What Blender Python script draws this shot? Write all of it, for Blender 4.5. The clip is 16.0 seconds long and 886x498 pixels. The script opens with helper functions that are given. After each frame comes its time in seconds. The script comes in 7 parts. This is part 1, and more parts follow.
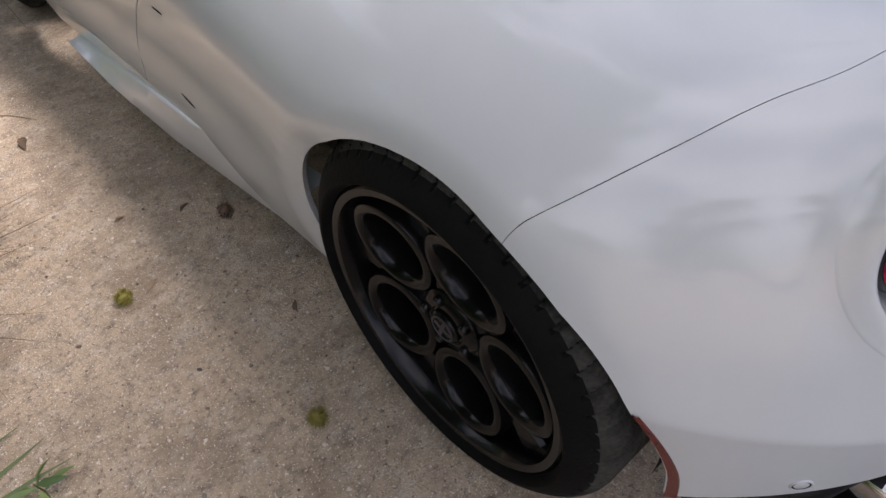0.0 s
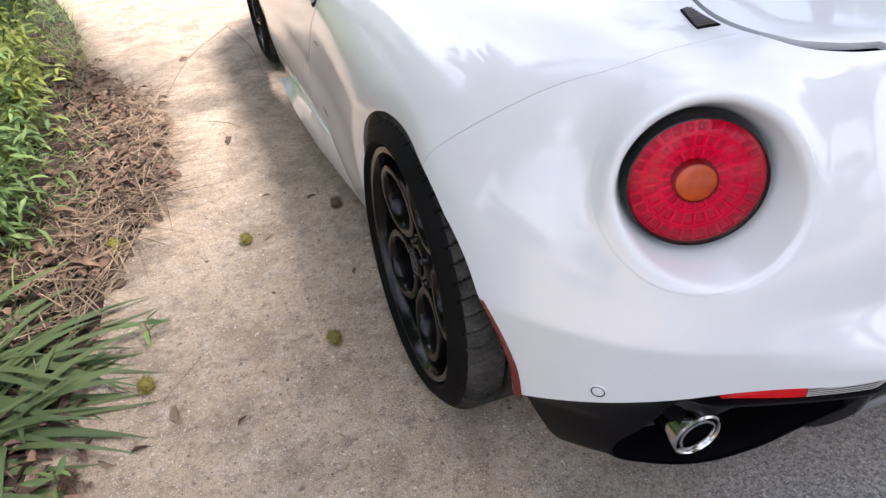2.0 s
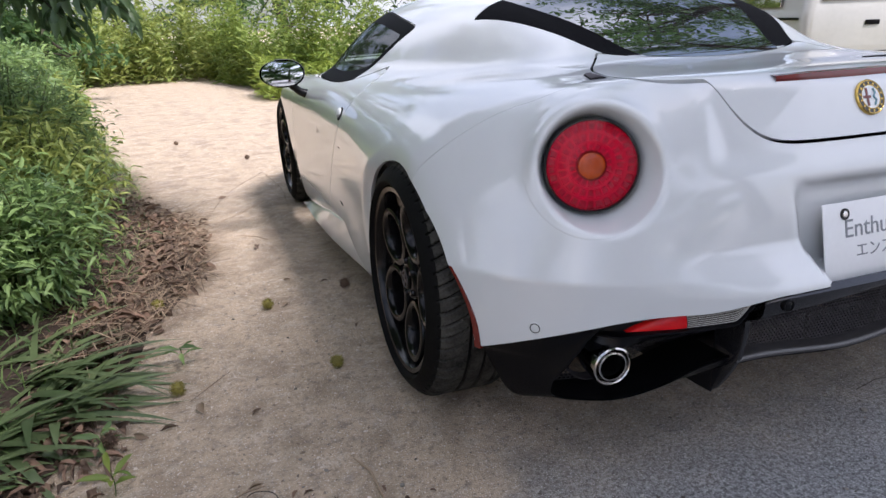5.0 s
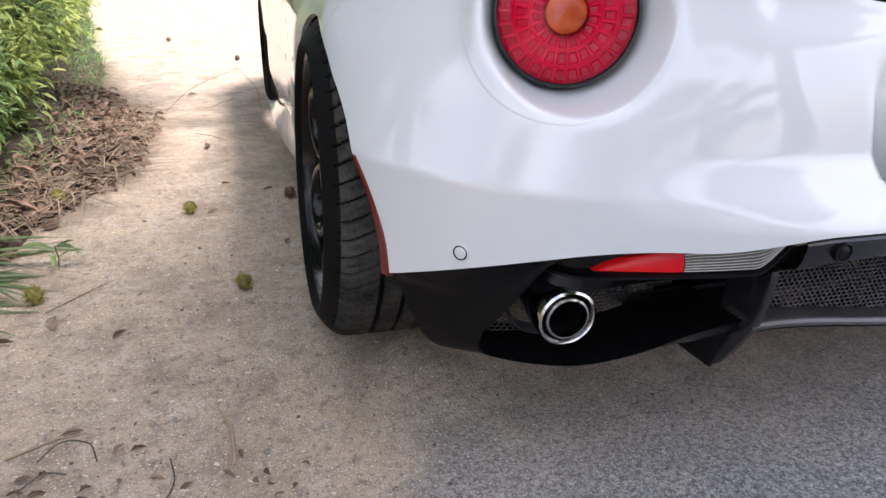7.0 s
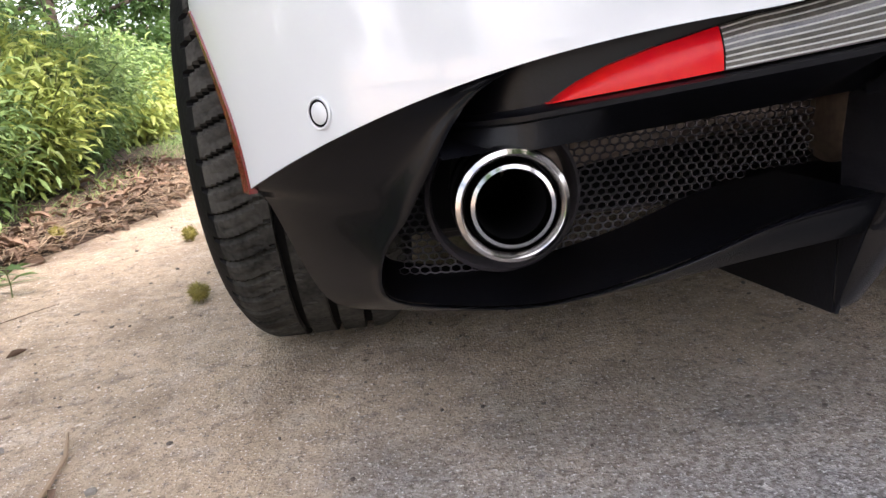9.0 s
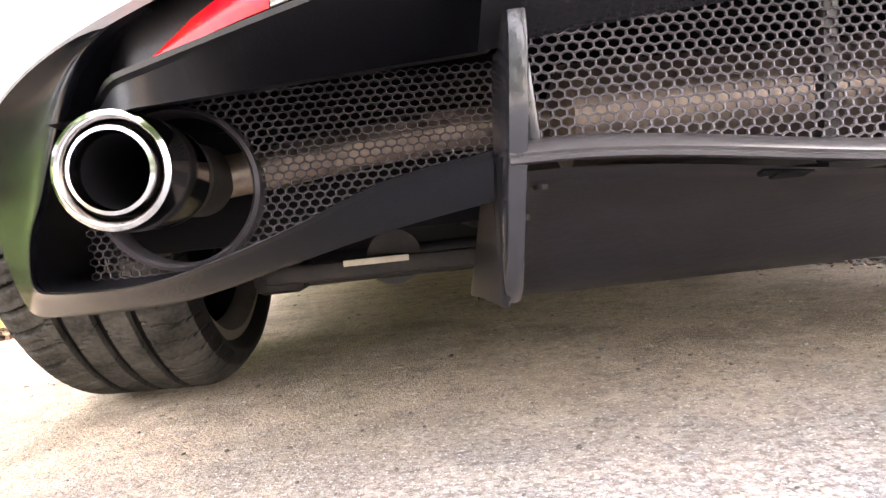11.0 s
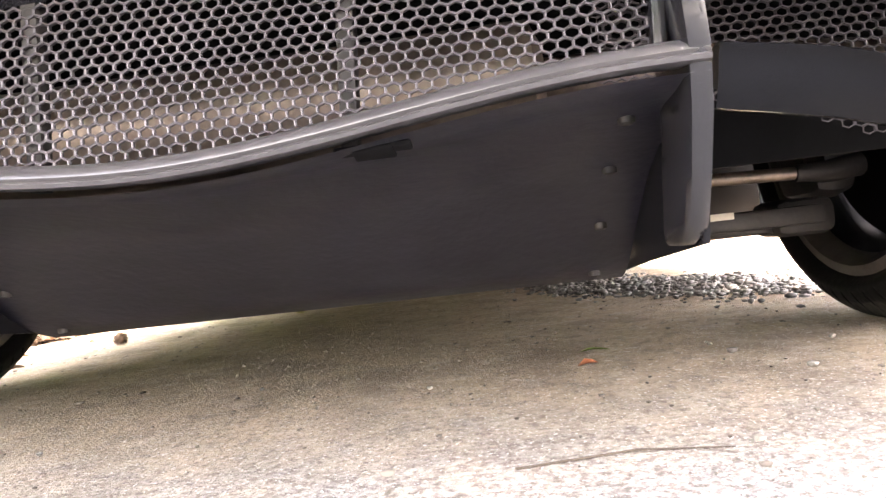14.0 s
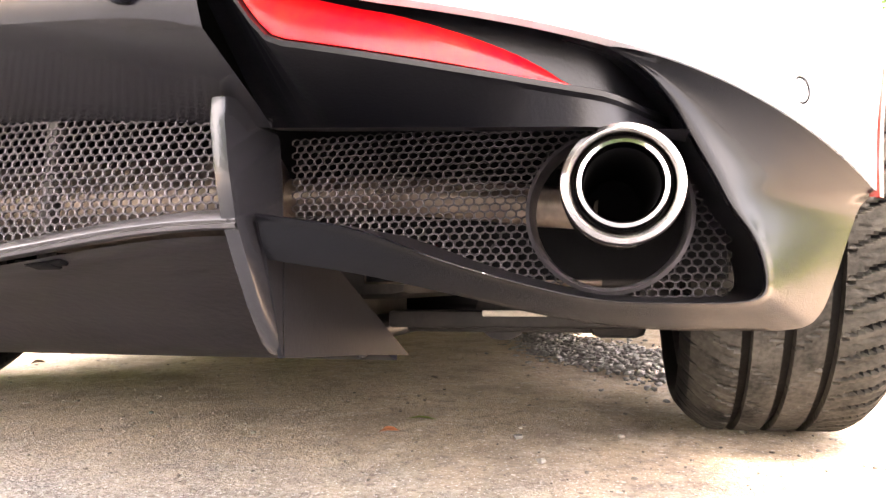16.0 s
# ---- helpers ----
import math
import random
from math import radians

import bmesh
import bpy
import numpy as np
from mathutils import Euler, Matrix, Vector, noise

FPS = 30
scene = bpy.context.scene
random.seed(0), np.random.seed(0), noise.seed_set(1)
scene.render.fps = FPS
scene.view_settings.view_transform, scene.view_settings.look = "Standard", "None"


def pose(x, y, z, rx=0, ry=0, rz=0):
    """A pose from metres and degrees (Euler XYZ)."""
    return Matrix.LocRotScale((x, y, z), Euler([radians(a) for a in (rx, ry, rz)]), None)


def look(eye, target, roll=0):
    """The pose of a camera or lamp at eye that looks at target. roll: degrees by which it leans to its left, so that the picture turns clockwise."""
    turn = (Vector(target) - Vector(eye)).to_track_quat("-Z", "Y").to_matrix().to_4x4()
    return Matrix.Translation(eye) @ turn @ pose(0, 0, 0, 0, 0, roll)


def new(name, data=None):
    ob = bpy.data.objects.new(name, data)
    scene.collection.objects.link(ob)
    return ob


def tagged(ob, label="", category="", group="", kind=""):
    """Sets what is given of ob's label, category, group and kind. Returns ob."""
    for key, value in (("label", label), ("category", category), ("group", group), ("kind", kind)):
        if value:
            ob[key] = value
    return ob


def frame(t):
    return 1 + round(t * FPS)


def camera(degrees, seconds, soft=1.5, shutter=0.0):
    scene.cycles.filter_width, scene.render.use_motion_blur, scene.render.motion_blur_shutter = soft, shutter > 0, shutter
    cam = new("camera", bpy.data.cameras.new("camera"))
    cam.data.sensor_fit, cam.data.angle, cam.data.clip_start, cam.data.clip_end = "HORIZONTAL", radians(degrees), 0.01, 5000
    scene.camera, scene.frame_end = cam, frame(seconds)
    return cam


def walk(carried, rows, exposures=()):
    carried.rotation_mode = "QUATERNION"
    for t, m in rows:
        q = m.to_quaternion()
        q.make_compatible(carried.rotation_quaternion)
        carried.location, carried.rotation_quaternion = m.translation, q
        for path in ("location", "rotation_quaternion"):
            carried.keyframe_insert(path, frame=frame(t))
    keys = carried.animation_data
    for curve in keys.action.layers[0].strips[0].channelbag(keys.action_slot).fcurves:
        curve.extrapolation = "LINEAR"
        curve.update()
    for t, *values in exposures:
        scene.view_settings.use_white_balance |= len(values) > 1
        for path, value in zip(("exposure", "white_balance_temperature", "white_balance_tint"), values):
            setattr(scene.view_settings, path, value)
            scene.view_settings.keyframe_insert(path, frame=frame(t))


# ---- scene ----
cam = camera(67.1, 16.0)
PATH = [
    (0, (-1.259, -0.472, 1.171), (-0.425, 0.572, -0.317), -4.7),
    (0.5, (-1.27, -0.615, 1.165), (-0.603, 0.547, -0.319), -5.0),
    (1, (-1.21, -0.754, 1.145), (-0.674, 0.518, -0.302), -5.3),
    (1.5, (-1.186, -0.884, 1.125), (-0.695, 0.506, -0.227), -4.7),
    (2, (-1.203, -1.093, 1.18), (-0.681, 0.439, 0.006), -4.0),
    (2.5, (-1.192, -1.292, 1.253), (-0.639, 0.356, 0.265), -4.5),
    (3, (-1.209, -1.518, 1.26), (-0.584, 0.195, 0.441), -4.7),
    (3.2, (-1.205, -1.578, 1.262), (-0.558, 0.163, 0.52), -4.6),
    (5.5, (-1.378, -1.641, 0.907), (-0.77, 0.154, 0.267), -1.8),
    (6, (-1.329, -1.563, 0.864), (-0.75, 0.207, 0.137), -0.8),
    (6.5, (-1.146, -1.43, 0.818), (-0.607, 0.328, 0.029), 0.3),
    (7, (-1.04, -1.328, 0.758), (-0.502, 0.42, -0.049), 2.0),
    (7.5, (-1.011, -1.198, 0.693), (-0.522, 0.586, -0.069), 1.9),
    (8, (-0.922, -1.13, 0.577), (-0.53, 0.717, -0.083), 0.0),
    (8.2, (-0.87, -1.092, 0.54), (-0.541, 0.768, -0.117), -2.9),
    (10.5, (-0.508, -1.053, 0.229), (-0.446, 0.939, 0.06), -5.2),
    (11, (-0.402, -1.07, 0.228), (-0.33, 0.925, 0.119), -6.0),
    (11.5, (-0.309, -1.1, 0.233), (-0.261, 0.898, 0.152), -6.2),
    (12, (-0.205, -1.063, 0.234), (-0.157, 0.935, 0.151), -6.5),
    (12.5, (-0.143, -1.057, 0.179), (-0.098, 0.942, 0.108), -7.1),
    (13, (-0.046, -1.044, 0.171), (-0.078, 0.955, 0.121), -7.6),
    (13.5, (0.075, -1.04, 0.16), (-0.045, 0.957, 0.166), -7.4),
    (14, (0.211, -1.011, 0.165), (0.026, 0.98, 0.174), -6.5),
    (14.5, (0.314, -1.023, 0.157), (0.074, 0.962, 0.214), -4.6),
    (15, (0.449, -1.024, 0.143), (0.141, 0.948, 0.272), -2.5),
    (15.5, (0.542, -1.044, 0.156), (0.136, 0.908, 0.311), -1.0),
    (16, (0.612, -1.072, 0.21), (0.107, 0.86, 0.32), -0.5),
]
EXPOSURES = [(0.0, 0.42, 6350, 20), (0.5, 0.78, 6350, 20), (1.0, 1.06, 6250, 20), (1.5, 1.27, 6200, 20), (2.0, 1.16, 6150, 19), (2.6, 0.84, 6050, 18), (3.2, 0.51, 5950, 18), (5.5, 0.52, 5950, 18), (6.2, 0.79, 6050, 18), (7.0, 1.14, 6100, 19), (8.2, 1.18, 6250, 18), (10.4, 3.49, 6950, 22), (13.0, 4.13, 7150, 21), (14.5, 4.2, 7150, 20), (15.2, 4.15, 7250, 20), (16.0, 4.05, 7650, 24)]
walk(cam, [(t, look(e, g, r)) for t, e, g, r in PATH], EXPOSURES)

# ---------------------------------------------------------------- light
SUN_EL, SUN_AZ = 56.0, 146.0          # degrees; azimuth from +y towards +x
world = bpy.data.worlds.new("sky")
scene.world = world
world.use_nodes = True
wt = world.node_tree
bg = wt.nodes["Background"]
sky = wt.nodes.new("ShaderNodeTexSky")
sky.sky_type, sky.sun_disc = "NISHITA", False
sky.sun_elevation, sky.sun_rotation = radians(SUN_EL), radians(SUN_AZ)
sky.air_density, sky.dust_density, sky.ozone_density = 1.2, 2.5, 1.0
cloud = wt.nodes.new("ShaderNodeTexNoise")
cloud.inputs["Scale"].default_value, cloud.inputs["Detail"].default_value, cloud.inputs["Roughness"].default_value = 2.2, 7, 0.6
cmap = wt.nodes.new("ShaderNodeMapRange")
cmap.inputs[1].default_value, cmap.inputs[2].default_value, cmap.inputs[3].default_value, cmap.inputs[4].default_value = 0.42, 0.62, 0.12, 0.95
wt.links.new(cloud.outputs[0], cmap.inputs[0])
cmix = wt.nodes.new("ShaderNodeMix")
cmix.data_type = "RGBA"
cmix.inputs[7].default_value = (10.0, 10.2, 10.6, 1)
wt.links.new(cmap.outputs[0], cmix.inputs[0])
wt.links.new(sky.outputs[0], cmix.inputs[6])
wt.links.new(cmix.outputs[2], bg.inputs[0])
bg.inputs[1].default_value = 0.118
sun = new("sun", bpy.data.lights.new("sun", "SUN"))
sun.data.energy, sun.data.angle, sun.data.color = 4.9, radians(12), (1.0, 0.94, 0.86)
sun.matrix_world = look((0, 0, 0), (-math.sin(radians(SUN_AZ)) * math.cos(radians(SUN_EL)), -math.cos(radians(SUN_AZ)) * math.cos(radians(SUN_EL)), -math.sin(radians(SUN_EL))))


# ---------------------------------------------------------------- materials
def mat(name, color, rough=0.6, metal=0.0, coat=0.0, trans=0.0, ior=1.45, var=0.0, scale=8.0, color2=None, bump=0.0, bump_scale=60.0, rnd=0.0, emit=None, spec=0.5):
    """A principled material with two scales of colour variation and relief."""
    m = bpy.data.materials.new(name)
    m.use_nodes = True
    nt = m.node_tree
    b = nt.nodes["Principled BSDF"]
    b.inputs["Base Color"].default_value = (*color, 1)
    b.inputs["Roughness"].default_value = rough
    b.inputs["Metallic"].default_value = metal
    b.inputs["Coat Weight"].default_value = coat
    b.inputs["Coat Roughness"].default_value = 0.04
    b.inputs["Transmission Weight"].default_value = trans
    b.inputs["IOR"].default_value = ior
    b.inputs["Specular IOR Level"].default_value = spec
    tc = nt.nodes.new("ShaderNodeTexCoord")
    if var or color2:
        n1 = nt.nodes.new("ShaderNodeTexNoise")
        n1.inputs["Scale"].default_value, n1.inputs["Detail"].default_value = scale, 6
        n2 = nt.nodes.new("ShaderNodeTexNoise")
        n2.inputs["Scale"].default_value, n2.inputs["Detail"].default_value = scale * 9, 3
        nt.links.new(tc.outputs["Object"], n1.inputs["Vector"])
        nt.links.new(tc.outputs["Object"], n2.inputs["Vector"])
        add = nt.nodes.new("ShaderNodeMath")
        add.operation = "MULTIPLY_ADD"
        nt.links.new(n2.outputs[0], add.inputs[0])
        add.inputs[1].default_value = 0.5
        nt.links.new(n1.outputs[0], add.inputs[2])
        rng = nt.nodes.new("ShaderNodeMapRange")
        rng.inputs[1].default_value, rng.inputs[2].default_value = 0.5, 1.0
        nt.links.new(add.outputs[0], rng.inputs[0])
        fac = rng.outputs[0]
        if rnd:
            oi = nt.nodes.new("ShaderNodeObjectInfo")
            gi = nt.nodes.new("ShaderNodeNewGeometry")
            a2 = nt.nodes.new("ShaderNodeMath")
            nt.links.new(oi.outputs["Random"], a2.inputs[0])
            nt.links.new(gi.outputs["Random Per Island"], a2.inputs[1])
            fr = nt.nodes.new("ShaderNodeMath")
            fr.operation = "FRACT"
            nt.links.new(a2.outputs[0], fr.inputs[0])
            mx = nt.nodes.new("ShaderNodeMix")
            mx.inputs[0].default_value = rnd
            nt.links.new(rng.outputs[0], mx.inputs[2])
            nt.links.new(fr.outputs[0], mx.inputs[3])
            fac = mx.outputs[0]
        ramp = nt.nodes.new("ShaderNodeMix")
        ramp.data_type = "RGBA"
        c2 = color2 or tuple(c * (1 - var) for c in color)
        ramp.inputs[6].default_value, ramp.inputs[7].default_value = (*color, 1), (*c2, 1)
        nt.links.new(fac, ramp.inputs[0])
        nt.links.new(ramp.outputs[2], b.inputs["Base Color"])
    if bump:
        n3 = nt.nodes.new("ShaderNodeTexNoise")
        n3.inputs["Scale"].default_value, n3.inputs["Detail"].default_value = bump_scale, 4
        nt.links.new(tc.outputs["Object"], n3.inputs["Vector"])
        bp = nt.nodes.new("ShaderNodeBump")
        bp.inputs["Strength"].default_value, bp.inputs["Distance"].default_value = bump, 0.01
        nt.links.new(n3.outputs[0], bp.inputs["Height"])
        nt.links.new(bp.outputs[0], b.inputs["Normal"])
    if emit:
        b.inputs["Emission Color"].default_value, b.inputs["Emission Strength"].default_value = (*emit[0], 1), emit[1]
    return m


PAINT = mat("white_paint", (0.66, 0.675, 0.68), 0.30, coat=1.0, var=0.05, scale=1.5, spec=0.35)
PAINT.node_tree.nodes["Principled BSDF"].inputs["Coat Roughness"].default_value = 0.015
PAINT.node_tree.nodes["Principled BSDF"].inputs["Coat IOR"].default_value = 1.65
BLACK_GLOSS = mat("black_gloss", (0.003, 0.003, 0.0045), 0.18, coat=0.2, var=0.3, scale=4)
BLACK_SATIN = mat("black_satin_plastic", (0.0035, 0.0036, 0.0050), 0.34, spec=0.32, var=0.4, scale=6, bump=0.05, bump_scale=400)
LOUVRE = mat("black_mesh_cloth", (0.006, 0.006, 0.007), 0.75, spec=0.04, color2=(0.003, 0.003, 0.004), scale=160, bump=0.3, bump_scale=300)
GREY_SATIN = mat("grey_satin_plastic", (0.0040, 0.0042, 0.0055), 0.27, spec=0.13, coat=0.10, var=0.3, scale=5, bump=0.04, bump_scale=400)
# dusty black; the paler blue second colour imitates a cool sheen
RAMP = mat("dusty_sheen_panel", (0.0040, 0.0043, 0.0085), 0.34, spec=0.29, color2=(0.0165, 0.0168, 0.0235), scale=3.2, bump=0.06, bump_scale=90)
MESH = mat("mesh_metal", (0.108, 0.098, 0.104), 0.42, metal=0.5, var=0.5, scale=10)
SEAL = mat("black_rubber_seal", (0.002, 0.002, 0.0025), 0.6, spec=0.05, var=0.3, scale=12)
# near-black base puts the deep shade of openings into the colour
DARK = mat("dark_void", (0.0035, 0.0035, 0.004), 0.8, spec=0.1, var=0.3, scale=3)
RUBBER = mat("tyre_rubber", (0.0030, 0.0030, 0.0032), 0.7, spec=0.12, color2=(0.0065, 0.0063, 0.006), scale=14, bump=0.1, bump_scale=120)
TREAD = mat("dusty_tread", (0.012, 0.0118, 0.011), 0.85, spec=0.1, color2=(0.070, 0.066, 0.057), scale=18, bump=0.15, bump_scale=160)
RIM = mat("dark_rim", (0.0062, 0.0060, 0.0066), 0.17, metal=0.0, coat=0.06, spec=0.26, var=0.35, scale=10)
RIM_IN = mat("dusty_barrel", (0.10, 0.092, 0.082), 0.5, metal=0.4, color2=(0.05, 0.045, 0.04), scale=14)
# base made paler for dust and for the sky light on the lip
LIP = mat("dusty_skylit_plastic", (0.060, 0.056, 0.057), 0.28, coat=0.4, color2=(0.034, 0.032, 0.033), scale=7, bump=0.04, bump_scale=300)
FIN = mat("grey_fin_plastic", (0.0125, 0.0123, 0.0145), 0.24, coat=0.35, var=0.3, scale=6, bump=0.04, bump_scale=300)
FIN_SIDE = mat("matt_fin_side", (0.0095, 0.0095, 0.0115), 0.45, spec=0.16, var=0.4, scale=7, bump=0.04, bump_scale=300)
CHROME = mat("chrome", (0.56, 0.545, 0.53), 0.12, metal=1.0, var=0.12, scale=20)
SOOT = mat("sooty_steel", (0.03, 0.028, 0.026), 0.7, metal=0.4, var=0.4, scale=20)
STEEL = mat("warm_steel", (0.31, 0.25, 0.20), 0.42, metal=0.8, color2=(0.13, 0.10, 0.088), scale=15)
IRON = mat("dark_iron", (0.018, 0.0175, 0.017), 0.55, metal=0.3, color2=(0.045, 0.040, 0.036), scale=18, bump=0.1)
GLASS_T = mat("tinted_glass", (0.012, 0.014, 0.016), 0.012, ior=4.2, var=0.2, scale=2)


def thin_glass(name, tint, ior=1.5, rough=0.0):
    """A thin clear sheet: light goes straight through, and the surface mirrors by its angle."""
    m = bpy.data.materials.new(name)
    m.use_nodes = True
    nt = m.node_tree
    nt.nodes.remove(nt.nodes["Principled BSDF"])
    tr, gl, fr, mx = (nt.nodes.new(k) for k in ("ShaderNodeBsdfTransparent", "ShaderNodeBsdfGlossy", "ShaderNodeFresnel", "ShaderNodeMixShader"))
    tr.inputs[0].default_value = (*tint, 1)
    gl.inputs["Roughness"].default_value = rough
    fr.inputs[0].default_value = ior
    nt.links.new(fr.outputs[0], mx.inputs[0])
    nt.links.new(tr.outputs[0], mx.inputs[1])
    nt.links.new(gl.outputs[0], mx.inputs[2])
    nt.links.new(mx.outputs[0], nt.nodes["Material Output"].inputs[0])
    return m


WINDOW = thin_glass("window_glass", (0.22, 0.28, 0.24), 1.25)
RED_LENS = mat("red_lens", (0.88, 0.003, 0.075), 0.3, spec=0.2, color2=(0.70, 0.002, 0.05), scale=34)
RED_CELL = mat("red_lamp_cell", (0.66, 0.002, 0.052), 0.25, spec=0.4, color2=(0.42, 0.001, 0.028), scale=60)
RED_DEEP = mat("deep_red", (0.24, 0.001, 0.008), 0.5, spec=0.1, var=0.3, scale=40)
RED_REFL = mat("red_reflector", (0.15, 0.014, 0.010), 0.25, coat=0.4, var=0.25, scale=60)
# warmer second red imitates light caught in the translucent lens
RED_FOG = mat("red_fog_lens", (0.58, 0.003, 0.012), 0.2, spec=0.3, color2=(0.66, 0.018, 0.010), scale=14)
AMBER = mat("amber_lens", (0.72, 0.20, 0.015), 0.15, coat=0.4, color2=(0.42, 0.09, 0.01), scale=40)
CLEAR = mat("clear_lens", (0.055, 0.052, 0.047), 0.15, coat=0.4, color2=(0.13, 0.12, 0.10), scale=90)
# pale diffuse colour stands in for the glint along the ribs
LENS_RIB = mat("pale_glint_rib", (0.50, 0.49, 0.46), 0.25, coat=0.5, var=0.1, scale=60)
COVER = thin_glass("lamp_cover", (1.0, 0.80, 0.86), 1.33)
PLATE = mat("plate_white", (0.82, 0.82, 0.82), 0.35, var=0.05, scale=10)
INK = mat("plate_ink", (0.25, 0.26, 0.28), 0.5, var=0.1, scale=50)
GOLD = mat("gold", (0.65, 0.45, 0.12), 0.25, metal=1.0, var=0.2, scale=60)
BLUE = mat("enamel_teal", (0.1, 0.25, 0.3), 0.2, coat=1.0, var=0.2, scale=60)
LABEL = mat("pale_label", (0.75, 0.68, 0.55), 0.6, var=0.2, scale=40)
TRIM = mat("interior_trim", (0.03, 0.03, 0.03), 0.7, var=0.3, scale=20)

# ---------------------------------------------------------------- mesh helpers


def finish(ob, smooth=True, angle=40):
    me = ob.data
    if smooth:
        me.polygons.foreach_set("use_smooth", np.ones(len(me.polygons), dtype=bool))
        if angle:
            me.set_sharp_from_angle(angle=radians(angle))
    return ob


def raw(name, V, F, material, parent=None, label="", smooth=True, angle=40):
    me = bpy.data.meshes.new(name)
    me.from_pydata([tuple(map(float, v)) for v in V], [], [tuple(map(int, f)) for f in F])
    me.materials.append(material)
    me.update()
    ob = new(name, me)
    finish(ob, smooth, angle)
    if parent:
        ob.parent = parent
    return tagged(ob, label)


def part(name, bm, material, parent=None, label="", smooth=True, angle=40, keep=False):
    """Links a bmesh as one mesh object under a thing or a part."""
    me = bpy.data.meshes.new(name)
    bmesh.ops.recalc_face_normals(bm, faces=bm.faces)
    bm.to_mesh(me)
    bm.free()
    me.materials.append(material)
    ob = new(name, me)
    finish(ob, smooth, angle)
    if parent:
        ob.parent = parent
    return tagged(ob, label)


def lathe(bm, prof, segs=64, m=Matrix()):
    """Turns a profile of (radius, height) round z."""
    rings = []
    for r, h in prof:
        if r < 1e-6:
            rings.append([bm.verts.new(m @ Vector((0, 0, h)))])
        else:
            rings.append([bm.verts.new(m @ Vector((r * math.cos(2 * math.pi * i / segs), r * math.sin(2 * math.pi * i / segs), h))) for i in range(segs)])
    for a, b in zip(rings, rings[1:]):
        for i in range(segs):
            j = (i + 1) % segs
            vs = [a[i % len(a)], a[j % len(a)], b[j % len(b)], b[i % len(b)]]
            vs = [v for k, v in enumerate(vs) if v not in vs[:k]]
            if len(vs) > 2:
                bm.faces.new(vs)
    return bm


def tube(bm, pts, r, segs=10, caps=True):
    """A round bar along points; r is a radius or one for each point."""
    pts = [Vector(p) for p in pts]
    rs = r if isinstance(r, (list, tuple)) else [r] * len(pts)
    up = Vector((0.13, 0.21, 0.97))
    rings = []
    for i, p in enumerate(pts):
        d = (pts[min(i + 1, len(pts) - 1)] - pts[max(i - 1, 0)]).normalized()
        s = d.cross(up)
        if s.length < 0.1:
            s = d.cross(Vector((1, 0, 0)))
        s.normalize()
        u = s.cross(d)
        rings.append([bm.verts.new(p + float(rs[i]) * (math.cos(a) * s + math.sin(a) * u)) for a in (2 * math.pi * k / segs for k in range(segs))])
    for a, b in zip(rings, rings[1:]):
        for k in range(segs):
            bm.faces.new((a[k], a[(k + 1) % segs], b[(k + 1) % segs], b[k]))
    if caps:
        bm.faces.new(rings[0][::-1])
        bm.faces.new(rings[-1])
    return bm


def box(bm, c, size, bevel=0.0, rot=None):
    m = Matrix.Translation(c) @ (rot or Matrix()) @ Matrix.Diagonal((*size, 1))
    g = bmesh.ops.create_cube(bm, size=1.0, matrix=m)
    if bevel:
        es = {e for v in g["verts"] for e in v.link_edges}
        bmesh.ops.bevel(bm, geom=list(es), offset=bevel, segments=2, affect="EDGES", profile=0.5)
    return bm


def prism(bm, outline, depth, m=Matrix(), bevel=0.0):
    """A flat outline in x, y given a depth along z, placed by m."""
    lo = [bm.verts.new(m @ Vector((x, y, 0))) for x, y in outline]
    hi = [bm.verts.new(m @ Vector((x, y, depth))) for x, y in outline]
    n = len(lo)
    fs = [bm.faces.new(lo[::-1]), bm.faces.new(hi)]
    for i in range(n):
        fs.append(bm.faces.new((lo[i], lo[(i + 1) % n], hi[(i + 1) % n], hi[i])))
    if bevel:
        es = {e for f in fs[:2] for e in f.edges}
        bmesh.ops.bevel(bm, geom=list(es), offset=bevel, segments=2, affect="EDGES", profile=0.5)
    return bm


def loft(bm, rows, closed=False, cyc=False):
    """Skins a grid of rows of points."""
    vs = [[bm.verts.new(p) for p in row] for row in rows]
    pairs = list(zip(vs, vs[1:])) + ([(vs[-1], vs[0])] if cyc else [])
    for a, b in pairs:
        n = len(a)
        for i in range(n if closed else n - 1):
            bm.faces.new((a[i], a[(i + 1) % n], b[(i + 1) % n], b[i]))
    return bm


def thing(name, label, category, group="", kind="", at=(0, 0, 0)):
    ob = new(name)
    ob.location = at
    return tagged(ob, label, category, group, kind)


def curve(keys, x):
    """A smooth curve through (place, value) pairs."""
    xs, ys = np.array([k[0] for k in keys], float), np.array([k[1] for k in keys], float)
    x = np.clip(np.asarray(x, float), xs[0], xs[-1])
    m = np.gradient(ys, xs)
    i = np.clip(np.searchsorted(xs, x) - 1, 0, len(xs) - 2)
    h = xs[i + 1] - xs[i]
    t = (x - xs[i]) / h
    return (2 * t**3 - 3 * t**2 + 1) * ys[i] + (t**3 - 2 * t**2 + t) * h * m[i] + (3 * t**2 - 2 * t**3) * ys[i + 1] + (t**3 - t**2) * h * m[i + 1]


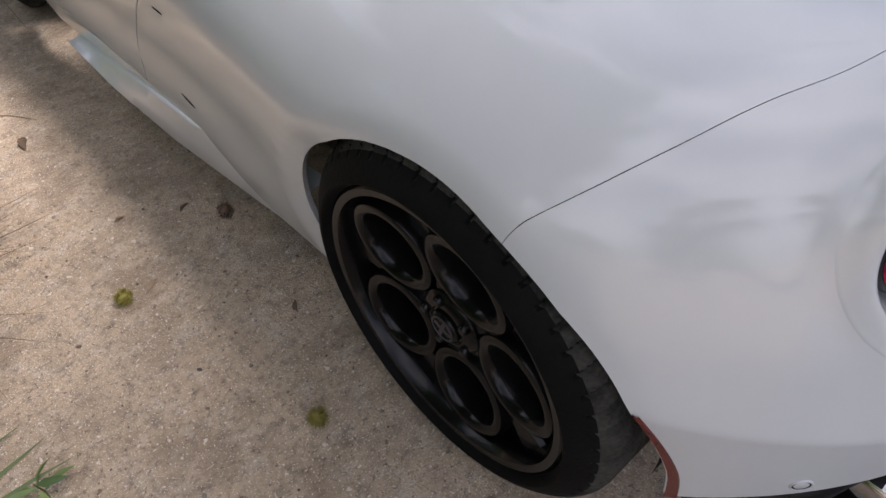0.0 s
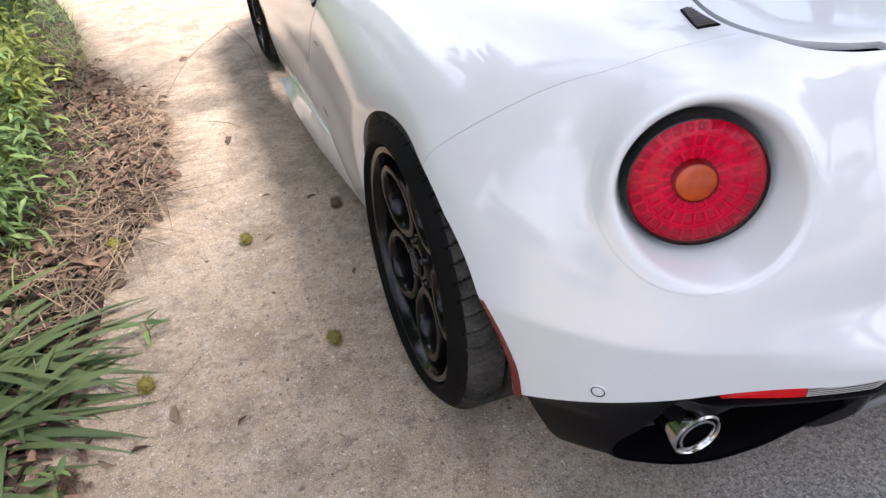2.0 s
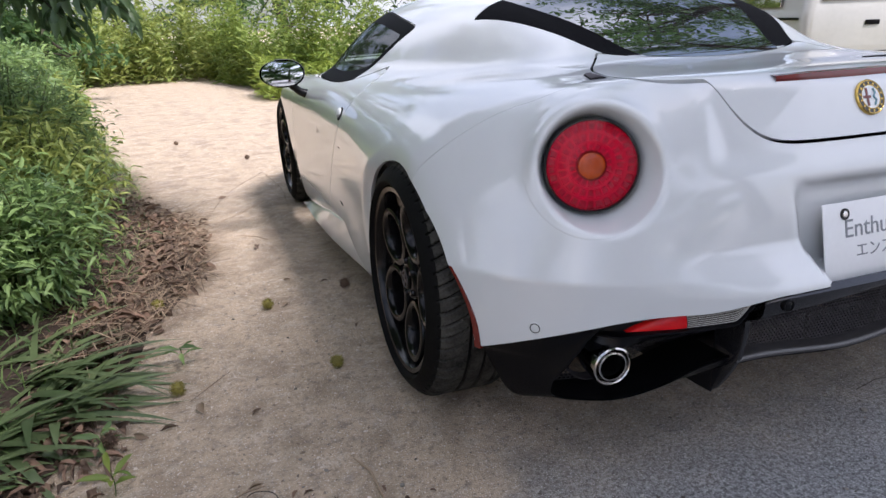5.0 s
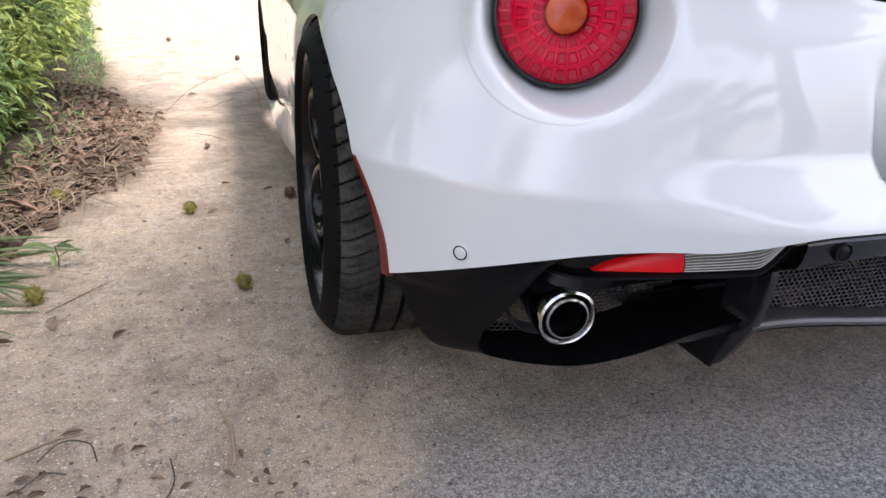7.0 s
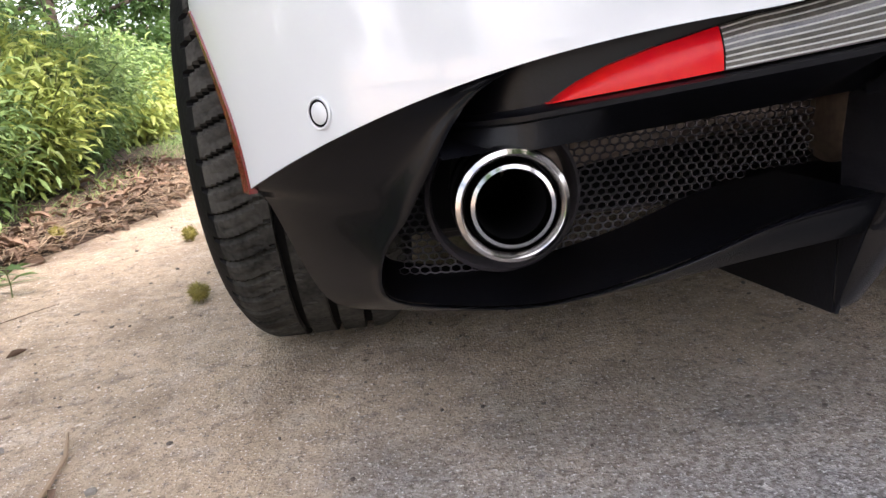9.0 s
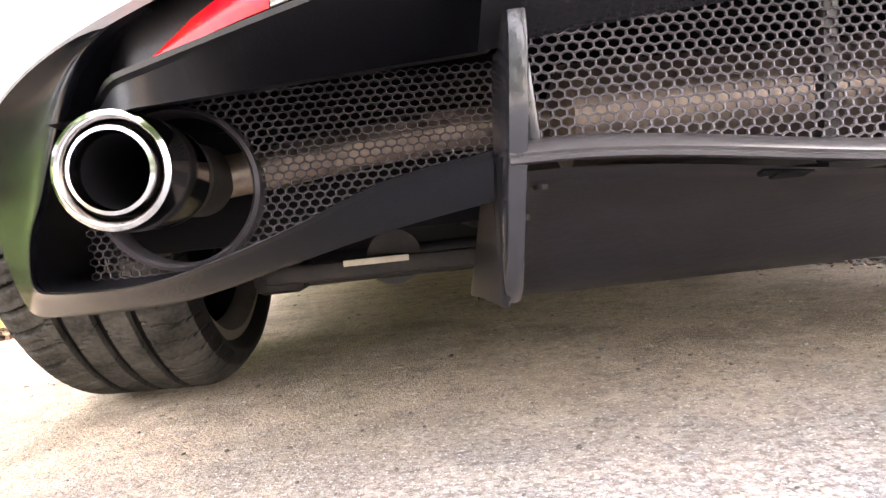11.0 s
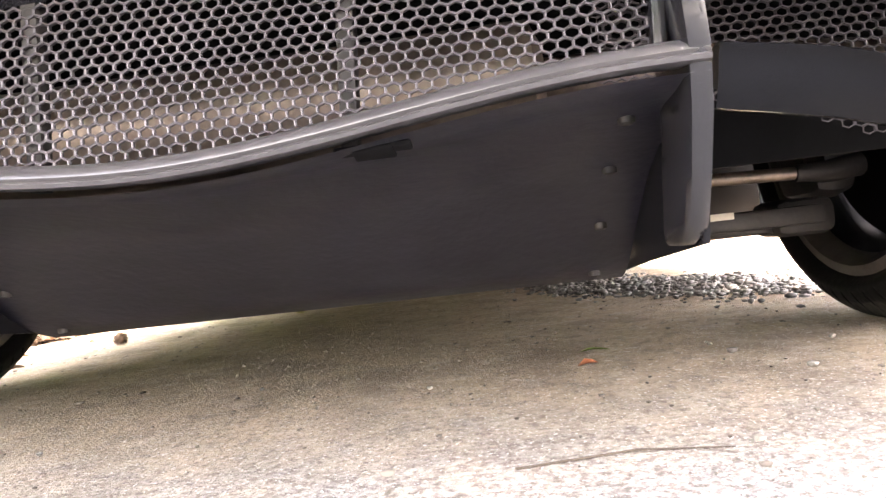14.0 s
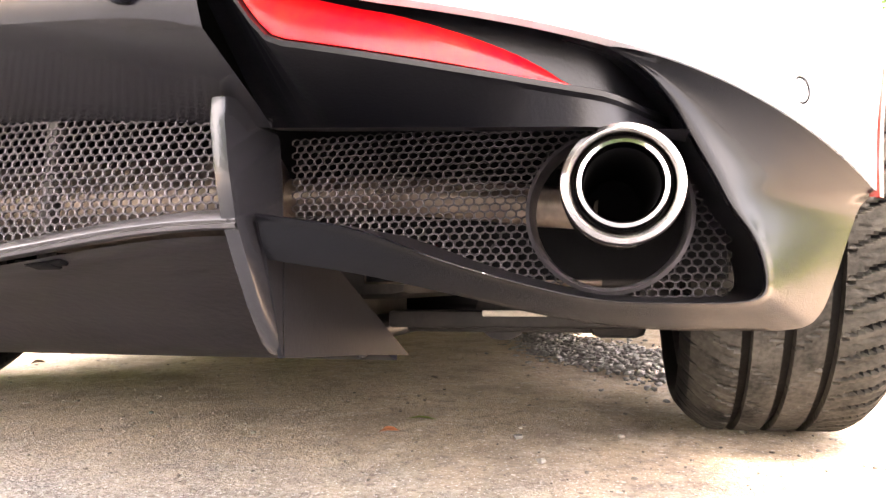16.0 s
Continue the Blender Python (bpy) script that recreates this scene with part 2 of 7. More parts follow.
def clip(V, F, g):
    """The part of a mesh where g <= 0, cut clean along g = 0."""
    V = np.asarray(V, float)
    inside = g <= 0
    out, verts, remap, cut = [], [], {}, {}

    def keep(i):
        if i not in remap:
            remap[i] = len(verts)
            verts.append(V[i])
        return remap[i]

    def edge(i, j):
        k = (min(i, j), max(i, j))
        if k not in cut:
            a, b = k
            t = g[a] / (g[a] - g[b])
            cut[k] = len(verts)
            verts.append(V[a] + t * (V[b] - V[a]))
        return cut[k]

    for f in F:
        s = [inside[i] for i in f]
        if all(s):
            out.append([keep(i) for i in f])
        elif any(s):
            poly = []
            for k, i in enumerate(f):
                j = f[(k + 1) % len(f)]
                if inside[i]:
                    poly.append(keep(i))
                if inside[i] != inside[j]:
                    poly.append(edge(i, j))
            if len(poly) > 2:
                out.append(poly)
    return np.array(verts).reshape(-1, 3), out


def smax(a, b, k):
    h = np.clip(0.5 + 0.5 * (a - b) / k, 0, 1)
    return b + (a - b) * h + k * h * (1 - h)


def smin(a, b, k):
    return -smax(-a, -b, k)


def sstep(a, b, x):
    t = np.clip((x - a) / (b - a), 0, 1)
    return t * t * (3 - 2 * t)


# ---------------------------------------------------------------- the car's shape
# x across (0 in the middle), y ahead from the rear axle, z up from the ground
LAMP = np.array((0.604, -0.446, 0.689))
LAMP_N = np.array((0.43, -0.89, 0.12)) / np.linalg.norm((0.43, -0.89, 0.12))
AXLE_F = 2.38


def arch_r(y, z):
    """The rear arch's radius round the axle, by the angle up from ahead."""
    a = np.degrees(np.arctan2(z - 0.32, y))
    return np.interp(np.where(a < -90, a + 360, a), [-90, 0, 28, 50, 80, 130, 152, 175, 200], [0.37, 0.372, 0.352, 0.334, 0.328, 0.328, 0.346, 0.372, 0.385])


def shape(x, y, z):
    """Signed measure of the body: below 0 inside."""
    x = np.abs(x)
    # flanks: widest over the axles, drawn in along the doors
    w = curve(((-0.7, 0.93), (0.0, 0.932), (0.35, 0.915), (0.8, 0.898), (1.3, 0.900), (1.9, 0.912), (2.4, 0.915), (2.9, 0.86), (3.4, 0.7)), y)
    w = w - 0.10 * np.clip(0.52 - z, 0, 1) ** 2 * 3.0 + 0.02 * sstep(0.45, 0.25, z) * sstep(0.35, 0.7, y) * sstep(2.1, 1.8, y)
    w = w - 0.5 * np.clip(z - 0.58, 0, 1) ** 2
    # a rolled lip round the rear arch
    side = x - w + 0.015 * np.clip(1 - (np.hypot(y, z - 0.32) - arch_r(y, z)) / 0.042, 0, 1.3) * sstep(0.55, 0.7, x)
    # tail: bowed in plan, leaning forward towards the top
    back = -0.640 + 0.277 * (x / 0.86) ** 4.8 + 0.95 * np.clip(z - 0.56, 0, 1) ** 2 + 0.85 * x**2 * np.clip(z - 0.47, 0, 1)
    back = back + 0.012 * sstep(0.66, 0.72, z) * sstep(0.42, 0.36, x)
    back = back - 0.062 * sstep(0.53, 0.435, z) * sstep(0.62, 0.28, x)
    tail = back - y
    nose = y - (3.30 - 0.75 * (x / 0.9) ** 3 - 0.6 * np.clip(z - 0.5, 0, 1))
    crest = curve(((-0.7, 0.83), (-0.52, 0.856), (-0.3, 0.862), (0.0, 0.872), (0.4, 0.855), (0.8, 0.835), (1.3, 0.815), (1.6, 0.79), (1.9, 0.755), (2.4, 0.705), (2.9, 0.61), (3.4, 0.45)), y)
    drop = curve(((-0.7, 0.13), (0.0, 0.10), (0.8, 0.05), (1.5, 0.02), (2.4, -0.02), (3.4, 0.05)), y)
    top = z - (crest - drop * (x / 0.82) ** 5 - 0.02 * sstep(0.45, 0.25, x) * sstep(-0.2, 0.3, y))
    body = smax(smax(side, top, 0.16), tail, 0.035 + 0.05 * sstep(0.33, 0.48, x))
    body = smax(body, nose, 0.2)
    # cabin: a teardrop, narrowing rearwards
    roof = curve(((-0.45, 0.66), (-0.1, 0.862), (0.1, 0.962), (0.42, 1.075), (0.75, 1.113), (1.0, 1.12), (1.3, 1.095), (1.6, 1.0), (2.0, 0.82), (2.4, 0.60)), y)
    roof = roof - 0.075 * (x / 0.62) ** 2.6 * sstep(-0.2, 0.7, y) - 0.05 * x**2
    half = curve(((-0.4, 0.42), (0.0, 0.55), (0.3, 0.665), (0.6, 0.735), (0.9, 0.762), (1.5, 0.762), (2.2, 0.66)), y)
    slope = 0.6
    cside = (x - half + slope * (np.maximum(z, 0.72) - 0.78)) / 1.21
    cabin = smax(smax(smax(cside, z - roof, 0.09), tail + 0.03, 0.03), y - 2.25, 0.08)
    f = smin(body, cabin, 0.05)
    # bowl round the tail lamp
    q = np.stack([x - LAMP[0], y - LAMP[1], z - LAMP[2]], -1)
    d = q @ LAMP_N
    rad = np.sqrt(np.maximum((q**2).sum(-1) - d**2, 0))
    inward = np.array((-1.0, 0.0, 0.25)) - LAMP_N * (LAMP_N @ np.array((-1.0, 0.0, 0.25)))
    turn = (q @ (inward / np.linalg.norm(inward))) / np.maximum(rad, 1e-6)
    bowl = np.maximum((rad - 0.102 - (0.44 + 0.24 * turn) * np.maximum(d, 0)) * 0.88, -d)
    pod = smax(rad - 0.150 - 0.006 * turn + 0.35 * np.maximum(d + 0.02, 0), d - 0.036, 0.018)
    f = smin(f, smax(pod, -d - 0.12, 0.02), 0.04)
    f = smax(f, -bowl, 0.011)
    # recess for the plate
    pl = smax(smax(x - 0.205 - 0.25 * (z - 0.54), np.abs(z - 0.543) - 0.092, 0.04), y + 0.616, 0.02)
    f = smax(f, -pl, 0.025)
    seat = np.maximum(np.maximum(x - 0.173, np.abs(z - 0.45) - 0.055), y + 0.664)
    f = smax(f, -seat, 0.006)
    return f


def cast(o, d, far=2.2):
    """The outermost place on the body along rays."""
    n = 90
    hi = np.full(len(o), far)
    lo = np.zeros(len(o))
    done = np.zeros(len(o), bool)
    for i in range(n):
        r = far * (1 - (i + 1) / n)
        p = o + d * r
        ins = (shape(p[:, 0], p[:, 1], p[:, 2]) < 0) & ~done
        lo[ins], hi[ins] = r, r + far / n
        done |= ins
    for i in range(22):
        m = (lo + hi) / 2
        p = o + d * m[:, None]
        ins = shape(p[:, 0], p[:, 1], p[:, 2]) < 0
        lo, hi = np.where(ins, m, lo), np.where(ins, hi, m)
    return o + d * hi[:, None]


def skin():
    na = 540
    al = np.radians(np.linspace(-48, 228, na))
    st = []
    for f in np.linspace(0.5, 90, 190)[:-1]:
        st.append((0.2, -math.cos(radians(f)), math.sin(radians(f))))
    for yy in np.linspace(0.2, 2.7, 118):
        st.append((yy, 0.0, 1.0))
    for f in np.linspace(0, 84, 34)[1:]:
        st.append((2.7, math.sin(radians(f)), math.cos(radians(f))))
    st = np.array(st)
    ns = len(st)
    O = np.zeros((ns, na, 3))
    D = np.zeros((ns, na, 3))
    O[:, :, 1] = st[:, None, 0]
    O[:, :, 2] = 0.56 - 0.20 * sstep(1.7, 2.6, st[:, None, 0])
    D[:, :, 0] = np.cos(al)[None] * st[:, None, 2]
    D[:, :, 2] = np.sin(al)[None] * st[:, None, 2]
    D[:, :, 1] = st[:, None, 1]
    V = cast(O.reshape(-1, 3), D.reshape(-1, 3))
    idx = np.arange(ns * na).reshape(ns, na)
    F = np.stack([idx[:-1, :-1], idx[:-1, 1:], idx[1:, 1:], idx[1:, :-1]], -1).reshape(-1, 4).tolist()
    return V, F


def lower_edge(x):
    return 0.408 - 0.118 * np.clip((np.abs(x) - 0.35) / 0.494, 0, 2) ** 2.6 + 0.027 * sstep(0.47, 0.29, np.abs(x))


def g_low(V):
    """Above 0 where the body is open: wheel arches and underside."""
    x, y, z = np.abs(V[:, 0]), V[:, 1], V[:, 2]
    rear = lower_edge(x) - z
    sill = 0.160 - z
    low = np.where(y < 0, rear, sill)
    a1 = arch_r(y, z) - np.hypot(y, z - 0.32)
    a2 = 0.338 - np.hypot(y - AXLE_F, z - 0.305)
    arch = np.maximum(a1, a2)
    arch = np.where(x > 0.5, arch, -1)
    return np.maximum(low, arch)


GAP_KEYS = ((0.40, -0.365), (0.56, -0.358), (0.66, -0.322), (0.715, -0.287), (0.79, -0.238), (0.853, -0.182), (0.90, -0.128), (0.93, -0.090))
G = 0.0009


def g_bumper(V):
    return V[:, 1] - curve(GAP_KEYS, np.abs(V[:, 0]))


def g_lid(V):
    x, y, z = np.abs(V[:, 0]), V[:, 1], V[:, 2]
    w = curve(((-0.62, 0.345), (-0.52, 0.37), (-0.45, 0.45), (-0.39, 0.478), (-0.22, 0.462), (-0.02, 0.33), (0.1, 0.28)), y)
    zl = 0.720 + 0.128 * (np.minimum(x, 0.362) / 0.362) ** 8
    deck = smax(x - w, zl - z, 0.014)
    return np.maximum(deck, y - (-0.14 + 0.85 * np.minimum(x, 0.33) ** 2))


def g_glass(V):
    x, y, z = np.abs(V[:, 0]), V[:, 1], V[:, 2]
    w = curve(((-0.15, 0.20), (-0.05, 0.24), (0.1, 0.30), (0.3, 0.388), (0.5, 0.43)), y)
    lo = -0.14 + 0.85 * x**2 - y
    return np.maximum(smax(x - w, y - (0.425 + 0.6 * x**2 - 1.5 * x**4), 0.05), np.maximum(lo, 0.80 - z))


def g_louvre(V):
    x, y, z = np.abs(V[:, 0]), V[:, 1], V[:, 2]
    w = curve(((-0.15, 0.29), (-0.05, 0.325), (0.1, 0.405), (0.3, 0.505), (0.5, 0.60)), y)
    top = np.maximum(y - (0.565 - 0.40 * x), y - (0.430 + 0.6 * x**2 - 1.5 * x**4))
    return np.maximum(np.maximum(x - w, top), np.maximum(-0.10 + 0.35 * x**2 - y, np.maximum(0.17 - x, 0.80 - z)))


def g_window(V):
    x, y, z = np.abs(V[:, 0]), V[:, 1], V[:, 2]
    top = z - curve(((0.6, 0.965), (0.8, 0.995), (1.2, 1.03), (1.5, 1.0), (1.8, 0.9)), y)
    bot = curve(((0.6, 0.88), (0.95, 0.79), (1.55, 0.768), (1.9, 0.76)), y) - z
    rear = 0.66 + 1.6 * np.clip(0.965 - z, 0, 1) - y
    fr = y - (1.60 - 1.2 * (z - 0.77))
    g = smax(smax(top, bot, 0.02), smax(rear, fr, 0.02), 0.02)
    return np.where(x > 0.45, g, 1.0)


def g_screen(V):
    x, y, z = np.abs(V[:, 0]), V[:, 1], V[:, 2]
    return np.maximum(np.maximum(1.36 - y, y - 1.98), np.maximum(x - (0.66 - 0.35 * (z - 0.82)), 0.83 - z))


def g_door(V):
    x, y, z = np.abs(V[:, 0]), V[:, 1], V[:, 2]
    seam = curve(((0.2, 1.11), (0.344, 1.04), (0.40, 1.02), (0.465, 0.965), (0.55, 0.88), (0.60, 0.82), (0.68, 0.745), (0.74, 0.70), (0.80, 0.69)), z)
    g = np.maximum(np.maximum(seam - y, y - 1.86), np.maximum(0.275 - z, z - curve(((0.6, 0.865), (0.95, 0.79), (1.55, 0.765), (1.9, 0.76)), y)))
    return np.where(x > 0.5, g, 1.0)


car = thing("sports_car", "white mid-engined coupe with dark wheels, parked on the drive", "car")
SV, SF = skin()
SV, SF = clip(SV, SF, g_low(SV))


def g_lamp(V):
    """Above 0 in the round opening behind the tail lamp."""
    q = np.stack([np.abs(V[:, 0]), V[:, 1], V[:, 2]], -1) - LAMP
    d = q @ LAMP_N
    rad = np.sqrt(np.maximum((q**2).sum(-1) - d**2, 0))
    return np.where(np.abs(d) < 0.12, 0.139 - rad, -1.0)


SV, SF = clip(SV, SF, g_lamp(SV))


def normals(V):
    e = 1e-4
    g = np.stack([shape(*(V + d).T) - shape(*(V - d).T) for d in np.eye(3) * e], -1)
    return g / np.maximum(np.linalg.norm(g, axis=1, keepdims=True), 1e-9)


def panel(name, V, F, material, label, thick=0.012):
    """A panel of the skin with its edges turned inwards."""
    seen = {}
    for f in F:
        for a, b in zip(f, f[1:] + f[:1]):
            k = (min(a, b), max(a, b))
            seen[k] = None if k in seen else (a, b)
    rim = [e for e in seen.values() if e]
    ids = sorted({i for e in rim for i in e})
    deep = {v: len(V) + k for k, v in enumerate(ids)}
    inner = V[ids] - thick * normals(V[ids])
    V2 = np.concatenate([V, inner])
    f = F[len(F) // 2]
    if np.cross(V[f[1]] - V[f[0]], V[f[2]] - V[f[0]]) @ normals(V[[f[0]]])[0] < 0:
        F = [g[::-1] for g in F]
        rim = [(b, a) for a, b in rim]
    F2 = F + [[b, a, deep[a], deep[b]] for a, b in rim]
    return raw(name, V2, F2, material, car, label, angle=50)


def split(V, F, g, gap=G):
    a = clip(V, F, g + gap)
    b = clip(V, F, -g + gap)
    return a, b


(LIDV, LIDF), (R1, F1) = split(SV, SF, g_lid(SV), 0.0036)
(GLV, GLF), (R1, F1) = split(R1, F1, g_glass(R1), 0.001)
(LOV, LOF), (R1, F1) = split(R1, F1, g_louvre(R1), 0.001)
(WIV, WIF), (R1, F1) = split(R1, F1, g_window(R1), 0.002)
(WIV, WIF), (TRV, TRF) = split(WIV, WIF, g_window(WIV) + 0.040, 0.0003)
(SCV, SCF), (R1, F1) = split(R1, F1, g_screen(R1), 0.002)
(DOV, DOF), (R1, F1) = split(R1, F1, g_door(R1), 0.0022)
(BUV, BUF), (R1, F1) = split(R1, F1, g_bumper(R1), 0.00045)


def half(V, F, sgn):
    return clip(V, F, -V[:, 0] * sgn)


panel("body_shell", R1, F1, PAINT, "glossy white body shell")
panel("rear_bumper", BUV, BUF, PAINT, "glossy white rear bumper")
lid = panel("engine_lid", LIDV, LIDF, PAINT, "white engine lid with spoiler edge")
panel("rear_window", GLV, GLF, GLASS_T, "dark tinted rear window")
for s in (-1, 1):
    panel("louvre_panel", *half(LOV, LOF, s), LOUVRE, "black mesh panel beside the rear window")
    panel("door", *half(DOV, DOF, s), PAINT, "white door")
    panel("window_trim", *half(TRV, TRF, s), SEAL, "gloss black window surround")
    ob = panel("side_window", *half(WIV, WIF, s), WINDOW, "side window", 0.003)
    ob.visible_shadow = False
ob = panel("windscreen", SCV, SCF, WINDOW, "windscreen", 0.003)
ob.visible_shadow = False

# ---------------------------------------------------------------- ground
def ground_material():
    m = bpy.data.materials.new("drive_surface")
    m.use_nodes = True
    nt = m.node_tree
    b = nt.nodes["Principled BSDF"]
    b.inputs["Roughness"].default_value = 0.9
    L = nt.links.new
    tc = nt.nodes.new("ShaderNodeTexCoord")

    def noise_(scale, detail=5, rough=0.6):
        n = nt.nodes.new("ShaderNodeTexNoise")
        n.inputs["Scale"].default_value, n.inputs["Detail"].default_value, n.inputs["Roughness"].default_value = scale, detail, rough
        L(tc.outputs["Object"], n.inputs["Vector"])
        return n.outputs[0]

    def math_(op, a, c, d=None):
        n = nt.nodes.new("ShaderNodeMath")
        n.operation = op
        for i, v in enumerate((a, c, d)):
            if v is None:
                continue
            if isinstance(v, (int, float)):
                n.inputs[i].default_value = v
            else:
                L(v, n.inputs[i])
        return n.outputs[0]

    def mix_(f, a, c):
        n = nt.nodes.new("ShaderNodeMix")
        n.data_type = "RGBA"
        if isinstance(f, (int, float)):
            n.inputs[0].default_value = f
        else:
            L(f, n.inputs[0])
        for i, v in ((6, a), (7, c)):
            if isinstance(v, tuple):
                n.inputs[i].default_value = (*v, 1)
            else:
                L(v, n.inputs[i])
        return n.outputs[2]

    def range_(v, a, c):
        n = nt.nodes.new("ShaderNodeMapRange")
        n.interpolation_type = "SMOOTHSTEP"
        n.inputs[1].default_value, n.inputs[2].default_value = a, c
        L(v, n.inputs[0])
        return n.outputs[0]

    sep = nt.nodes.new("ShaderNodeSeparateXYZ")
    L(tc.outputs["Object"], sep.inputs[0])
    X, Y = sep.outputs[0], sep.outputs[1]
    big, mid, fine, grit = noise_(0.9, 6), noise_(7, 6), noise_(95, 5, 0.7), noise_(240, 2)
    stain = noise_(2.6, 8, 0.7)
    # worn tan concrete
    conc = mix_(range_(mid, 0.3, 0.75), (0.55, 0.430, 0.305), (0.40, 0.310, 0.217))
    conc = mix_(range_(stain, 0.52, 0.75), conc, (0.31, 0.25, 0.20))
    conc = mix_(range_(noise_(28, 4, 0.7), 0.50, 0.72), conc, (0.27, 0.215, 0.17))
    conc = mix_(math_("MULTIPLY", range_(noise_(17, 5, 0.65), 0.50, 0.66), 0.55), conc, (0.62, 0.53, 0.43))
    conc = mix_(range_(fine, 0.53, 0.68), conc, (0.22, 0.175, 0.14))
    conc = mix_(math_("MULTIPLY", range_(noise_(5.5, 4, 0.6), 0.50, 0.64), 0.5), conc, (0.235, 0.175, 0.125))
    conc = mix_(math_("MULTIPLY", range_(noise_(75, 4, 0.75), 0.49, 0.63), 0.4), conc, (0.20, 0.15, 0.105))
    conc = mix_(range_(noise_(52, 3, 0.65), 0.60, 0.72), conc, (0.17, 0.125, 0.09))
    conc = mix_(range_(noise_(60, 2, 0.5), 0.66, 0.72), conc, (0.70, 0.62, 0.53))
    conc = mix_(range_(grit, 0.61, 0.68), conc, (0.86, 0.80, 0.73))
    conc = mix_(range_(noise_(130, 2), 0.70, 0.76), conc, (0.12, 0.10, 0.085))
    # grey asphalt
    asp = mix_(range_(mid, 0.3, 0.75), (0.40, 0.40, 0.405), (0.31, 0.31, 0.313))
    asp = mix_(range_(fine, 0.42, 0.62), asp, (0.125, 0.123, 0.121))
    asp = mix_(range_(noise_(150, 3, 0.6), 0.52, 0.66), asp, (0.085, 0.084, 0.084))
    asp = mix_(math_("MULTIPLY", range_(noise_(85, 4, 0.75), 0.50, 0.62), 0.55), asp, (0.055, 0.055, 0.056))
    asp = mix_(range_(noise_(70, 2, 0.5), 0.64, 0.71), asp, (0.50, 0.49, 0.475))
    asp = mix_(range_(grit, 0.59, 0.67), asp, (0.60, 0.60, 0.60))
    bend = math_("MINIMUM", math_("ADD", X, 0.78), 0.0)
    line = math_("SUBTRACT", math_("MULTIPLY_ADD", bend, 1.9, -0.43), Y)
    line = math_("MULTIPLY_ADD", math_("SUBTRACT", mid, 0.5), 0.22, line)
    line = math_("MULTIPLY_ADD", math_("SUBTRACT", big, 0.5), 0.3, line)
    where = range_(line, -0.26, 0.36)
    L(mix_(where, conc, asp), b.inputs["Base Color"])
    L(math_("MULTIPLY_ADD", where, -0.19, 0.87), b.inputs["Roughness"])
    bp = nt.nodes.new("ShaderNodeBump")
    bp.inputs["Strength"].default_value, bp.inputs["Distance"].default_value = 0.9, 0.0085
    L(math_("ADD", math_("MULTIPLY", fine, 0.8), math_("ADD", math_("MULTIPLY", grit, 0.8), math_("MULTIPLY", noise_(24, 5), 0.5))), bp.inputs["Height"])
    L(bp.outputs[0], b.inputs["Normal"])
    return m


def land(x):
    """The ground falls gently away on the meadow's side."""
    return -0.06 * float(sstep(2.0, 5.0, x))


DRIVE = ground_material()
bm = bmesh.new()
bmesh.ops.create_grid(bm, x_segments=120, y_segments=120, size=1)
for v in bm.verts:
    sx, sy = v.co.x, v.co.y
    v.co.x, v.co.y = sx * 8 + 1100 * sx**9, sy * 8 + 1100 * sy**9
    v.co.z = land(v.co.x)
ground = part("ground", bm, DRIVE)
tagged(ground, "tan concrete drive running into grey asphalt", "ground", kind="structure")

# ---------------------------------------------------------------- wheels
GROOVES = (-0.058, -0.015, 0.028)


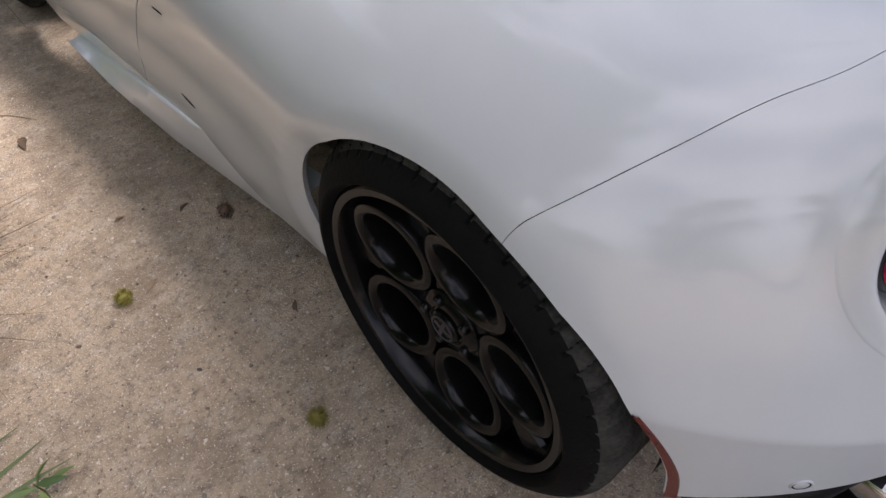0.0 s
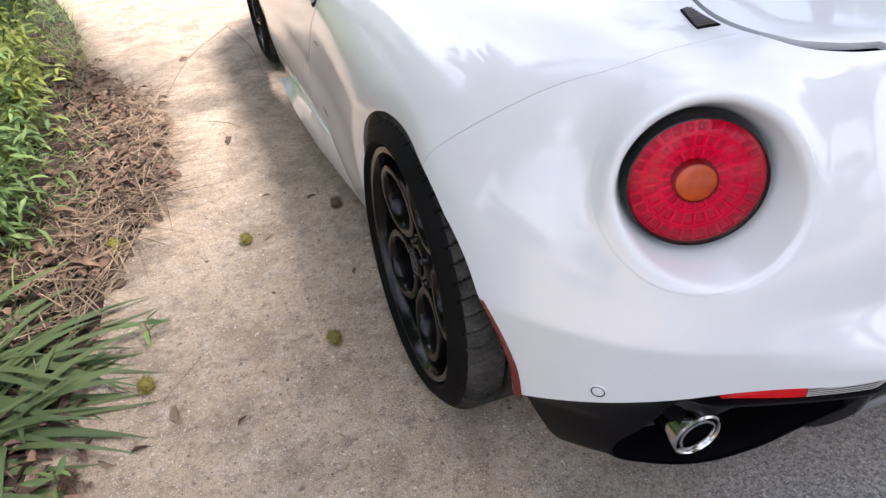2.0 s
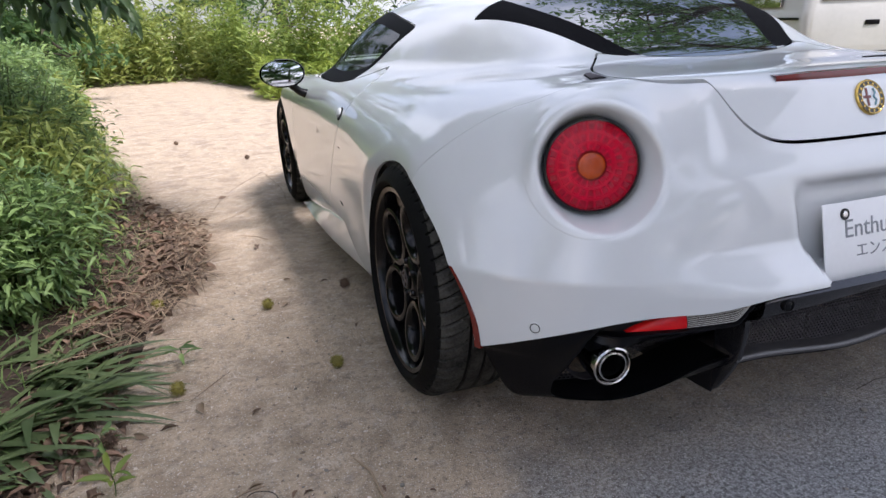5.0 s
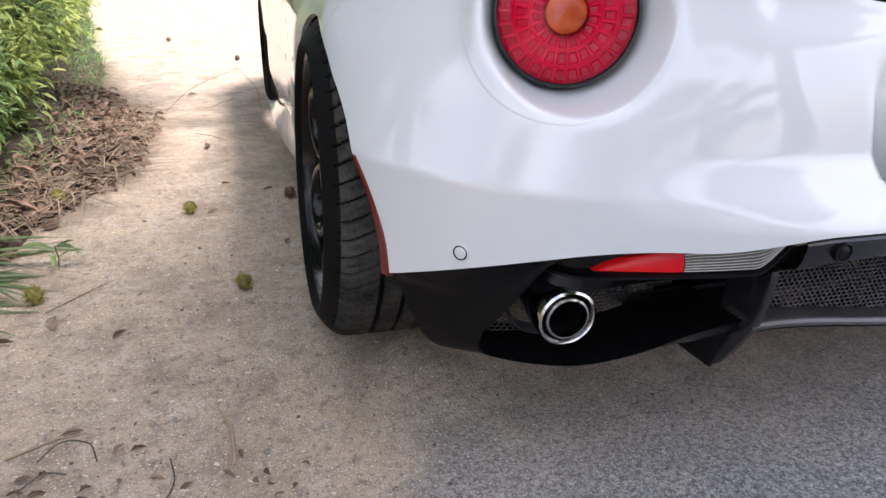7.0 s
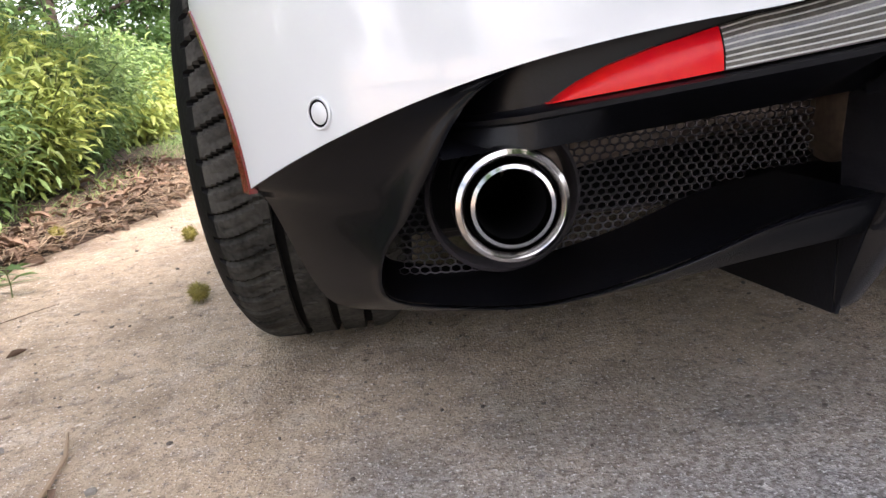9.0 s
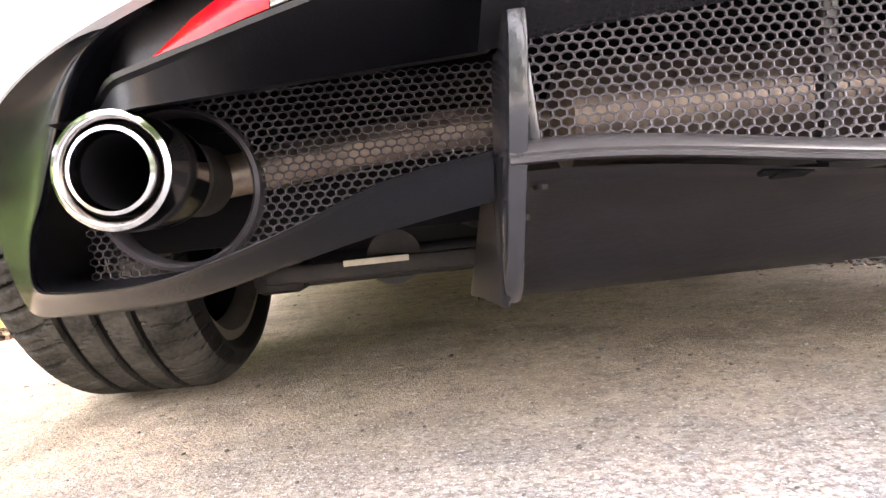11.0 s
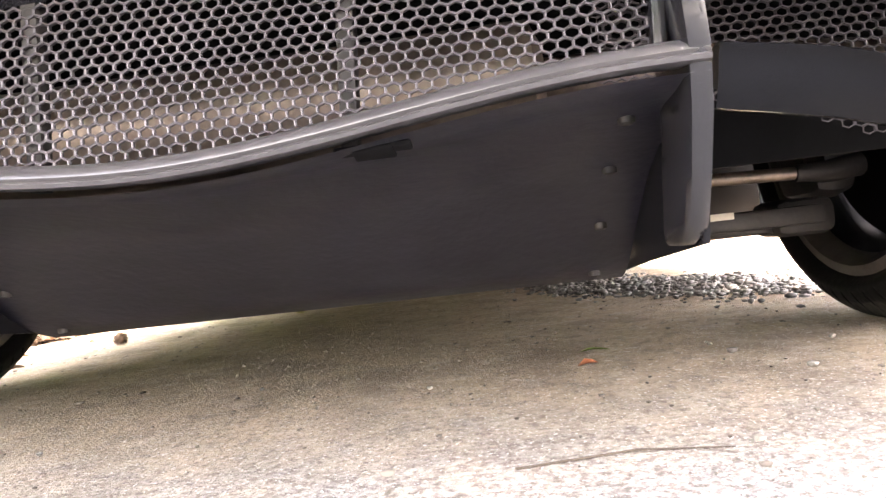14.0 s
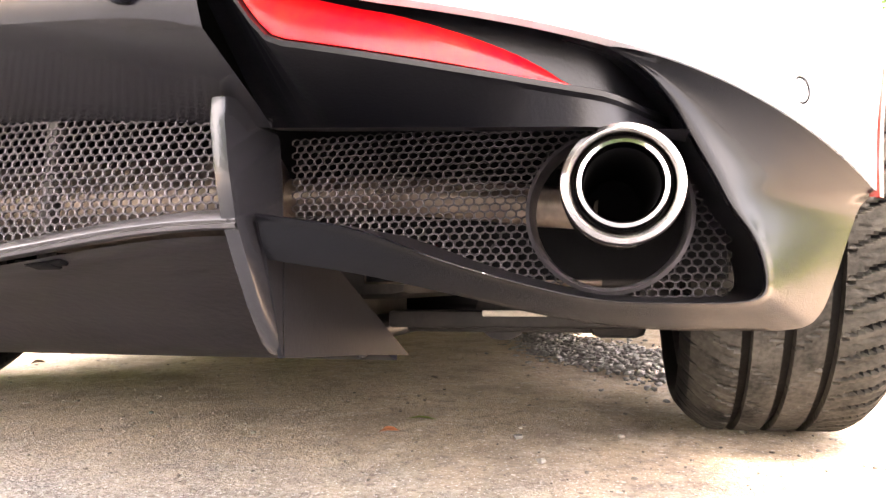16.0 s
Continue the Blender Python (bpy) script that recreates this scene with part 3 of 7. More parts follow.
def tyre_mesh(name, R, W, rim_r, parent, segs=720):
    """A tyre round z with three grooves, shoulder cuts and fine sipes."""
    hw = W / 2
    cols = []          # (across, radius, zone)
    for u in np.linspace(0, 1, 9):
        a = u * math.pi / 2
        cols.append((-hw * (0.80 + 0.20 * math.sin(a * 1.2)), rim_r + (R - 0.043 - rim_r) * u, 0))
    edges = np.linspace(-hw * 0.97, hw * 0.97, 35)
    walls = [c + k * (0.0055 + d) for c in GROOVES for k in (-1, 1) for d in (-0.0005, 0.0005)]
    edges = np.array(sorted([e for e in edges if min(abs(e - w) for w in walls) > 0.0012] + walls))
    for e in edges:
        q = abs(e) / hw
        cols.append((e, R - (0.050 if e > 0 else 0.042) * max(0, (q - 0.56) / 0.44) ** 2.0, 1))
    for u in np.linspace(1, 0, 9):
        a = u * math.pi / 2
        cols.append((hw * (0.80 + 0.20 * math.sin(a * 1.2)), rim_r + (R - 0.050 - rim_r) * u, 0))
    grooves = [(c, 0.0055) for c in GROOVES]
    V = np.zeros((segs, len(cols), 3))
    cut = np.zeros((segs, len(cols)), bool)
    for i in range(segs):
        th = 2 * math.pi * i / segs
        for j, (z, r, zone) in enumerate(cols):
            if zone:
                dep = 0.0
                for c, w in grooves:
                    if abs(z - c) < w:
                        dep = 0.0085
                az = abs(z + 0.012)
                lag = int(round(az * 230 - 900 * max(0.0, az - 0.05) ** 2)) + (7 if z > 0 else 0)
                if 0.046 < az and z < hw * 0.83 and (i + lag) % 12 < (2 if z > 0.05 else 1):
                    dep = max(dep, 0.0085)
                if 0.058 < az < 0.100 and z < hw * 0.76 and (i + lag + 6) % 12 == 0:
                    dep = max(dep, 0.0030)
                if az < 0.040 and (i + int(az * 420)) % 24 == 0:
                    dep = max(dep, 0.004)
                r = r - dep
                cut[i, j] = dep > 0
            V[i, j] = (r * math.cos(th), r * math.sin(th), z)
    n, m = segs, len(cols)
    idx = np.arange(n * m).reshape(n, m)
    nx = np.roll(idx, -1, 0)
    F = np.stack([idx[:, :-1], idx[:, 1:], nx[:, 1:], nx[:, :-1]], -1).reshape(-1, 4)
    ob = raw(name, V.reshape(-1, 3), F.tolist(), RUBBER, parent, "black rubber tyre with dusty tread", angle=35)
    ob.data.materials.append(TREAD)
    zone = np.array([a[2] and b[2] and a[0] < hw * 0.76 for a, b in zip(cols, cols[1:])], np.int32)
    deep = V[:, :-1, 0] ** 2 + V[:, :-1, 1] ** 2 < (R - 0.031) ** 2
    idx = np.tile(zone, (segs, 1))
    idx[deep] = 0
    idx[cut[:, :-1] & cut[:, 1:]] = 0
    ob.data.polygons.foreach_set("material_index", idx.astype(np.int32).ravel())
    return ob


def wheel(R, W, rim_r, at, side, camber=0.0):
    """A wheel with a five-hole rim; its outer face looks along +z of its own frame."""
    w = new("wheel")
    w.parent = car
    w.matrix_local = Matrix.Translation(at) @ Matrix.Rotation(radians(90 * side - camber * side), 4, "Y") @ Matrix.Rotation(radians(-18), 4, "Z")
    hw = W / 2
    tyre_mesh("tyre", R, W, rim_r, w)
    k = rim_r / 0.245
    bm = bmesh.new()
    lathe(bm, [(rim_r - 0.018, hw * 0.70), (rim_r - 0.022, hw * 0.2), (rim_r - 0.03, -hw * 0.2), (rim_r - 0.027, -hw * 0.6)], 96)
    part("rim_well", bm, RIM, w)
    bm = bmesh.new()
    lathe(bm, [(rim_r - 0.027, -hw * 0.6), (rim_r - 0.026, -hw * 0.7), (rim_r - 0.012, -hw * 0.86), (rim_r + 0.004, -hw * 0.84), (rim_r + 0.004, -hw * 0.7)], 96)
    part("rim_barrel", bm, RIM_IN, w, "dusty grey rim barrel")
    bm = bmesh.new()
    zf = hw * 0.70
    lathe(bm, [(rim_r + 0.004, hw * 0.78), (rim_r + 0.005, hw * 0.87), (rim_r - 0.002, hw * 0.905), (rim_r - 0.014, hw * 0.89), (rim_r - 0.024, hw * 0.74), (rim_r - 0.022, hw * 0.45), (rim_r - 0.026, hw * 0.1)], 96)
    for i in range(5):
        a = 2 * math.pi * i / 5
        c = Vector((0.140 * k * math.cos(a), 0.140 * k * math.sin(a), 0))
        tilt = Matrix.Translation(c + Vector((0, 0, zf))) @ Matrix.Rotation(a, 4, "Z") @ Matrix.Rotation(radians(-7), 4, "Y")
        lathe(bm, [(0.050 * k, -0.052), (0.052 * k, -0.040), (0.057 * k, -0.012), (0.060 * k, -0.003), (0.064 * k, 0.002), (0.072 * k, 0.004), (0.080 * k, 0.001), (0.084 * k, -0.010), (0.086 * k, -0.05)], 48, tilt)
        b = a + math.pi / 5
        # webs between the rings and out to the rim
        for r0, r1, z0, z1, wd in ((0.03, 0.118, -0.020, -0.030, 0.020), (0.150, 0.226, -0.022, -0.012, 0.030)):
            d = Vector((math.cos(b), math.sin(b), 0))
            t = Vector((-d.y, d.x, 0))
            rows = []
            for rr, zz, ww in ((r0, z0, wd), ((r0 + r1) / 2, (z0 + z1) / 2, wd * 0.75), (r1, z1, wd * 1.2)):
                p = d * rr * k + Vector((0, 0, zf + zz))
                rows.append([p - t * ww * k, p - t * ww * 0.8 * k + Vector((0, 0, 0.008)), p + t * ww * 0.8 * k + Vector((0, 0, 0.008)), p + t * ww * k, p + t * ww * 0.8 * k - Vector((0, 0, 0.03)), p - t * ww * 0.8 * k - Vector((0, 0, 0.03))])
            loft(bm, rows, closed=True)
    lathe(bm, [(0.058 * k, zf - 0.045), (0.058 * k, zf - 0.012), (0.050 * k, zf - 0.004), (0.036, zf - 0.002), (0.033, zf - 0.006), (0.0, zf - 0.006)], 48)
    face = part("rim_face", bm, RIM, w, "dark grey five-hole alloy rim face")
    bm = bmesh.new()
    lathe(bm, [(0.030, zf - 0.008), (0.030, zf + 0.002), (0.027, zf + 0.005), (0.0, zf + 0.006)], 40)
    cap = part("centre_cap", bm, RIM, w)
    bm = bmesh.new()
    lathe(bm, [(0.024, zf + 0.0052), (0.024, zf + 0.0072), (0.021, zf + 0.0076), (0.0205, zf + 0.0062)], 40)
    box(bm, (0, 0, zf + 0.0066), (0.007, 0.036, 0.002))
    box(bm, (0, 0, zf + 0.0066), (0.036, 0.006, 0.002))
    part("cap_badge", bm, MESH, cap, "grey metal badge")
    for i in range(5):
        a = 2 * math.pi * (i + 0.5) / 5
        bm = bmesh.new()
        lathe(bm, [(0.009, zf - 0.03), (0.009, zf + 0.0), (0.006, zf + 0.004), (0.0, zf + 0.004)], 12, Matrix.Translation((0.047 * k * math.cos(a), 0.047 * k * math.sin(a), 0)))
        part("wheel_bolt", bm, RIM, w)
    bm = bmesh.new()
    lathe(bm, [(0.05, -0.022), (0.158, -0.022), (0.160, -0.016), (0.158, -0.002), (0.05, 0.0), (0.05, 0.02), (0.0, 0.02)], 72)
    part("brake_disc", bm, IRON, w, "grey iron brake disc")
    bm = bmesh.new()
    lathe(bm, [(0.06, -0.030), (0.150, -0.034), (rim_r - 0.042, -0.026), (rim_r - 0.040, -0.020), (0.06, -0.026)], 60)
    part("brake_shield", bm, DARK, w, "dark backing plate behind the brake")
    return w


W_REAR = (0.322, 0.250, 0.255)
W_FRONT = (0.311, 0.205, 0.242)
for s in (-1, 1):
    wheel(*W_REAR, (s * 0.803, 0.0, 0.324), s, 1.2)
    wheel(*W_FRONT, (s * 0.815, AXLE_F, 0.311), s)

# wheel-arch liners and a dark core behind the panels, coloured near-black for deep shade
for s in (-1, 1):
    for yc, zc, r in ((0.0, 0.32, 0.352), (AXLE_F, 0.305, 0.350)):
        bm = bmesh.new()
        rows = []
        for a in np.linspace(-8, 188, 41):
            y, z = yc + r * math.cos(radians(a)), zc + r * math.sin(radians(a))
            rows.append([(s * 0.835, y, z), (s * 0.70, y, z), (s * 0.55, yc + (y - yc) * 0.9, zc + (z - zc) * 0.9)])
        loft(bm, rows)
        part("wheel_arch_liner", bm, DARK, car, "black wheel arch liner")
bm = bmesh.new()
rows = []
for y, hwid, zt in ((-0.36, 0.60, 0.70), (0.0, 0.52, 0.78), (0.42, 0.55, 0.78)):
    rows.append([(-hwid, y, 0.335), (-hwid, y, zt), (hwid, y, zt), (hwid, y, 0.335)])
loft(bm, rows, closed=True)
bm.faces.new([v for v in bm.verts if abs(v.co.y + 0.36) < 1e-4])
part("engine_bay", bm, DARK, car, "near-black box filling the engine bay")

# underfloor
bm = bmesh.new()
box(bm, (0, 1.02, 0.150), (1.30, 1.16, 0.05), 0.012)
part("underfloor", bm, BLACK_SATIN, car, "black underfloor")
bm = bmesh.new()
box(bm, (0, 0.455, 0.30), (1.5, 0.03, 0.27), 0.005)
part("rear_bulkhead", bm, BLACK_SATIN, car)
bm = bmesh.new()
box(bm, (0, 2.35, 0.150), (0.95, 1.5, 0.05), 0.012)
part("front_underfloor", bm, BLACK_SATIN, car, "black underfloor")
bm = bmesh.new()
box(bm, (0, 0.16, 0.30), (0.62, 0.56, 0.22), 0.03)
box(bm, (0.0, 0.22, 0.175), (0.30, 0.36, 0.10), 0.03)
part("gearbox", bm, IRON, car, "dark iron gearbox casing")


# ---------------------------------------------------------------- tail: valance, grilles, diffuser
def tail_y(x, z=0.42):
    return -0.640 + 0.277 * (abs(x) / 0.86) ** 4.8 - 0.062 * float(sstep(0.53, 0.435, z)) * float(sstep(0.62, 0.28, abs(x)))


# centre band under the white bumper, and the dark band over the grilles
bm = bmesh.new()
rows = []
for x in np.linspace(-0.345, 0.345, 41):
    q = abs(x) / 0.345
    bulge = 0.004 * (1 - q**3)
    e = float(lower_edge(np.array(x)))
    rows.append([(x, tail_y(x) + 0.010, e + 0.004), (x, tail_y(x) - bulge - 0.004, e - 0.006), (x, tail_y(x) - bulge, e - 0.016 - 0.014 * q), (x, tail_y(x) - bulge + 0.006, e - 0.026 - 0.018 * q),
                 (x, -0.612, 0.372 - 0.022 * q * q), (x, -0.592, 0.362 - 0.024 * q * q), (x, -0.585, 0.378 - 0.022 * q * q)])
loft(bm, rows)
part("centre_band", bm, FIN, car, "grey satin plastic band")
def lens_foot(x):
    """The shelf under the lamp lenses: it climbs to the bumper at its inner end."""
    return 0.381 - 0.127 * (x - 0.385) + 0.046 * float(sstep(0.392, 0.343, x))


def lens_head(x):
    return min(float(lower_edge(np.array(x))) - 0.003, float(np.interp(x, [0.30, 0.485, 0.515, 0.542, 0.565, 0.577, 0.586], [0.44, 0.397, 0.389, 0.380, 0.369, 0.361, 0.354])))


def lens_y(x, u):
    """Face of the lens: u runs from its foot, 0, to its head, 1."""
    return tail_y(x) + 0.014 + 0.008 * u + 0.008 * float(sstep(0.48, 0.60, x))


for s in (-1, 1):
    bm = bmesh.new()
    rows = []
    for x in np.linspace(0.335, 0.665, 34):
        e = float(lower_edge(np.array(x)))
        zb = lens_foot(x) - 0.001
        zl = 0.341 - 0.065 * (x - 0.345)
        ty = tail_y(x) + 0.05 * float(sstep(0.60, 0.665, x))
        rows.append([(s * x, ty + 0.004, e + 0.008), (s * x, ty + 0.034, max(e, zb) + 0.010), (s * x, ty + 0.034, zb + 0.001), (s * x, ty + 0.012, zb - 0.0005), (s * x, ty + 0.0075, zb - 0.0020),
                     (s * x, ty + 0.0080, zb - 0.0060), (s * x, ty + 0.014, zb - 0.0085), (s * x, -0.580 + 0.05 * (x > 0.60) * (x - 0.60) / 0.06, zl), (s * x, -0.562, zl + 0.002), (s * x, -0.468, zl + 0.022)])
    loft(bm, rows)
    part("dark_band", bm, BLACK_SATIN, car, "satin black plastic band over the grille", angle=25)

    def strip(x0, x1, material, name, label, ribs=0):
        bm = bmesh.new()
        rows = []
        xs = np.linspace(x0, x1, 30)
        for x in xs:
            a, c = lens_foot(x) + 0.0005, max(lens_head(x), lens_foot(x) + 0.001)
            rows.append([(s * x, lens_y(x, 0) + 0.012, a)] + [(s * x, lens_y(x, u) - 0.003 * math.sin(math.pi * u), a + (c - a) * u) for u in (0, 0.25, 0.5, 0.75, 1)] + [(s * x, lens_y(x, 1) + 0.012, c)])
        loft(bm, rows)
        ob = part(name, bm, material, car, label)
        for i in range(ribs):
            u = 0.06 + 0.88 * i / (ribs - 1)
            bm = bmesh.new()
            tube(bm, [(s * x, lens_y(x, u) - 0.003 * math.sin(math.pi * u), lens_foot(x) + (lens_head(x) - lens_foot(x)) * u) for x in xs], 0.0007, 6)
            part("lens_rib", bm, LENS_RIB, ob)
        return ob
    if s < 0:
        strip(0.4805, 0.586, RED_FOG, "fog_lamp", "bright red fog lamp lens")
        strip(0.345, 0.4795, CLEAR, "reversing_lamp", "clear reversing lamp lens with fine ribs, their glint painted pale", 8)
    else:
        strip(0.345, 0.586, RED_FOG, "fog_lamp", "bright red fog lamp lens")

# flanges round the exhaust openings
OUT = ((0.575, 0.0), (0.63, 0.0), (0.69, 0.0), (0.75, 0.0), (0.80, 0.0), (0.838, 0.0))
DOWN = ((0.826, 0.275, -0.385), (0.800, 0.212, -0.403), (0.783, 0.181, -0.415), (0.758, 0.170, -0.435), (0.70, 0.170, -0.465), (0.65, 0.172, -0.492), (0.60, 0.177, -0.516), (0.55, 0.187, -0.540), (0.488, 0.203, -0.566), (0.42, 0.219, -0.585), (0.345, 0.232, -0.598))
INNER = ((0.575, 0.395), (0.603, 0.386), (0.632, 0.370), (0.652, 0.348), (0.668, 0.320), (0.683, 0.294), (0.696, 0.270), (0.714, 0.246), (0.722, 0.222), (0.721, 0.203), (0.703, 0.196), (0.65, 0.196), (0.60, 0.199), (0.55, 0.210), (0.488, 0.229), (0.42, 0.254), (0.345, 0.267))


def densify(pts, n):
    pts = np.array(pts, float)
    d = np.r_[0, np.cumsum(np.linalg.norm(np.diff(pts, axis=0), axis=1))]
    u = np.linspace(0, d[-1], n)
    keys = [[(a, b) for a, b in zip(d, pts[:, k])] for k in range(pts.shape[1])]
    return np.stack([curve(k, u) for k in keys], -1)


outer = [(x, tail_y(x) + 0.002, float(lower_edge(np.array(x))) + 0.001) for x, _ in OUT] + [(x, y, z) for x, z, y in DOWN]
inner = [(x, -0.617 + 0.19 * (x / 0.80) ** 5, z) for x, z in INNER]
NF = 72
A = np.stack([curve(list(zip(np.linspace(0, 1, 17), [p[k] for p in outer])), np.linspace(0, 1, NF)) for k in range(3)], -1)
B = np.stack([curve(list(zip(np.linspace(0, 1, 17), [p[k] for p in inner])), np.linspace(0, 1, NF)) for k in range(3)], -1)
for s in (-1, 1):
    bm = bmesh.new()
    rows = []
    mir = np.array((s, 1, 1))
    for a, b in zip(A, B):
        out = np.array((0, -1.0, 0))
        row = [a + (0, 0.012, 0.002), a]
        for u, rise in ((0.15, 0.0014), (0.35, 0.0027), (0.6, 0.0029), (0.80, 0.0020), (0.87, 0.0026), (0.92, 0.0042), (0.965, 0.0044), (0.99, 0.0030)):
            row.append(a + (b - a) * u + out * rise)
        row += [b, b + (0, 0.006, -0.001)]
        rows.append([p * mir for p in row])
    loft(bm, rows)
    part("exhaust_surround", bm, GREY_SATIN, car, "grey satin flange round the exhaust opening")
    bm = bmesh.new()
    rows = []
    for b in B:
        c = np.array((0.60, b[1], 0.28))
        rows.append([p * mir for p in (b + (0, 0.005, 0), b + (0, 0.05, 0) + (c - b) * 0.02, b + (0, 0.12, 0) + (c - b) * 0.03)])
    loft(bm, rows)
    part("opening_wall", bm, BLACK_SATIN, car, "black inner wall of the exhaust opening")


def honeycomb(name, inside, place, x0, x1, z0, z1, parent, px=0.0098, pz=0.0066, wire=0.0010, deep=0.0022):
    """A sheet of flattened hexagonal holes; place gives the sheet's y."""
    V, F = [], []
    rows = int((z1 - z0) / pz) + 1
    cols = int((x1 - x0) / px) + 2
    hexa = ((0.5, 0.333), (0.5, -0.333), (0.0, -0.667), (-0.5, -0.333), (-0.5, 0.333), (0.0, 0.667))
    for r in range(rows):
        for c in range(cols):
            cx, cz = x0 + (c + 0.5 * (r % 2)) * px, z0 + r * pz
            if not inside(cx, cz):
                continue
            k = len(V)
            for f, dy in ((1.0, 0.0006), (1.0 - 2 * wire / px * 0.85, 0.0), (1.0 - 2 * wire / px * 0.85, deep)):
                for hx, hz in hexa:
                    x, z = cx + hx * px * f, cz + hz * pz * (f if f == 1 else f - 0.06)
                    V.append((x, place(x, z) + dy, z))
            for i in range(6):
                j = (i + 1) % 6
                F.append((k + i, k + j, k + 6 + j, k + 6 + i))
                F.append((k + 6 + i, k + 6 + j, k + 12 + j, k + 12 + i))
    return tagged(raw(name, V, F, MESH, parent, "grey metal honeycomb grille", smooth=False), kind="stuff")


def lip_z(x):
    return 0.238 + 0.027 * float(sstep(0.0, 0.31, abs(x)))


honeycomb("centre_grille", lambda x, z: abs(x) < 0.318 and lip_z(x) + 0.006 < z < 0.372 - 0.2 * x * x, lambda x, z: -0.604 + 0.10 * (z - 0.24), -0.322, 0.322, 0.236, 0.378, car)


def side_floor(x):
    return float(np.interp(abs(x), [0.345, 0.42, 0.488, 0.55, 0.60, 0.65, 0.71], [0.266, 0.253, 0.227, 0.204, 0.193, 0.189, 0.20]))


for s in (-1, 1):
    honeycomb("side_grille", lambda x, z: 0.300 < abs(x) < 0.705 and side_floor(x) - 0.001 < z < (0.358 if abs(x) < 0.64 else 0.30) and math.hypot(abs(x) - 0.605, z - 0.272) > 0.069, lambda x, z: -0.468 + 0.25 * max(0, abs(x) - 0.60),
              min(s * 0.298, s * 0.72), max(s * 0.298, s * 0.72), 0.176, 0.358, car)

    # added sheet, coloured as the shade behind the side grille
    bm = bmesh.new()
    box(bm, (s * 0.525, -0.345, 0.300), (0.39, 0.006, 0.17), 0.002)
    part("grille_backing", bm, DARK, car, "near-black sheet darkening the space behind the grille")

# lip along the centre, diffuser ramp below it
bm = bmesh.new()
rows = []
for x in np.linspace(-0.336, 0.336, 61):
    z = lip_z(x)
    rows.append([(x, -0.600, z + 0.008), (x, -0.622, z + 0.004), (x, -0.629, z - 0.0005), (x, -0.6305, z - 0.004), (x, -0.629, z - 0.006), (x, -0.6310, z - 0.0075), (x, -0.630, z - 0.010), (x, -0.626, z - 0.0115), (x, -0.612, z - 0.010)])
loft(bm, rows)
part("diffuser_lip", bm, LIP, car, "satin grey lip under the centre grille")


def ramp_z(y):
    return float(curve(((-0.63, 0.252), (-0.548, 0.240), (-0.456, 0.216), (-0.371, 0.173), (-0.287, 0.125), (-0.24, 0.112), (-0.1, 0.108)), y))


bm = bmesh.new()
rows = []
for x in np.linspace(-0.336, 0.336, 49):
    row = []
    for y in np.linspace(-0.625, -0.255, 26):
        t = (y + 0.622) / 0.367
        z = ramp_z(y) + (lip_z(x) - 0.264) * (1 - t) ** 1.5
        if y < -0.56:
            z -= 0.003 * (1 - sstep(-0.60, -0.56, y))
        row.append((x, y, z))
    row += [(x, -0.252, ramp_z(-0.255) + 0.006), (x, -0.27, ramp_z(-0.255) + 0.02)]
    rows.append(row)
loft(bm, rows)
part("diffuser_ramp", bm, RAMP, car, "dusty black sloping diffuser panel with a bluish sheen in its colour")
bm = bmesh.new()
box(bm, (0, 0.09, 0.140), (0.50, 0.70, 0.03), 0.008)
part("belly_panel", bm, RAMP, car)
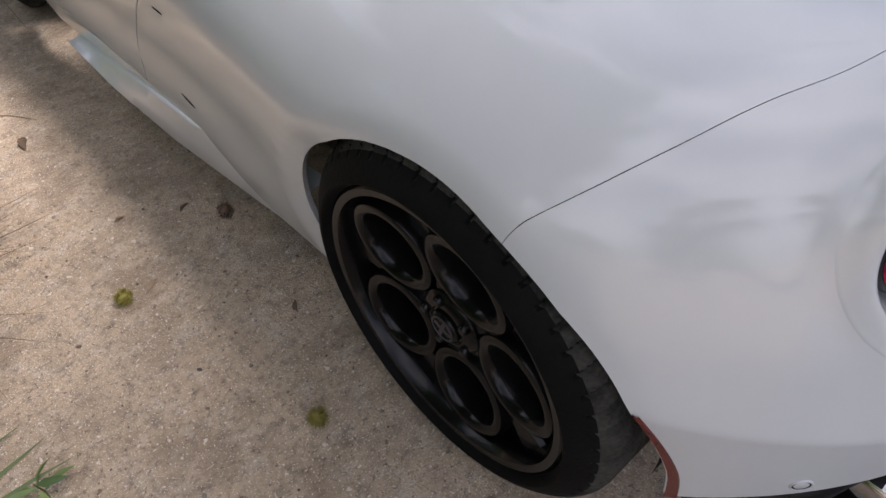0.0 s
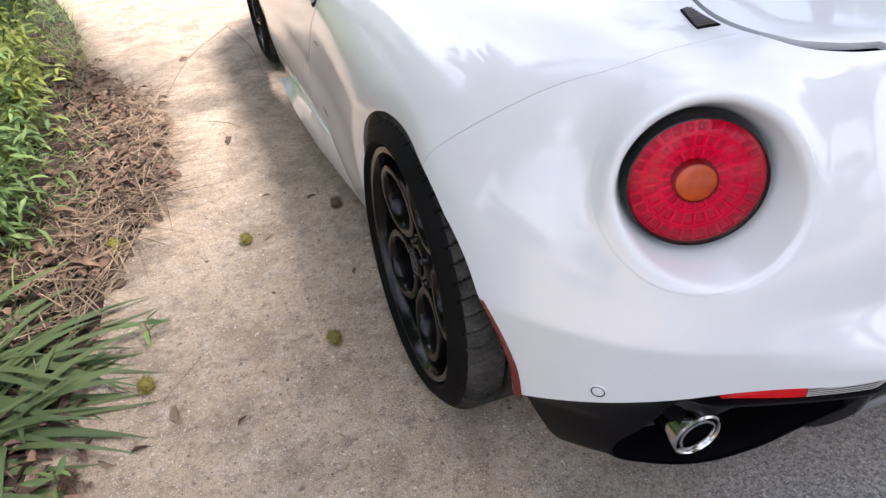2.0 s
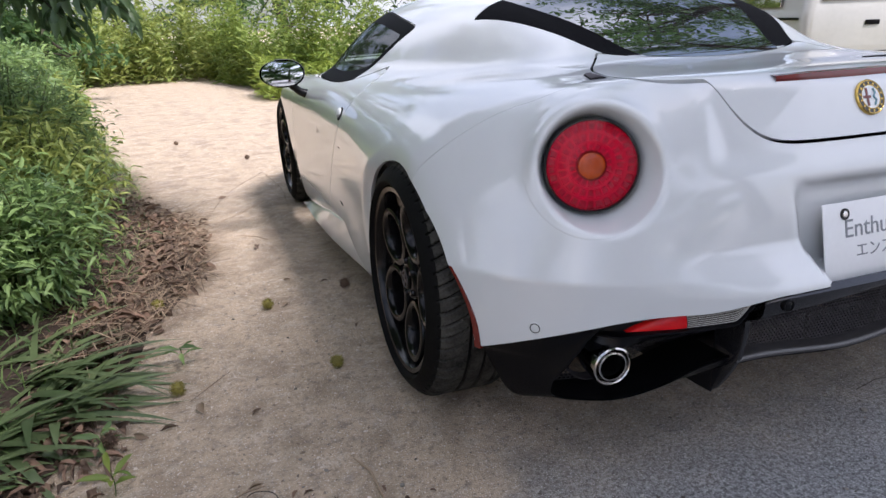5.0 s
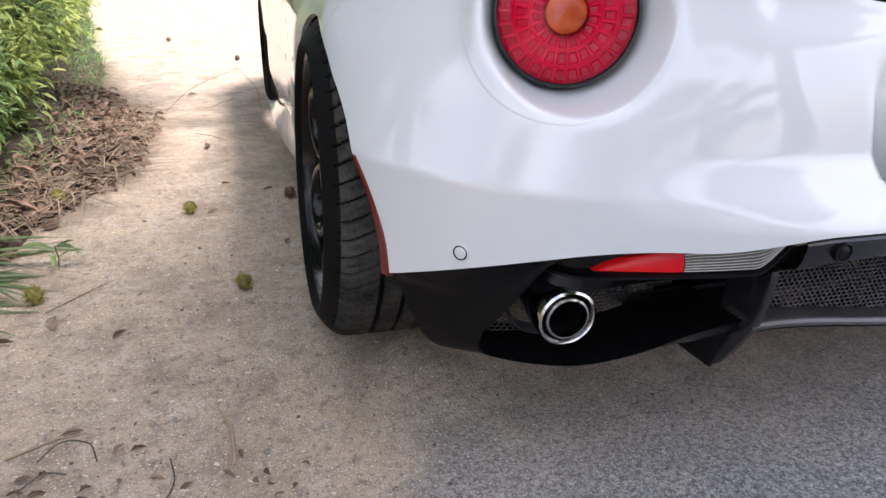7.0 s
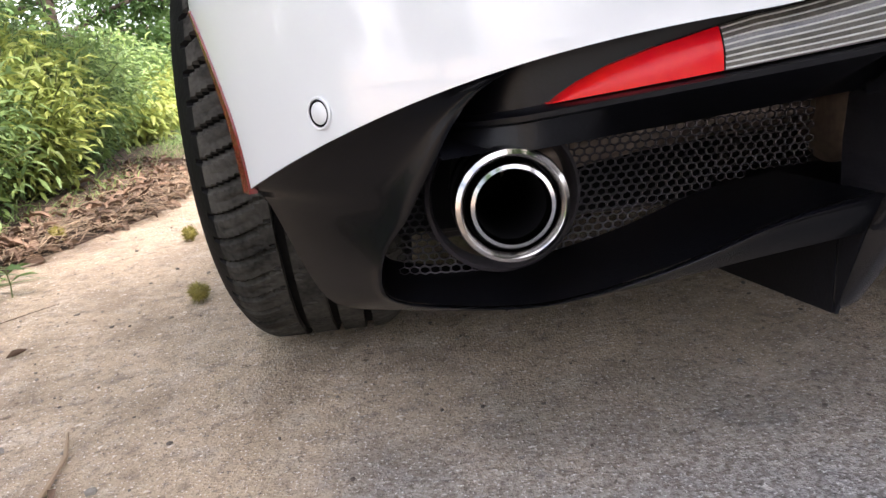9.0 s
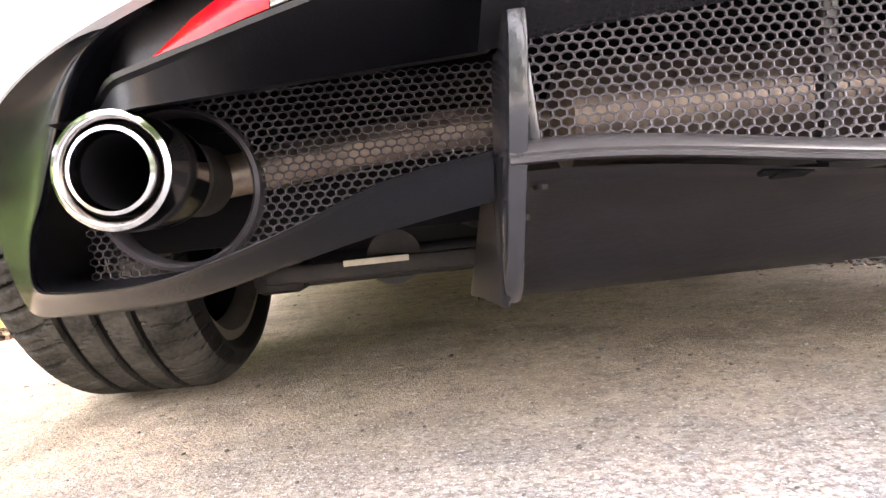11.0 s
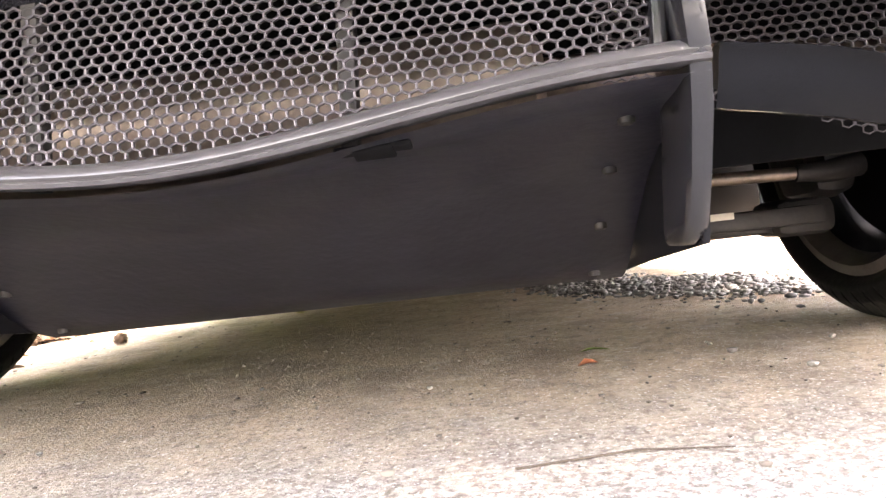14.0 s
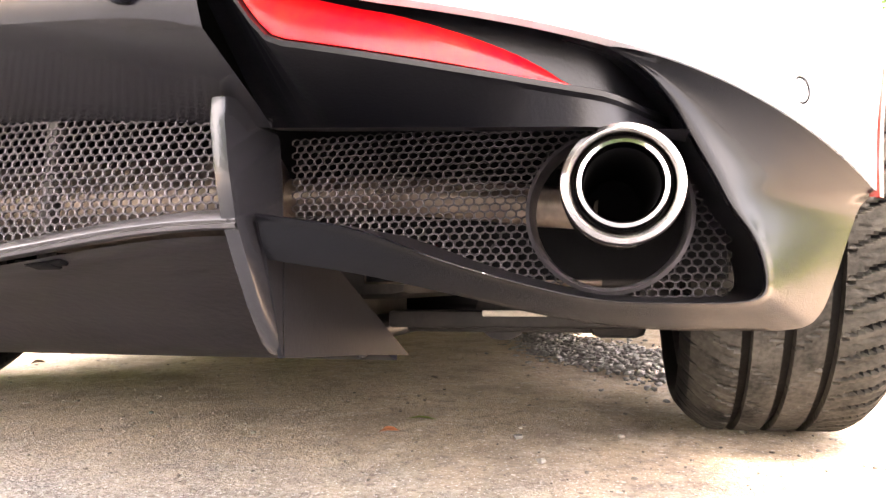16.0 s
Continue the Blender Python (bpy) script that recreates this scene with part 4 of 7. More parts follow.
# slots, wedges and screws on the ramp
for sx in (-0.141, 0.142):
    bm = bmesh.new()
    z = lip_z(sx) - 0.0135
    for w_, d_, dz in ((0.048, 0.010, 0.0), (0.026, 0.016, -0.002)):
        box(bm, (sx + (0.006 if sx < 0 else -0.004), -0.612 + d_ * 0.3, z - 0.004 + dz), (w_, d_, 0.004), 0.0015, Matrix.Rotation(radians(-14), 4, "X"))
    part("jacking_slot", bm, DARK, car, "dark slot in the panel")
for s in (-1, 1):
    for y in (-0.548, -0.456, -0.371, -0.287):
        t = (y + 0.622) / 0.367
        z = ramp_z(y) + (lip_z(0.302) - 0.264) * (1 - t) ** 1.5
        bm = bmesh.new()
        lathe(bm, [(0.0065, 0.003), (0.006, -0.003), (0.003, -0.0045), (0.0, -0.003)], 12, Matrix.Translation((s * 0.302, y, z)))
        part("screw", bm, IRON, car, "dull metal screw")
    # upright fin: blade with a rounded rear edge, and its side plate
    bm = bmesh.new()
    rows = []
    for z, yr, yf, xc, th in ((0.358, -0.618, -0.585, 0.326, 0.009), (0.354, -0.634, -0.565, 0.327, 0.0125), (0.335, -0.637, -0.555, 0.328, 0.013), (0.30, -0.636, -0.555, 0.331, 0.013), (0.262, -0.631, -0.56, 0.334, 0.013),
                              (0.23, -0.617, -0.55, 0.336, 0.013), (0.195, -0.598, -0.53, 0.337, 0.0128), (0.165, -0.578, -0.515, 0.338, 0.0125), (0.155, -0.566, -0.51, 0.338, 0.011), (0.151, -0.553, -0.51, 0.338, 0.008)):
        h, xc = th * 0.62, xc - 0.004
        rows.append([(s * (xc - h), yf, z), (s * (xc - h), yr + 0.008, z), (s * (xc - h * 0.75), yr + 0.001, z), (s * xc, yr, z), (s * (xc + h * 0.75), yr + 0.001, z), (s * (xc + h), yr + 0.008, z), (s * (xc + h), yf, z)])
    loft(bm, rows, closed=True)
    bm.faces.new([v for v in bm.verts][:7])
    bm.faces.new([v for v in bm.verts][-7:])
    part("fin", bm, FIN, car, "satin grey upright diffuser fin", angle=60)
    m = Matrix(((0, 0, s, s * 0.338), (1, 0, 0, 0), (0, 1, 0, 0), (0, 0, 0, 1)))
    bm = bmesh.new()
    prism(bm, [(-0.605, 0.262), (-0.567, 0.250), (-0.567, 0.151)], 0.004, m)
    part("fin_plate", bm, FIN_SIDE, car, smooth=False)
    bm = bmesh.new()
    prism(bm, [(-0.564, 0.244), (-0.545, 0.249), (-0.47, 0.236), (-0.222, 0.119), (-0.38, 0.135), (-0.564, 0.151)], 0.004, m)
    part("fin_plate", bm, FIN_SIDE, car, smooth=False)

# ---------------------------------------------------------------- exhausts
for s in (-1, 1):
    e = new("exhaust_pipe")
    e.parent = car
    e.matrix_local = Matrix.Translation((s * 0.617, -0.578, 0.283)) @ Matrix.Rotation(radians(90), 4, "X") @ Matrix.Rotation(radians(s * 3), 4, "Y")
    bm = bmesh.new()
    lathe(bm, [(0.0425, -0.085), (0.0455, -0.05), (0.0455, -0.010), (0.044, -0.002), (0.0405, 0.0005), (0.0375, -0.003), (0.0365, -0.014)], 72)
    part("outer_tip", bm, CHROME, e, "chrome outer tip ring")
    bm = bmesh.new()
    lathe(bm, [(0.0366, -0.012), (0.036, -0.030), (0.034, -0.030), (0.0335, -0.008)], 64)
    part("ring_gap", bm, SOOT, e)
    bm = bmesh.new()
    lathe(bm, [(0.0338, -0.020), (0.0338, -0.006), (0.0325, -0.001), (0.0295, 0.0), (0.0280, -0.004), (0.0276, -0.012)], 72)
    part("inner_tip", bm, CHROME, e, "chrome inner tip ring")
    bm = bmesh.new()
    lathe(bm, [(0.0277, -0.010), (0.027, -0.09), (0.025, -0.16), (0.0, -0.16)], 48)
    part("bore", bm, DARK, e, "sooty pipe bore")
    bm = bmesh.new()
    lathe(bm, [(0.043, -0.083), (0.040, -0.10), (0.035, -0.105), (0.035, -0.17)], 48)
    part("pipe_body", bm, IRON, e)
    # ring collar in the grille and the silencer behind it
    bm = bmesh.new()
    m = Matrix.Translation((s * 0.605, -0.474, 0.272)) @ Matrix.Rotation(radians(90), 4, "X")
    lathe(bm, [(0.0715, -0.02), (0.0715, 0.006), (0.068, 0.009), (0.0655, 0.006), (0.065, -0.02)], 64, m)
    part("exhaust_collar", bm, MESH, car, "dull grey collar ring round the exhaust")
    bm = bmesh.new()
    tube(bm, [(s * 0.600, -0.400, 0.284), (s * 0.585, -0.396, 0.285), (s * 0.54, -0.388, 0.290), (s * 0.45, -0.385, 0.302), (s * 0.36, -0.385, 0.31), (s * 0.28, -0.39, 0.31), (s * 0.2, -0.40, 0.31)], 0.021, 20)
    part("exhaust_link", bm, STEEL, car, "tarnished steel exhaust pipe")
bm = bmesh.new()
tube(bm, [(-0.26, -0.42, 0.305), (-0.25, -0.42, 0.305), (0.25, -0.42, 0.305), (0.26, -0.42, 0.305)], [0.03, 0.052, 0.052, 0.03], 28)
part("silencer", bm, STEEL, car, "tarnished steel silencer behind the grille")
for s in (-1, 1):
    bm = bmesh.new()
    box(bm, (s * 0.3165, -0.604, 0.315), (0.009, 0.012, 0.105), 0.003, Matrix.Rotation(radians(s * 3), 4, "Y"))
    part("grille_frame", bm, FIN, car, "satin upright edge of the grille frame")
for x in (-0.09, 0.125):
    bm = bmesh.new()
    box(bm, (x, -0.586, 0.31), (0.012, 0.012, 0.15), 0.002, Matrix.Rotation(radians(4), 4, "Y"))
    part("grille_post", bm, IRON, car)

# ---------------------------------------------------------------- suspension
for s in (-1, 1):
    bm = bmesh.new()
    tube(bm, [(s * 0.24, -0.115, 0.222), (s * 0.42, -0.115, 0.220), (s * 0.60, -0.112, 0.214)], 0.0085, 14)
    part("toe_rod", bm, STEEL, car, "bare steel rod")
    bm = bmesh.new()
    tube(bm, [(s * 0.59, -0.112, 0.214), (s * 0.63, -0.11, 0.213), (s * 0.675, -0.10, 0.218)], [0.011, 0.013, 0.016], 14)
    part("ball_joint", bm, IRON, car)
    bm = bmesh.new()
    box(bm, (s * 0.45, -0.09, 0.160), (0.36, 0.022, 0.026), 0.006)
    box(bm, (s * 0.46, -0.02, 0.148), (0.34, 0.10, 0.018), 0.006)
    box(bm, (s * 0.61, -0.04, 0.158), (0.08, 0.10, 0.05), 0.015)
    part("lower_arm", bm, IRON, car, "dark pressed lower arm")
    bm = bmesh.new()
    box(bm, (s * 0.465, -0.1025, 0.169), (0.095, 0.003, 0.009), 0.001)
    part("sticker", bm, LABEL, car, "pale sticker")
    bm = bmesh.new()
    box(bm, (s * 0.665, 0.0, 0.29), (0.07, 0.14, 0.22), 0.03)
    box(bm, (s * 0.655, -0.07, 0.235), (0.05, 0.07, 0.07), 0.015)
    part("hub_carrier", bm, IRON, car)
    bm = bmesh.new()
    lathe(bm, [(0.042, -0.003), (0.042, 0.003), (0.0, 0.004)], 40, Matrix.Translation((s * 0.44, -0.055, 0.168)) @ Matrix.Rotation(radians(90), 4, "X"))
    part("heat_shield", bm, IRON, car)
    bm = bmesh.new()
    tube(bm, [(s * 0.40, -0.02, 0.24), (s * 0.52, -0.03, 0.40), (s * 0.54, -0.03, 0.52)], [0.022, 0.022, 0.03], 14)
    part("damper", bm, IRON, car)
    bm = bmesh.new()
    tube(bm, [(s * 0.25, 0.02, 0.30), (s * 0.66, 0.0, 0.31)], 0.018, 14)
    part("drive_shaft", bm, IRON, car)

# ---------------------------------------------------------------- lamps, badge, plate, mirrors
for s in (-1, 1):
    lamp = new("tail_lamp")
    lamp.parent = car
    n = Vector((LAMP_N[0] * s, LAMP_N[1], LAMP_N[2]))
    lamp.matrix_local = Matrix.Translation((LAMP[0] * s, LAMP[1], LAMP[2])) @ n.to_track_quat("Z", "Y").to_matrix().to_4x4()
    bm = bmesh.new()
    lathe(bm, [(0.1015, -0.014), (0.1015, 0.004), (0.1000, 0.012), (0.0975, 0.021), (0.0955, 0.0245), (0.0940, 0.0250), (0.0930, 0.0235), (0.0925, -0.006), (0.0, -0.012)], 96)
    part("bezel", bm, BLACK_GLOSS, lamp, "deep black lamp bezel")
    # red dish: three stepped rings of small sunk cells
    V, F, nr, na = [], [], 37, 432
    index = []
    for i in range(nr):
        r = 0.026 + 0.0668 * i / (nr - 1)
        tier = min(2, int((r - 0.026) / 0.0223))
        u = (r - 0.026 - 0.0223 * tier) / 0.0223
        for j in range(na):
            a = 2 * math.pi * j / na
            v = (a * (18 + 6 * tier) / (2 * math.pi) + 0.5 * tier) % 1.0
            cell = float(sstep(0.16, 0.26, u)) * float(sstep(0.90, 0.80, u)) * float(sstep(0.10, 0.20, v)) * float(sstep(0.90, 0.80, v))
            V.append((r * math.cos(a), r * math.sin(a), 0.004 + 0.0045 * tier + 0.0030 * u - 0.0035 * cell))
            if i:
                F.append(((i - 1) * na + j, (i - 1) * na + (j + 1) % na, i * na + (j + 1) % na, i * na + j))
                index.append(1 if cell > 0.9 else 0)
    dish = raw("reflector", np.array(V), [list(q) for q in F], RED_LENS, lamp, "bright red dish with rings of dark cells", angle=30)
    dish.data.materials.append(RED_CELL)
    dish.data.polygons.foreach_set("material_index", np.array(index, np.int32))
    bm = bmesh.new()
    lathe(bm, [(0.031, -0.004), (0.031, 0.017), (0.0285, 0.0195), (0.0275, 0.018)], 64)
    part("lens_ring", bm, RED_DEEP, lamp)
    bm = bmesh.new()
    lathe(bm, [(0.0278, 0.010), (0.0275, 0.0185), (0.024, 0.021), (0.014, 0.023), (0.0, 0.0235)], 48)
    part("indicator_lens", bm, AMBER, lamp, "amber centre lens")
    bm = bmesh.new()
    lathe(bm, [(0.0932, 0.0240), (0.086, 0.0290), (0.070, 0.0340), (0.045, 0.0382), (0.020, 0.0398), (0.0, 0.0402)], 72)
    cover = part("lamp_cover", bm, COVER, lamp, "clear domed lamp cover")
    cover.visible_shadow = False
    # white funnel round the lamp, running out into the body's own hollow
    base = Matrix.Translation((LAMP[0] * s, LAMP[1], LAMP[2])) @ n.to_track_quat("Z", "Y").to_matrix().to_4x4()
    radii = np.array([0.1130, 0.1160, 0.1190, 0.1220, 0.1250, 0.1280, 0.1310, 0.1340, 0.1370, 0.1400, 0.1430, 0.1460])
    lift = np.array([0.0] * 9 + [0.0004, 0.0003, -0.0012])
    bm = bmesh.new()
    rows = []
    turns = np.linspace(0, 2 * math.pi, 201)[:-1]
    start = np.array([base @ Vector((r * math.cos(a), r * math.sin(a), -0.10)) for a in turns for r in radii])
    hit = cast(start, np.tile(np.array(n), (len(start), 1)), 0.3)
    heights = ((hit - start) @ np.array(n) - 0.10).reshape(len(turns), len(radii)) + lift
    for a, height in zip(turns, heights):
        prof = [(0.1010, -0.004), (0.1040, -0.004 + 0.3 * (height[0] + 0.004)), (0.1085, -0.004 + 0.65 * (height[0] + 0.004))] + list(zip(radii, height))
        rows.append([(r * math.cos(a), r * math.sin(a), z) for r, z in prof])
    loft(bm, rows + [rows[0]])
    bmesh.ops.remove_doubles(bm, verts=bm.verts, dist=1e-5)
    bmesh.ops.recalc_face_normals(bm, faces=bm.faces)
    part("lamp_surround", bm, PAINT, lamp, "smooth white funnel round the lamp", angle=60)
    # side marker along the rear edge of the arch
    bm = bmesh.new()
    rows = []
    for a in np.linspace(180 - 25, 180 + 5, 12):
        ra = float(np.interp(a, [130, 152, 175, 200], [0.328, 0.346, 0.372, 0.385])) + 0.002
        y, z = ra * math.cos(radians(a)), 0.32 + ra * math.sin(radians(a))
        p = cast(np.array([[0.3 * s, y, z]]), np.array([[float(s), 0, 0]]), 1.2)[0]
        w_ = 0.006 + 0.008 * (a - 155) / 30
        q = cast(np.array([[0.3 * s, y - w_, z]]), np.array([[float(s), 0, 0]]), 1.2)[0]
        o = Vector((0.002 * s, -0.001, 0))
        rows.append([Vector(p) - Vector((0.004 * s, 0, 0)), Vector(p) + o, Vector(q) + o, Vector(q) - Vector((0.006 * s, 0, 0))])
    loft(bm, rows)
    part("side_marker", bm, RED_REFL, car, "red side marker strip")
    # parking sensors
    for x, z in ((0.755, 0.363), (0.295, 0.414)):
        if x > 0.5:
            p = cast(np.array([[x * s * 0.4, 0.0, z]]), np.array([[x * s * 0.6, -0.49, 0.0]]) / math.hypot(x * 0.6, 0.49), 1.4)[0]
            nn = normals(np.array([p]))[0]
        else:
            p, nn = np.array((x * s, tail_y(x) - 0.006, z)), np.array((0, -1.0, 0))
        sensor = new("parking_sensor")
        sensor.parent = car
        sensor.matrix_local = Matrix.Translation(p) @ Vector(nn).to_track_quat("Z", "Y").to_matrix().to_4x4()
        bm = bmesh.new()
        lathe(bm, [(0.0142, -0.004), (0.0140, 0.0016), (0.0130, 0.0024), (0.0116, 0.0020), (0.0112, -0.002)], 32)
        part("sensor_ring", bm, PAINT if x > 0.5 else GREY_SATIN, sensor)
        bm = bmesh.new()
        lathe(bm, [(0.0114, 0.0004), (0.0112, 0.0012), (0.0094, 0.0012), (0.0092, 0.0002)], 32)
        part("sensor_gap", bm, DARK, sensor)
        bm = bmesh.new()
        lathe(bm, [(0.0095, -0.004), (0.0095, 0.0008), (0.0085, 0.0014), (0.0, 0.0016)], 32)
        part("sensor_face", bm, PAINT if x > 0.5 else GREY_SATIN, sensor)
    # small slatted vent beside the lid
    vent = new("deck_vent")
    vent.parent = car
    p = cast(np.array([[0.505 * s, -0.285, 0.5]]), np.array([[0, 0, 1.0]]), 0.8)[0]
    nn = Vector(normals(np.array([p]))[0])
    fwd = (Vector((-0.25 * s, 1, 0)) - nn * nn.dot(Vector((-0.25 * s, 1, 0)))).normalized()
    vent.matrix_local = Matrix.Translation(p) @ Matrix((fwd.cross(nn), fwd, nn)).transposed().to_4x4() @ Matrix.Diagonal((0.82 * s, 0.80, 1, 1))
    bm = bmesh.new()
    prism(bm, [(-0.022, -0.05), (0.020, -0.05), (0.012, 0.045), (-0.004, 0.05)], 0.004, Matrix.Translation((0, 0, -0.001)))
    part("vent_back", bm, DARK, vent, smooth=False)
    for i in range(9):
        bm = bmesh.new()
        box(bm, (0.002, -0.043 + i * 0.010, 0.0035), (0.034 - i * 0.002, 0.003, 0.004), 0, Matrix.Rotation(radians(25), 4, "X"))
        part("vent_slat", bm, MESH, vent, smooth=False)
    # mirror
    mir = new("wing_mirror")
    mir.parent = car
    mir.matrix_local = Matrix.Translation((s * 0.985, 1.49, 0.798)) @ Matrix.Rotation(radians(5 * s), 4, "Z")
    bm = bmesh.new()
    prof = []
    for y, sc in ((0.0, 0.97), (0.005, 1.0), (0.03, 0.97), (0.06, 0.82), (0.085, 0.55), (0.097, 0.2), (0.099, 0.02)):
        prof.append([(s * (0.100 * sc * math.copysign(abs(math.cos(a)) ** 0.8, math.cos(a))), y, sc * 0.062 * math.sin(a) * (1.0 if math.cos(a) < 0.3 else 0.92) - 0.004) for a in np.linspace(0, 2 * math.pi, 41)[:-1]])
    loft(bm, prof, closed=True)
    part("mirror_shell", bm, BLACK_GLOSS, mir, "gloss black mirror shell")
    bm = bmesh.new()
    rows = []
    for q in np.linspace(1.0, 0.02, 9):
        rows.append([(s * q * 0.091 * math.copysign(abs(math.cos(a)) ** 0.8, math.cos(a)), 0.001 - 0.0030 * (1 - q * q) + 0.085 * (q * 0.054 * math.sin(a)) - 0.004, q * 0.054 * math.sin(a) - 0.004) for a in np.linspace(0, 2 * math.pi, 41)[:-1]])
    loft(bm, rows, closed=True)
    bm.faces.new([v for v in bm.verts][-40:])
    part("mirror_glass", bm, mat("mirror_glass", (0.8, 0.82, 0.84), 0.02, metal=1.0, var=0.03, scale=3), mir, "silvered mirror glass")
    bm = bmesh.new()
    tube(bm, [(-0.02 * s, 0.05, -0.045), (-0.07 * s, 0.06, -0.09), (-0.125 * s, 0.07, -0.115)], [0.016, 0.018, 0.024], 12)
    part("mirror_arm", bm, BLACK_SATIN, mir, "black mirror arm")
    # door handle in the seam
    p = cast(np.array([[0.3 * s, 0.790, 0.684]]), np.array([[float(s), 0, 0]]), 1.2)[0]
    nn = Vector(normals(np.array([p]))[0])
    # flat near-black disc paints the shade of the handle's recess
    bm = bmesh.new()
    lathe(bm, [(0.0250, -0.004), (0.0245, 0.0015), (0.020, 0.0015), (0.0, 0.001)], 32, Matrix.Translation(p) @ nn.to_track_quat("Z", "Y").to_matrix().to_4x4())
    part("handle_shade_disc", bm, DARK, car, "dark disc painted as the shaded recess behind the door handle")
    bm = bmesh.new()
    lathe(bm, [(0.018, -0.002), (0.0175, 0.006), (0.012, 0.011), (0.0, 0.013)], 28, Matrix.Translation(Vector(p) + Vector((0, 0.008, 0.003))) @ nn.to_track_quat("Z", "Y").to_matrix().to_4x4() @ Matrix.Diagonal((1, 1, 1, 1)))
    part("door_handle", bm, PAINT, car, "white door handle")
    # two small dark marks on the flank
    for name, label, y0, z0, y1, z1, wd in (("flank_mark", "small dark mark low on the flank", 0.835, 0.352, 0.775, 0.345, 0.009), ("latch_mark", "small dark latch mark beside the door seam", 0.800, 0.566, 0.755, 0.566, 0.005)):
        line = np.array([[0.3 * s, y0 + (y1 - y0) * u, z0 + (z1 - z0) * u] for u in np.linspace(0, 1, 9)])
        hit = cast(line, np.tile(np.array([[float(s), 0, 0]]), (9, 1)), 1.2)
        nrm = normals(hit)
        across = np.cross(nrm, np.array((0, y1 - y0, z1 - z0)))
        across = across / np.linalg.norm(across, axis=1, keepdims=True)
        rows = []
        for k, (h, nn_, ac) in enumerate(zip(hit, nrm, across)):
            w_ = wd * 0.5 * (0.25 + 0.75 * math.sin(math.pi * k / 8))
            rows.append([h - ac * w_ - nn_ * 0.002, h - ac * w_ + nn_ * 0.0006, h + nn_ * 0.0010, h + ac * w_ + nn_ * 0.0006, h + ac * w_ - nn_ * 0.002])
        bm = bmesh.new()
        loft(bm, rows)
        part(name, bm, DARK, car, label)
    # white sill blade
    bm = bmesh.new()
    rows = []
    for y in np.linspace(0.385, 1.66, 44):
        lo = float(np.interp(y, [0.385, 0.55, 0.74, 0.98, 1.3, 1.66], [0.876, 0.880, 0.898, 0.920, 0.934, 0.930]))
        zt = float(curve(((0.385, 0.345), (0.55, 0.325), (0.81, 0.282), (1.07, 0.250), (1.44, 0.190), (1.66, 0.160)), y))
        zb = 0.152
        xt = min(lo - 0.004, 0.902)
        rows.append([(s * (xt - 0.04), y, zt + 0.004), (s * (xt - 0.004), y, zt), (s * (xt + 0.002), y, zt - 0.004), (s * (0.5 * (xt + lo) + 0.003), y, 0.5 * (zt + zb)), (s * lo, y, zb + 0.010), (s * (lo - 0.003), y, zb + 0.002), (s * (lo - 0.012), y, zb), (s * (lo - 0.07), y, zb + 0.004)])
    loft(bm, rows)
    part("sill", bm, PAINT, car, "white sill blade")

# high brake lamp, badge, plate
bm = bmesh.new()
rows = []
for x in np.linspace(-0.222, 0.222, 25):
    c = cast(np.array([[x, 0.0, 0.845]]), np.array([[0, -1.0, 0]]), 1.0)[0]
    y = c[1]
    h = 0.0085 * (1 - 0.25 * (abs(x) / 0.222) ** 4)
    rows.append([(x, y + 0.02, 0.846 + h), (x, y - 0.004, 0.845 + h), (x, y - 0.008, 0.845), (x, y - 0.006, 0.845 - h), (x, y + 0.01, 0.844 - h)])
loft(bm, rows)
part("brake_lamp", bm, RED_REFL, car, "thin red high brake lamp")
p = cast(np.array([[0.288, -0.375, 0.5]]), np.array([[0, 0, 1.0]]), 0.8)[0]
bm = bmesh.new()
slot = [(0.075 * math.cos(a), 0.020 * math.sin(a) * (1 if math.sin(a) > 0 else 0.6)) for a in np.linspace(0, 2 * math.pi, 33)[:-1]]
nn = Vector(normals(np.array([p]))[0])
prism(bm, slot, 0.0022, Matrix.Translation(Vector(p) - nn * 0.0012) @ nn.to_track_quat("Z", "Y").to_matrix().to_4x4() @ Matrix.Rotation(radians(-62), 4, "Z"), 0.0006)
part("lid_slot", bm, DARK, car, "black slot in the engine lid", smooth=False)
badge = new("badge")
badge.parent = car
p = cast(np.array([[0, 0.0, 0.795]]), np.array([[0, -1.0, 0]]), 1.0)[0]
badge.matrix_local = Matrix.Translation(p) @ Vector(normals(np.array([p]))[0]).to_track_quat("Z", "Y").to_matrix().to_4x4()
for name, prof, ma in (("badge_rim", [(0.039, -0.004), (0.039, 0.004), (0.037, 0.006), (0.035, 0.005)], GOLD), ("badge_ring", [(0.035, 0.003), (0.035, 0.0045), (0.026, 0.0045)], BLACK_GLOSS),
                       ("badge_band", [(0.027, 0.004), (0.0265, 0.0056), (0.0255, 0.0056), (0.025, 0.0045)], GOLD), ("badge_field", [(0.025, 0.003), (0.025, 0.0048), (0.0, 0.005)], PLATE)):
    bm = bmesh.new()
    lathe(bm, prof, 48)
    part(name, bm, ma, badge)
bm = bmesh.new()
box(bm, (-0.011, 0, 0.0056), (0.006, 0.040, 0.001))
box(bm, (-0.012, 0, 0.0056), (0.021, 0.006, 0.001))
part("badge_bar", bm, RED_REFL, badge, smooth=False)
bm = bmesh.new()
tube(bm, [(0.006, -0.018, 0.006), (0.012, -0.008, 0.006), (0.006, 0.0, 0.006), (0.012, 0.008, 0.006), (0.008, 0.018, 0.006)], 0.0022, 6)
part("badge_curl", bm, BLUE, badge)
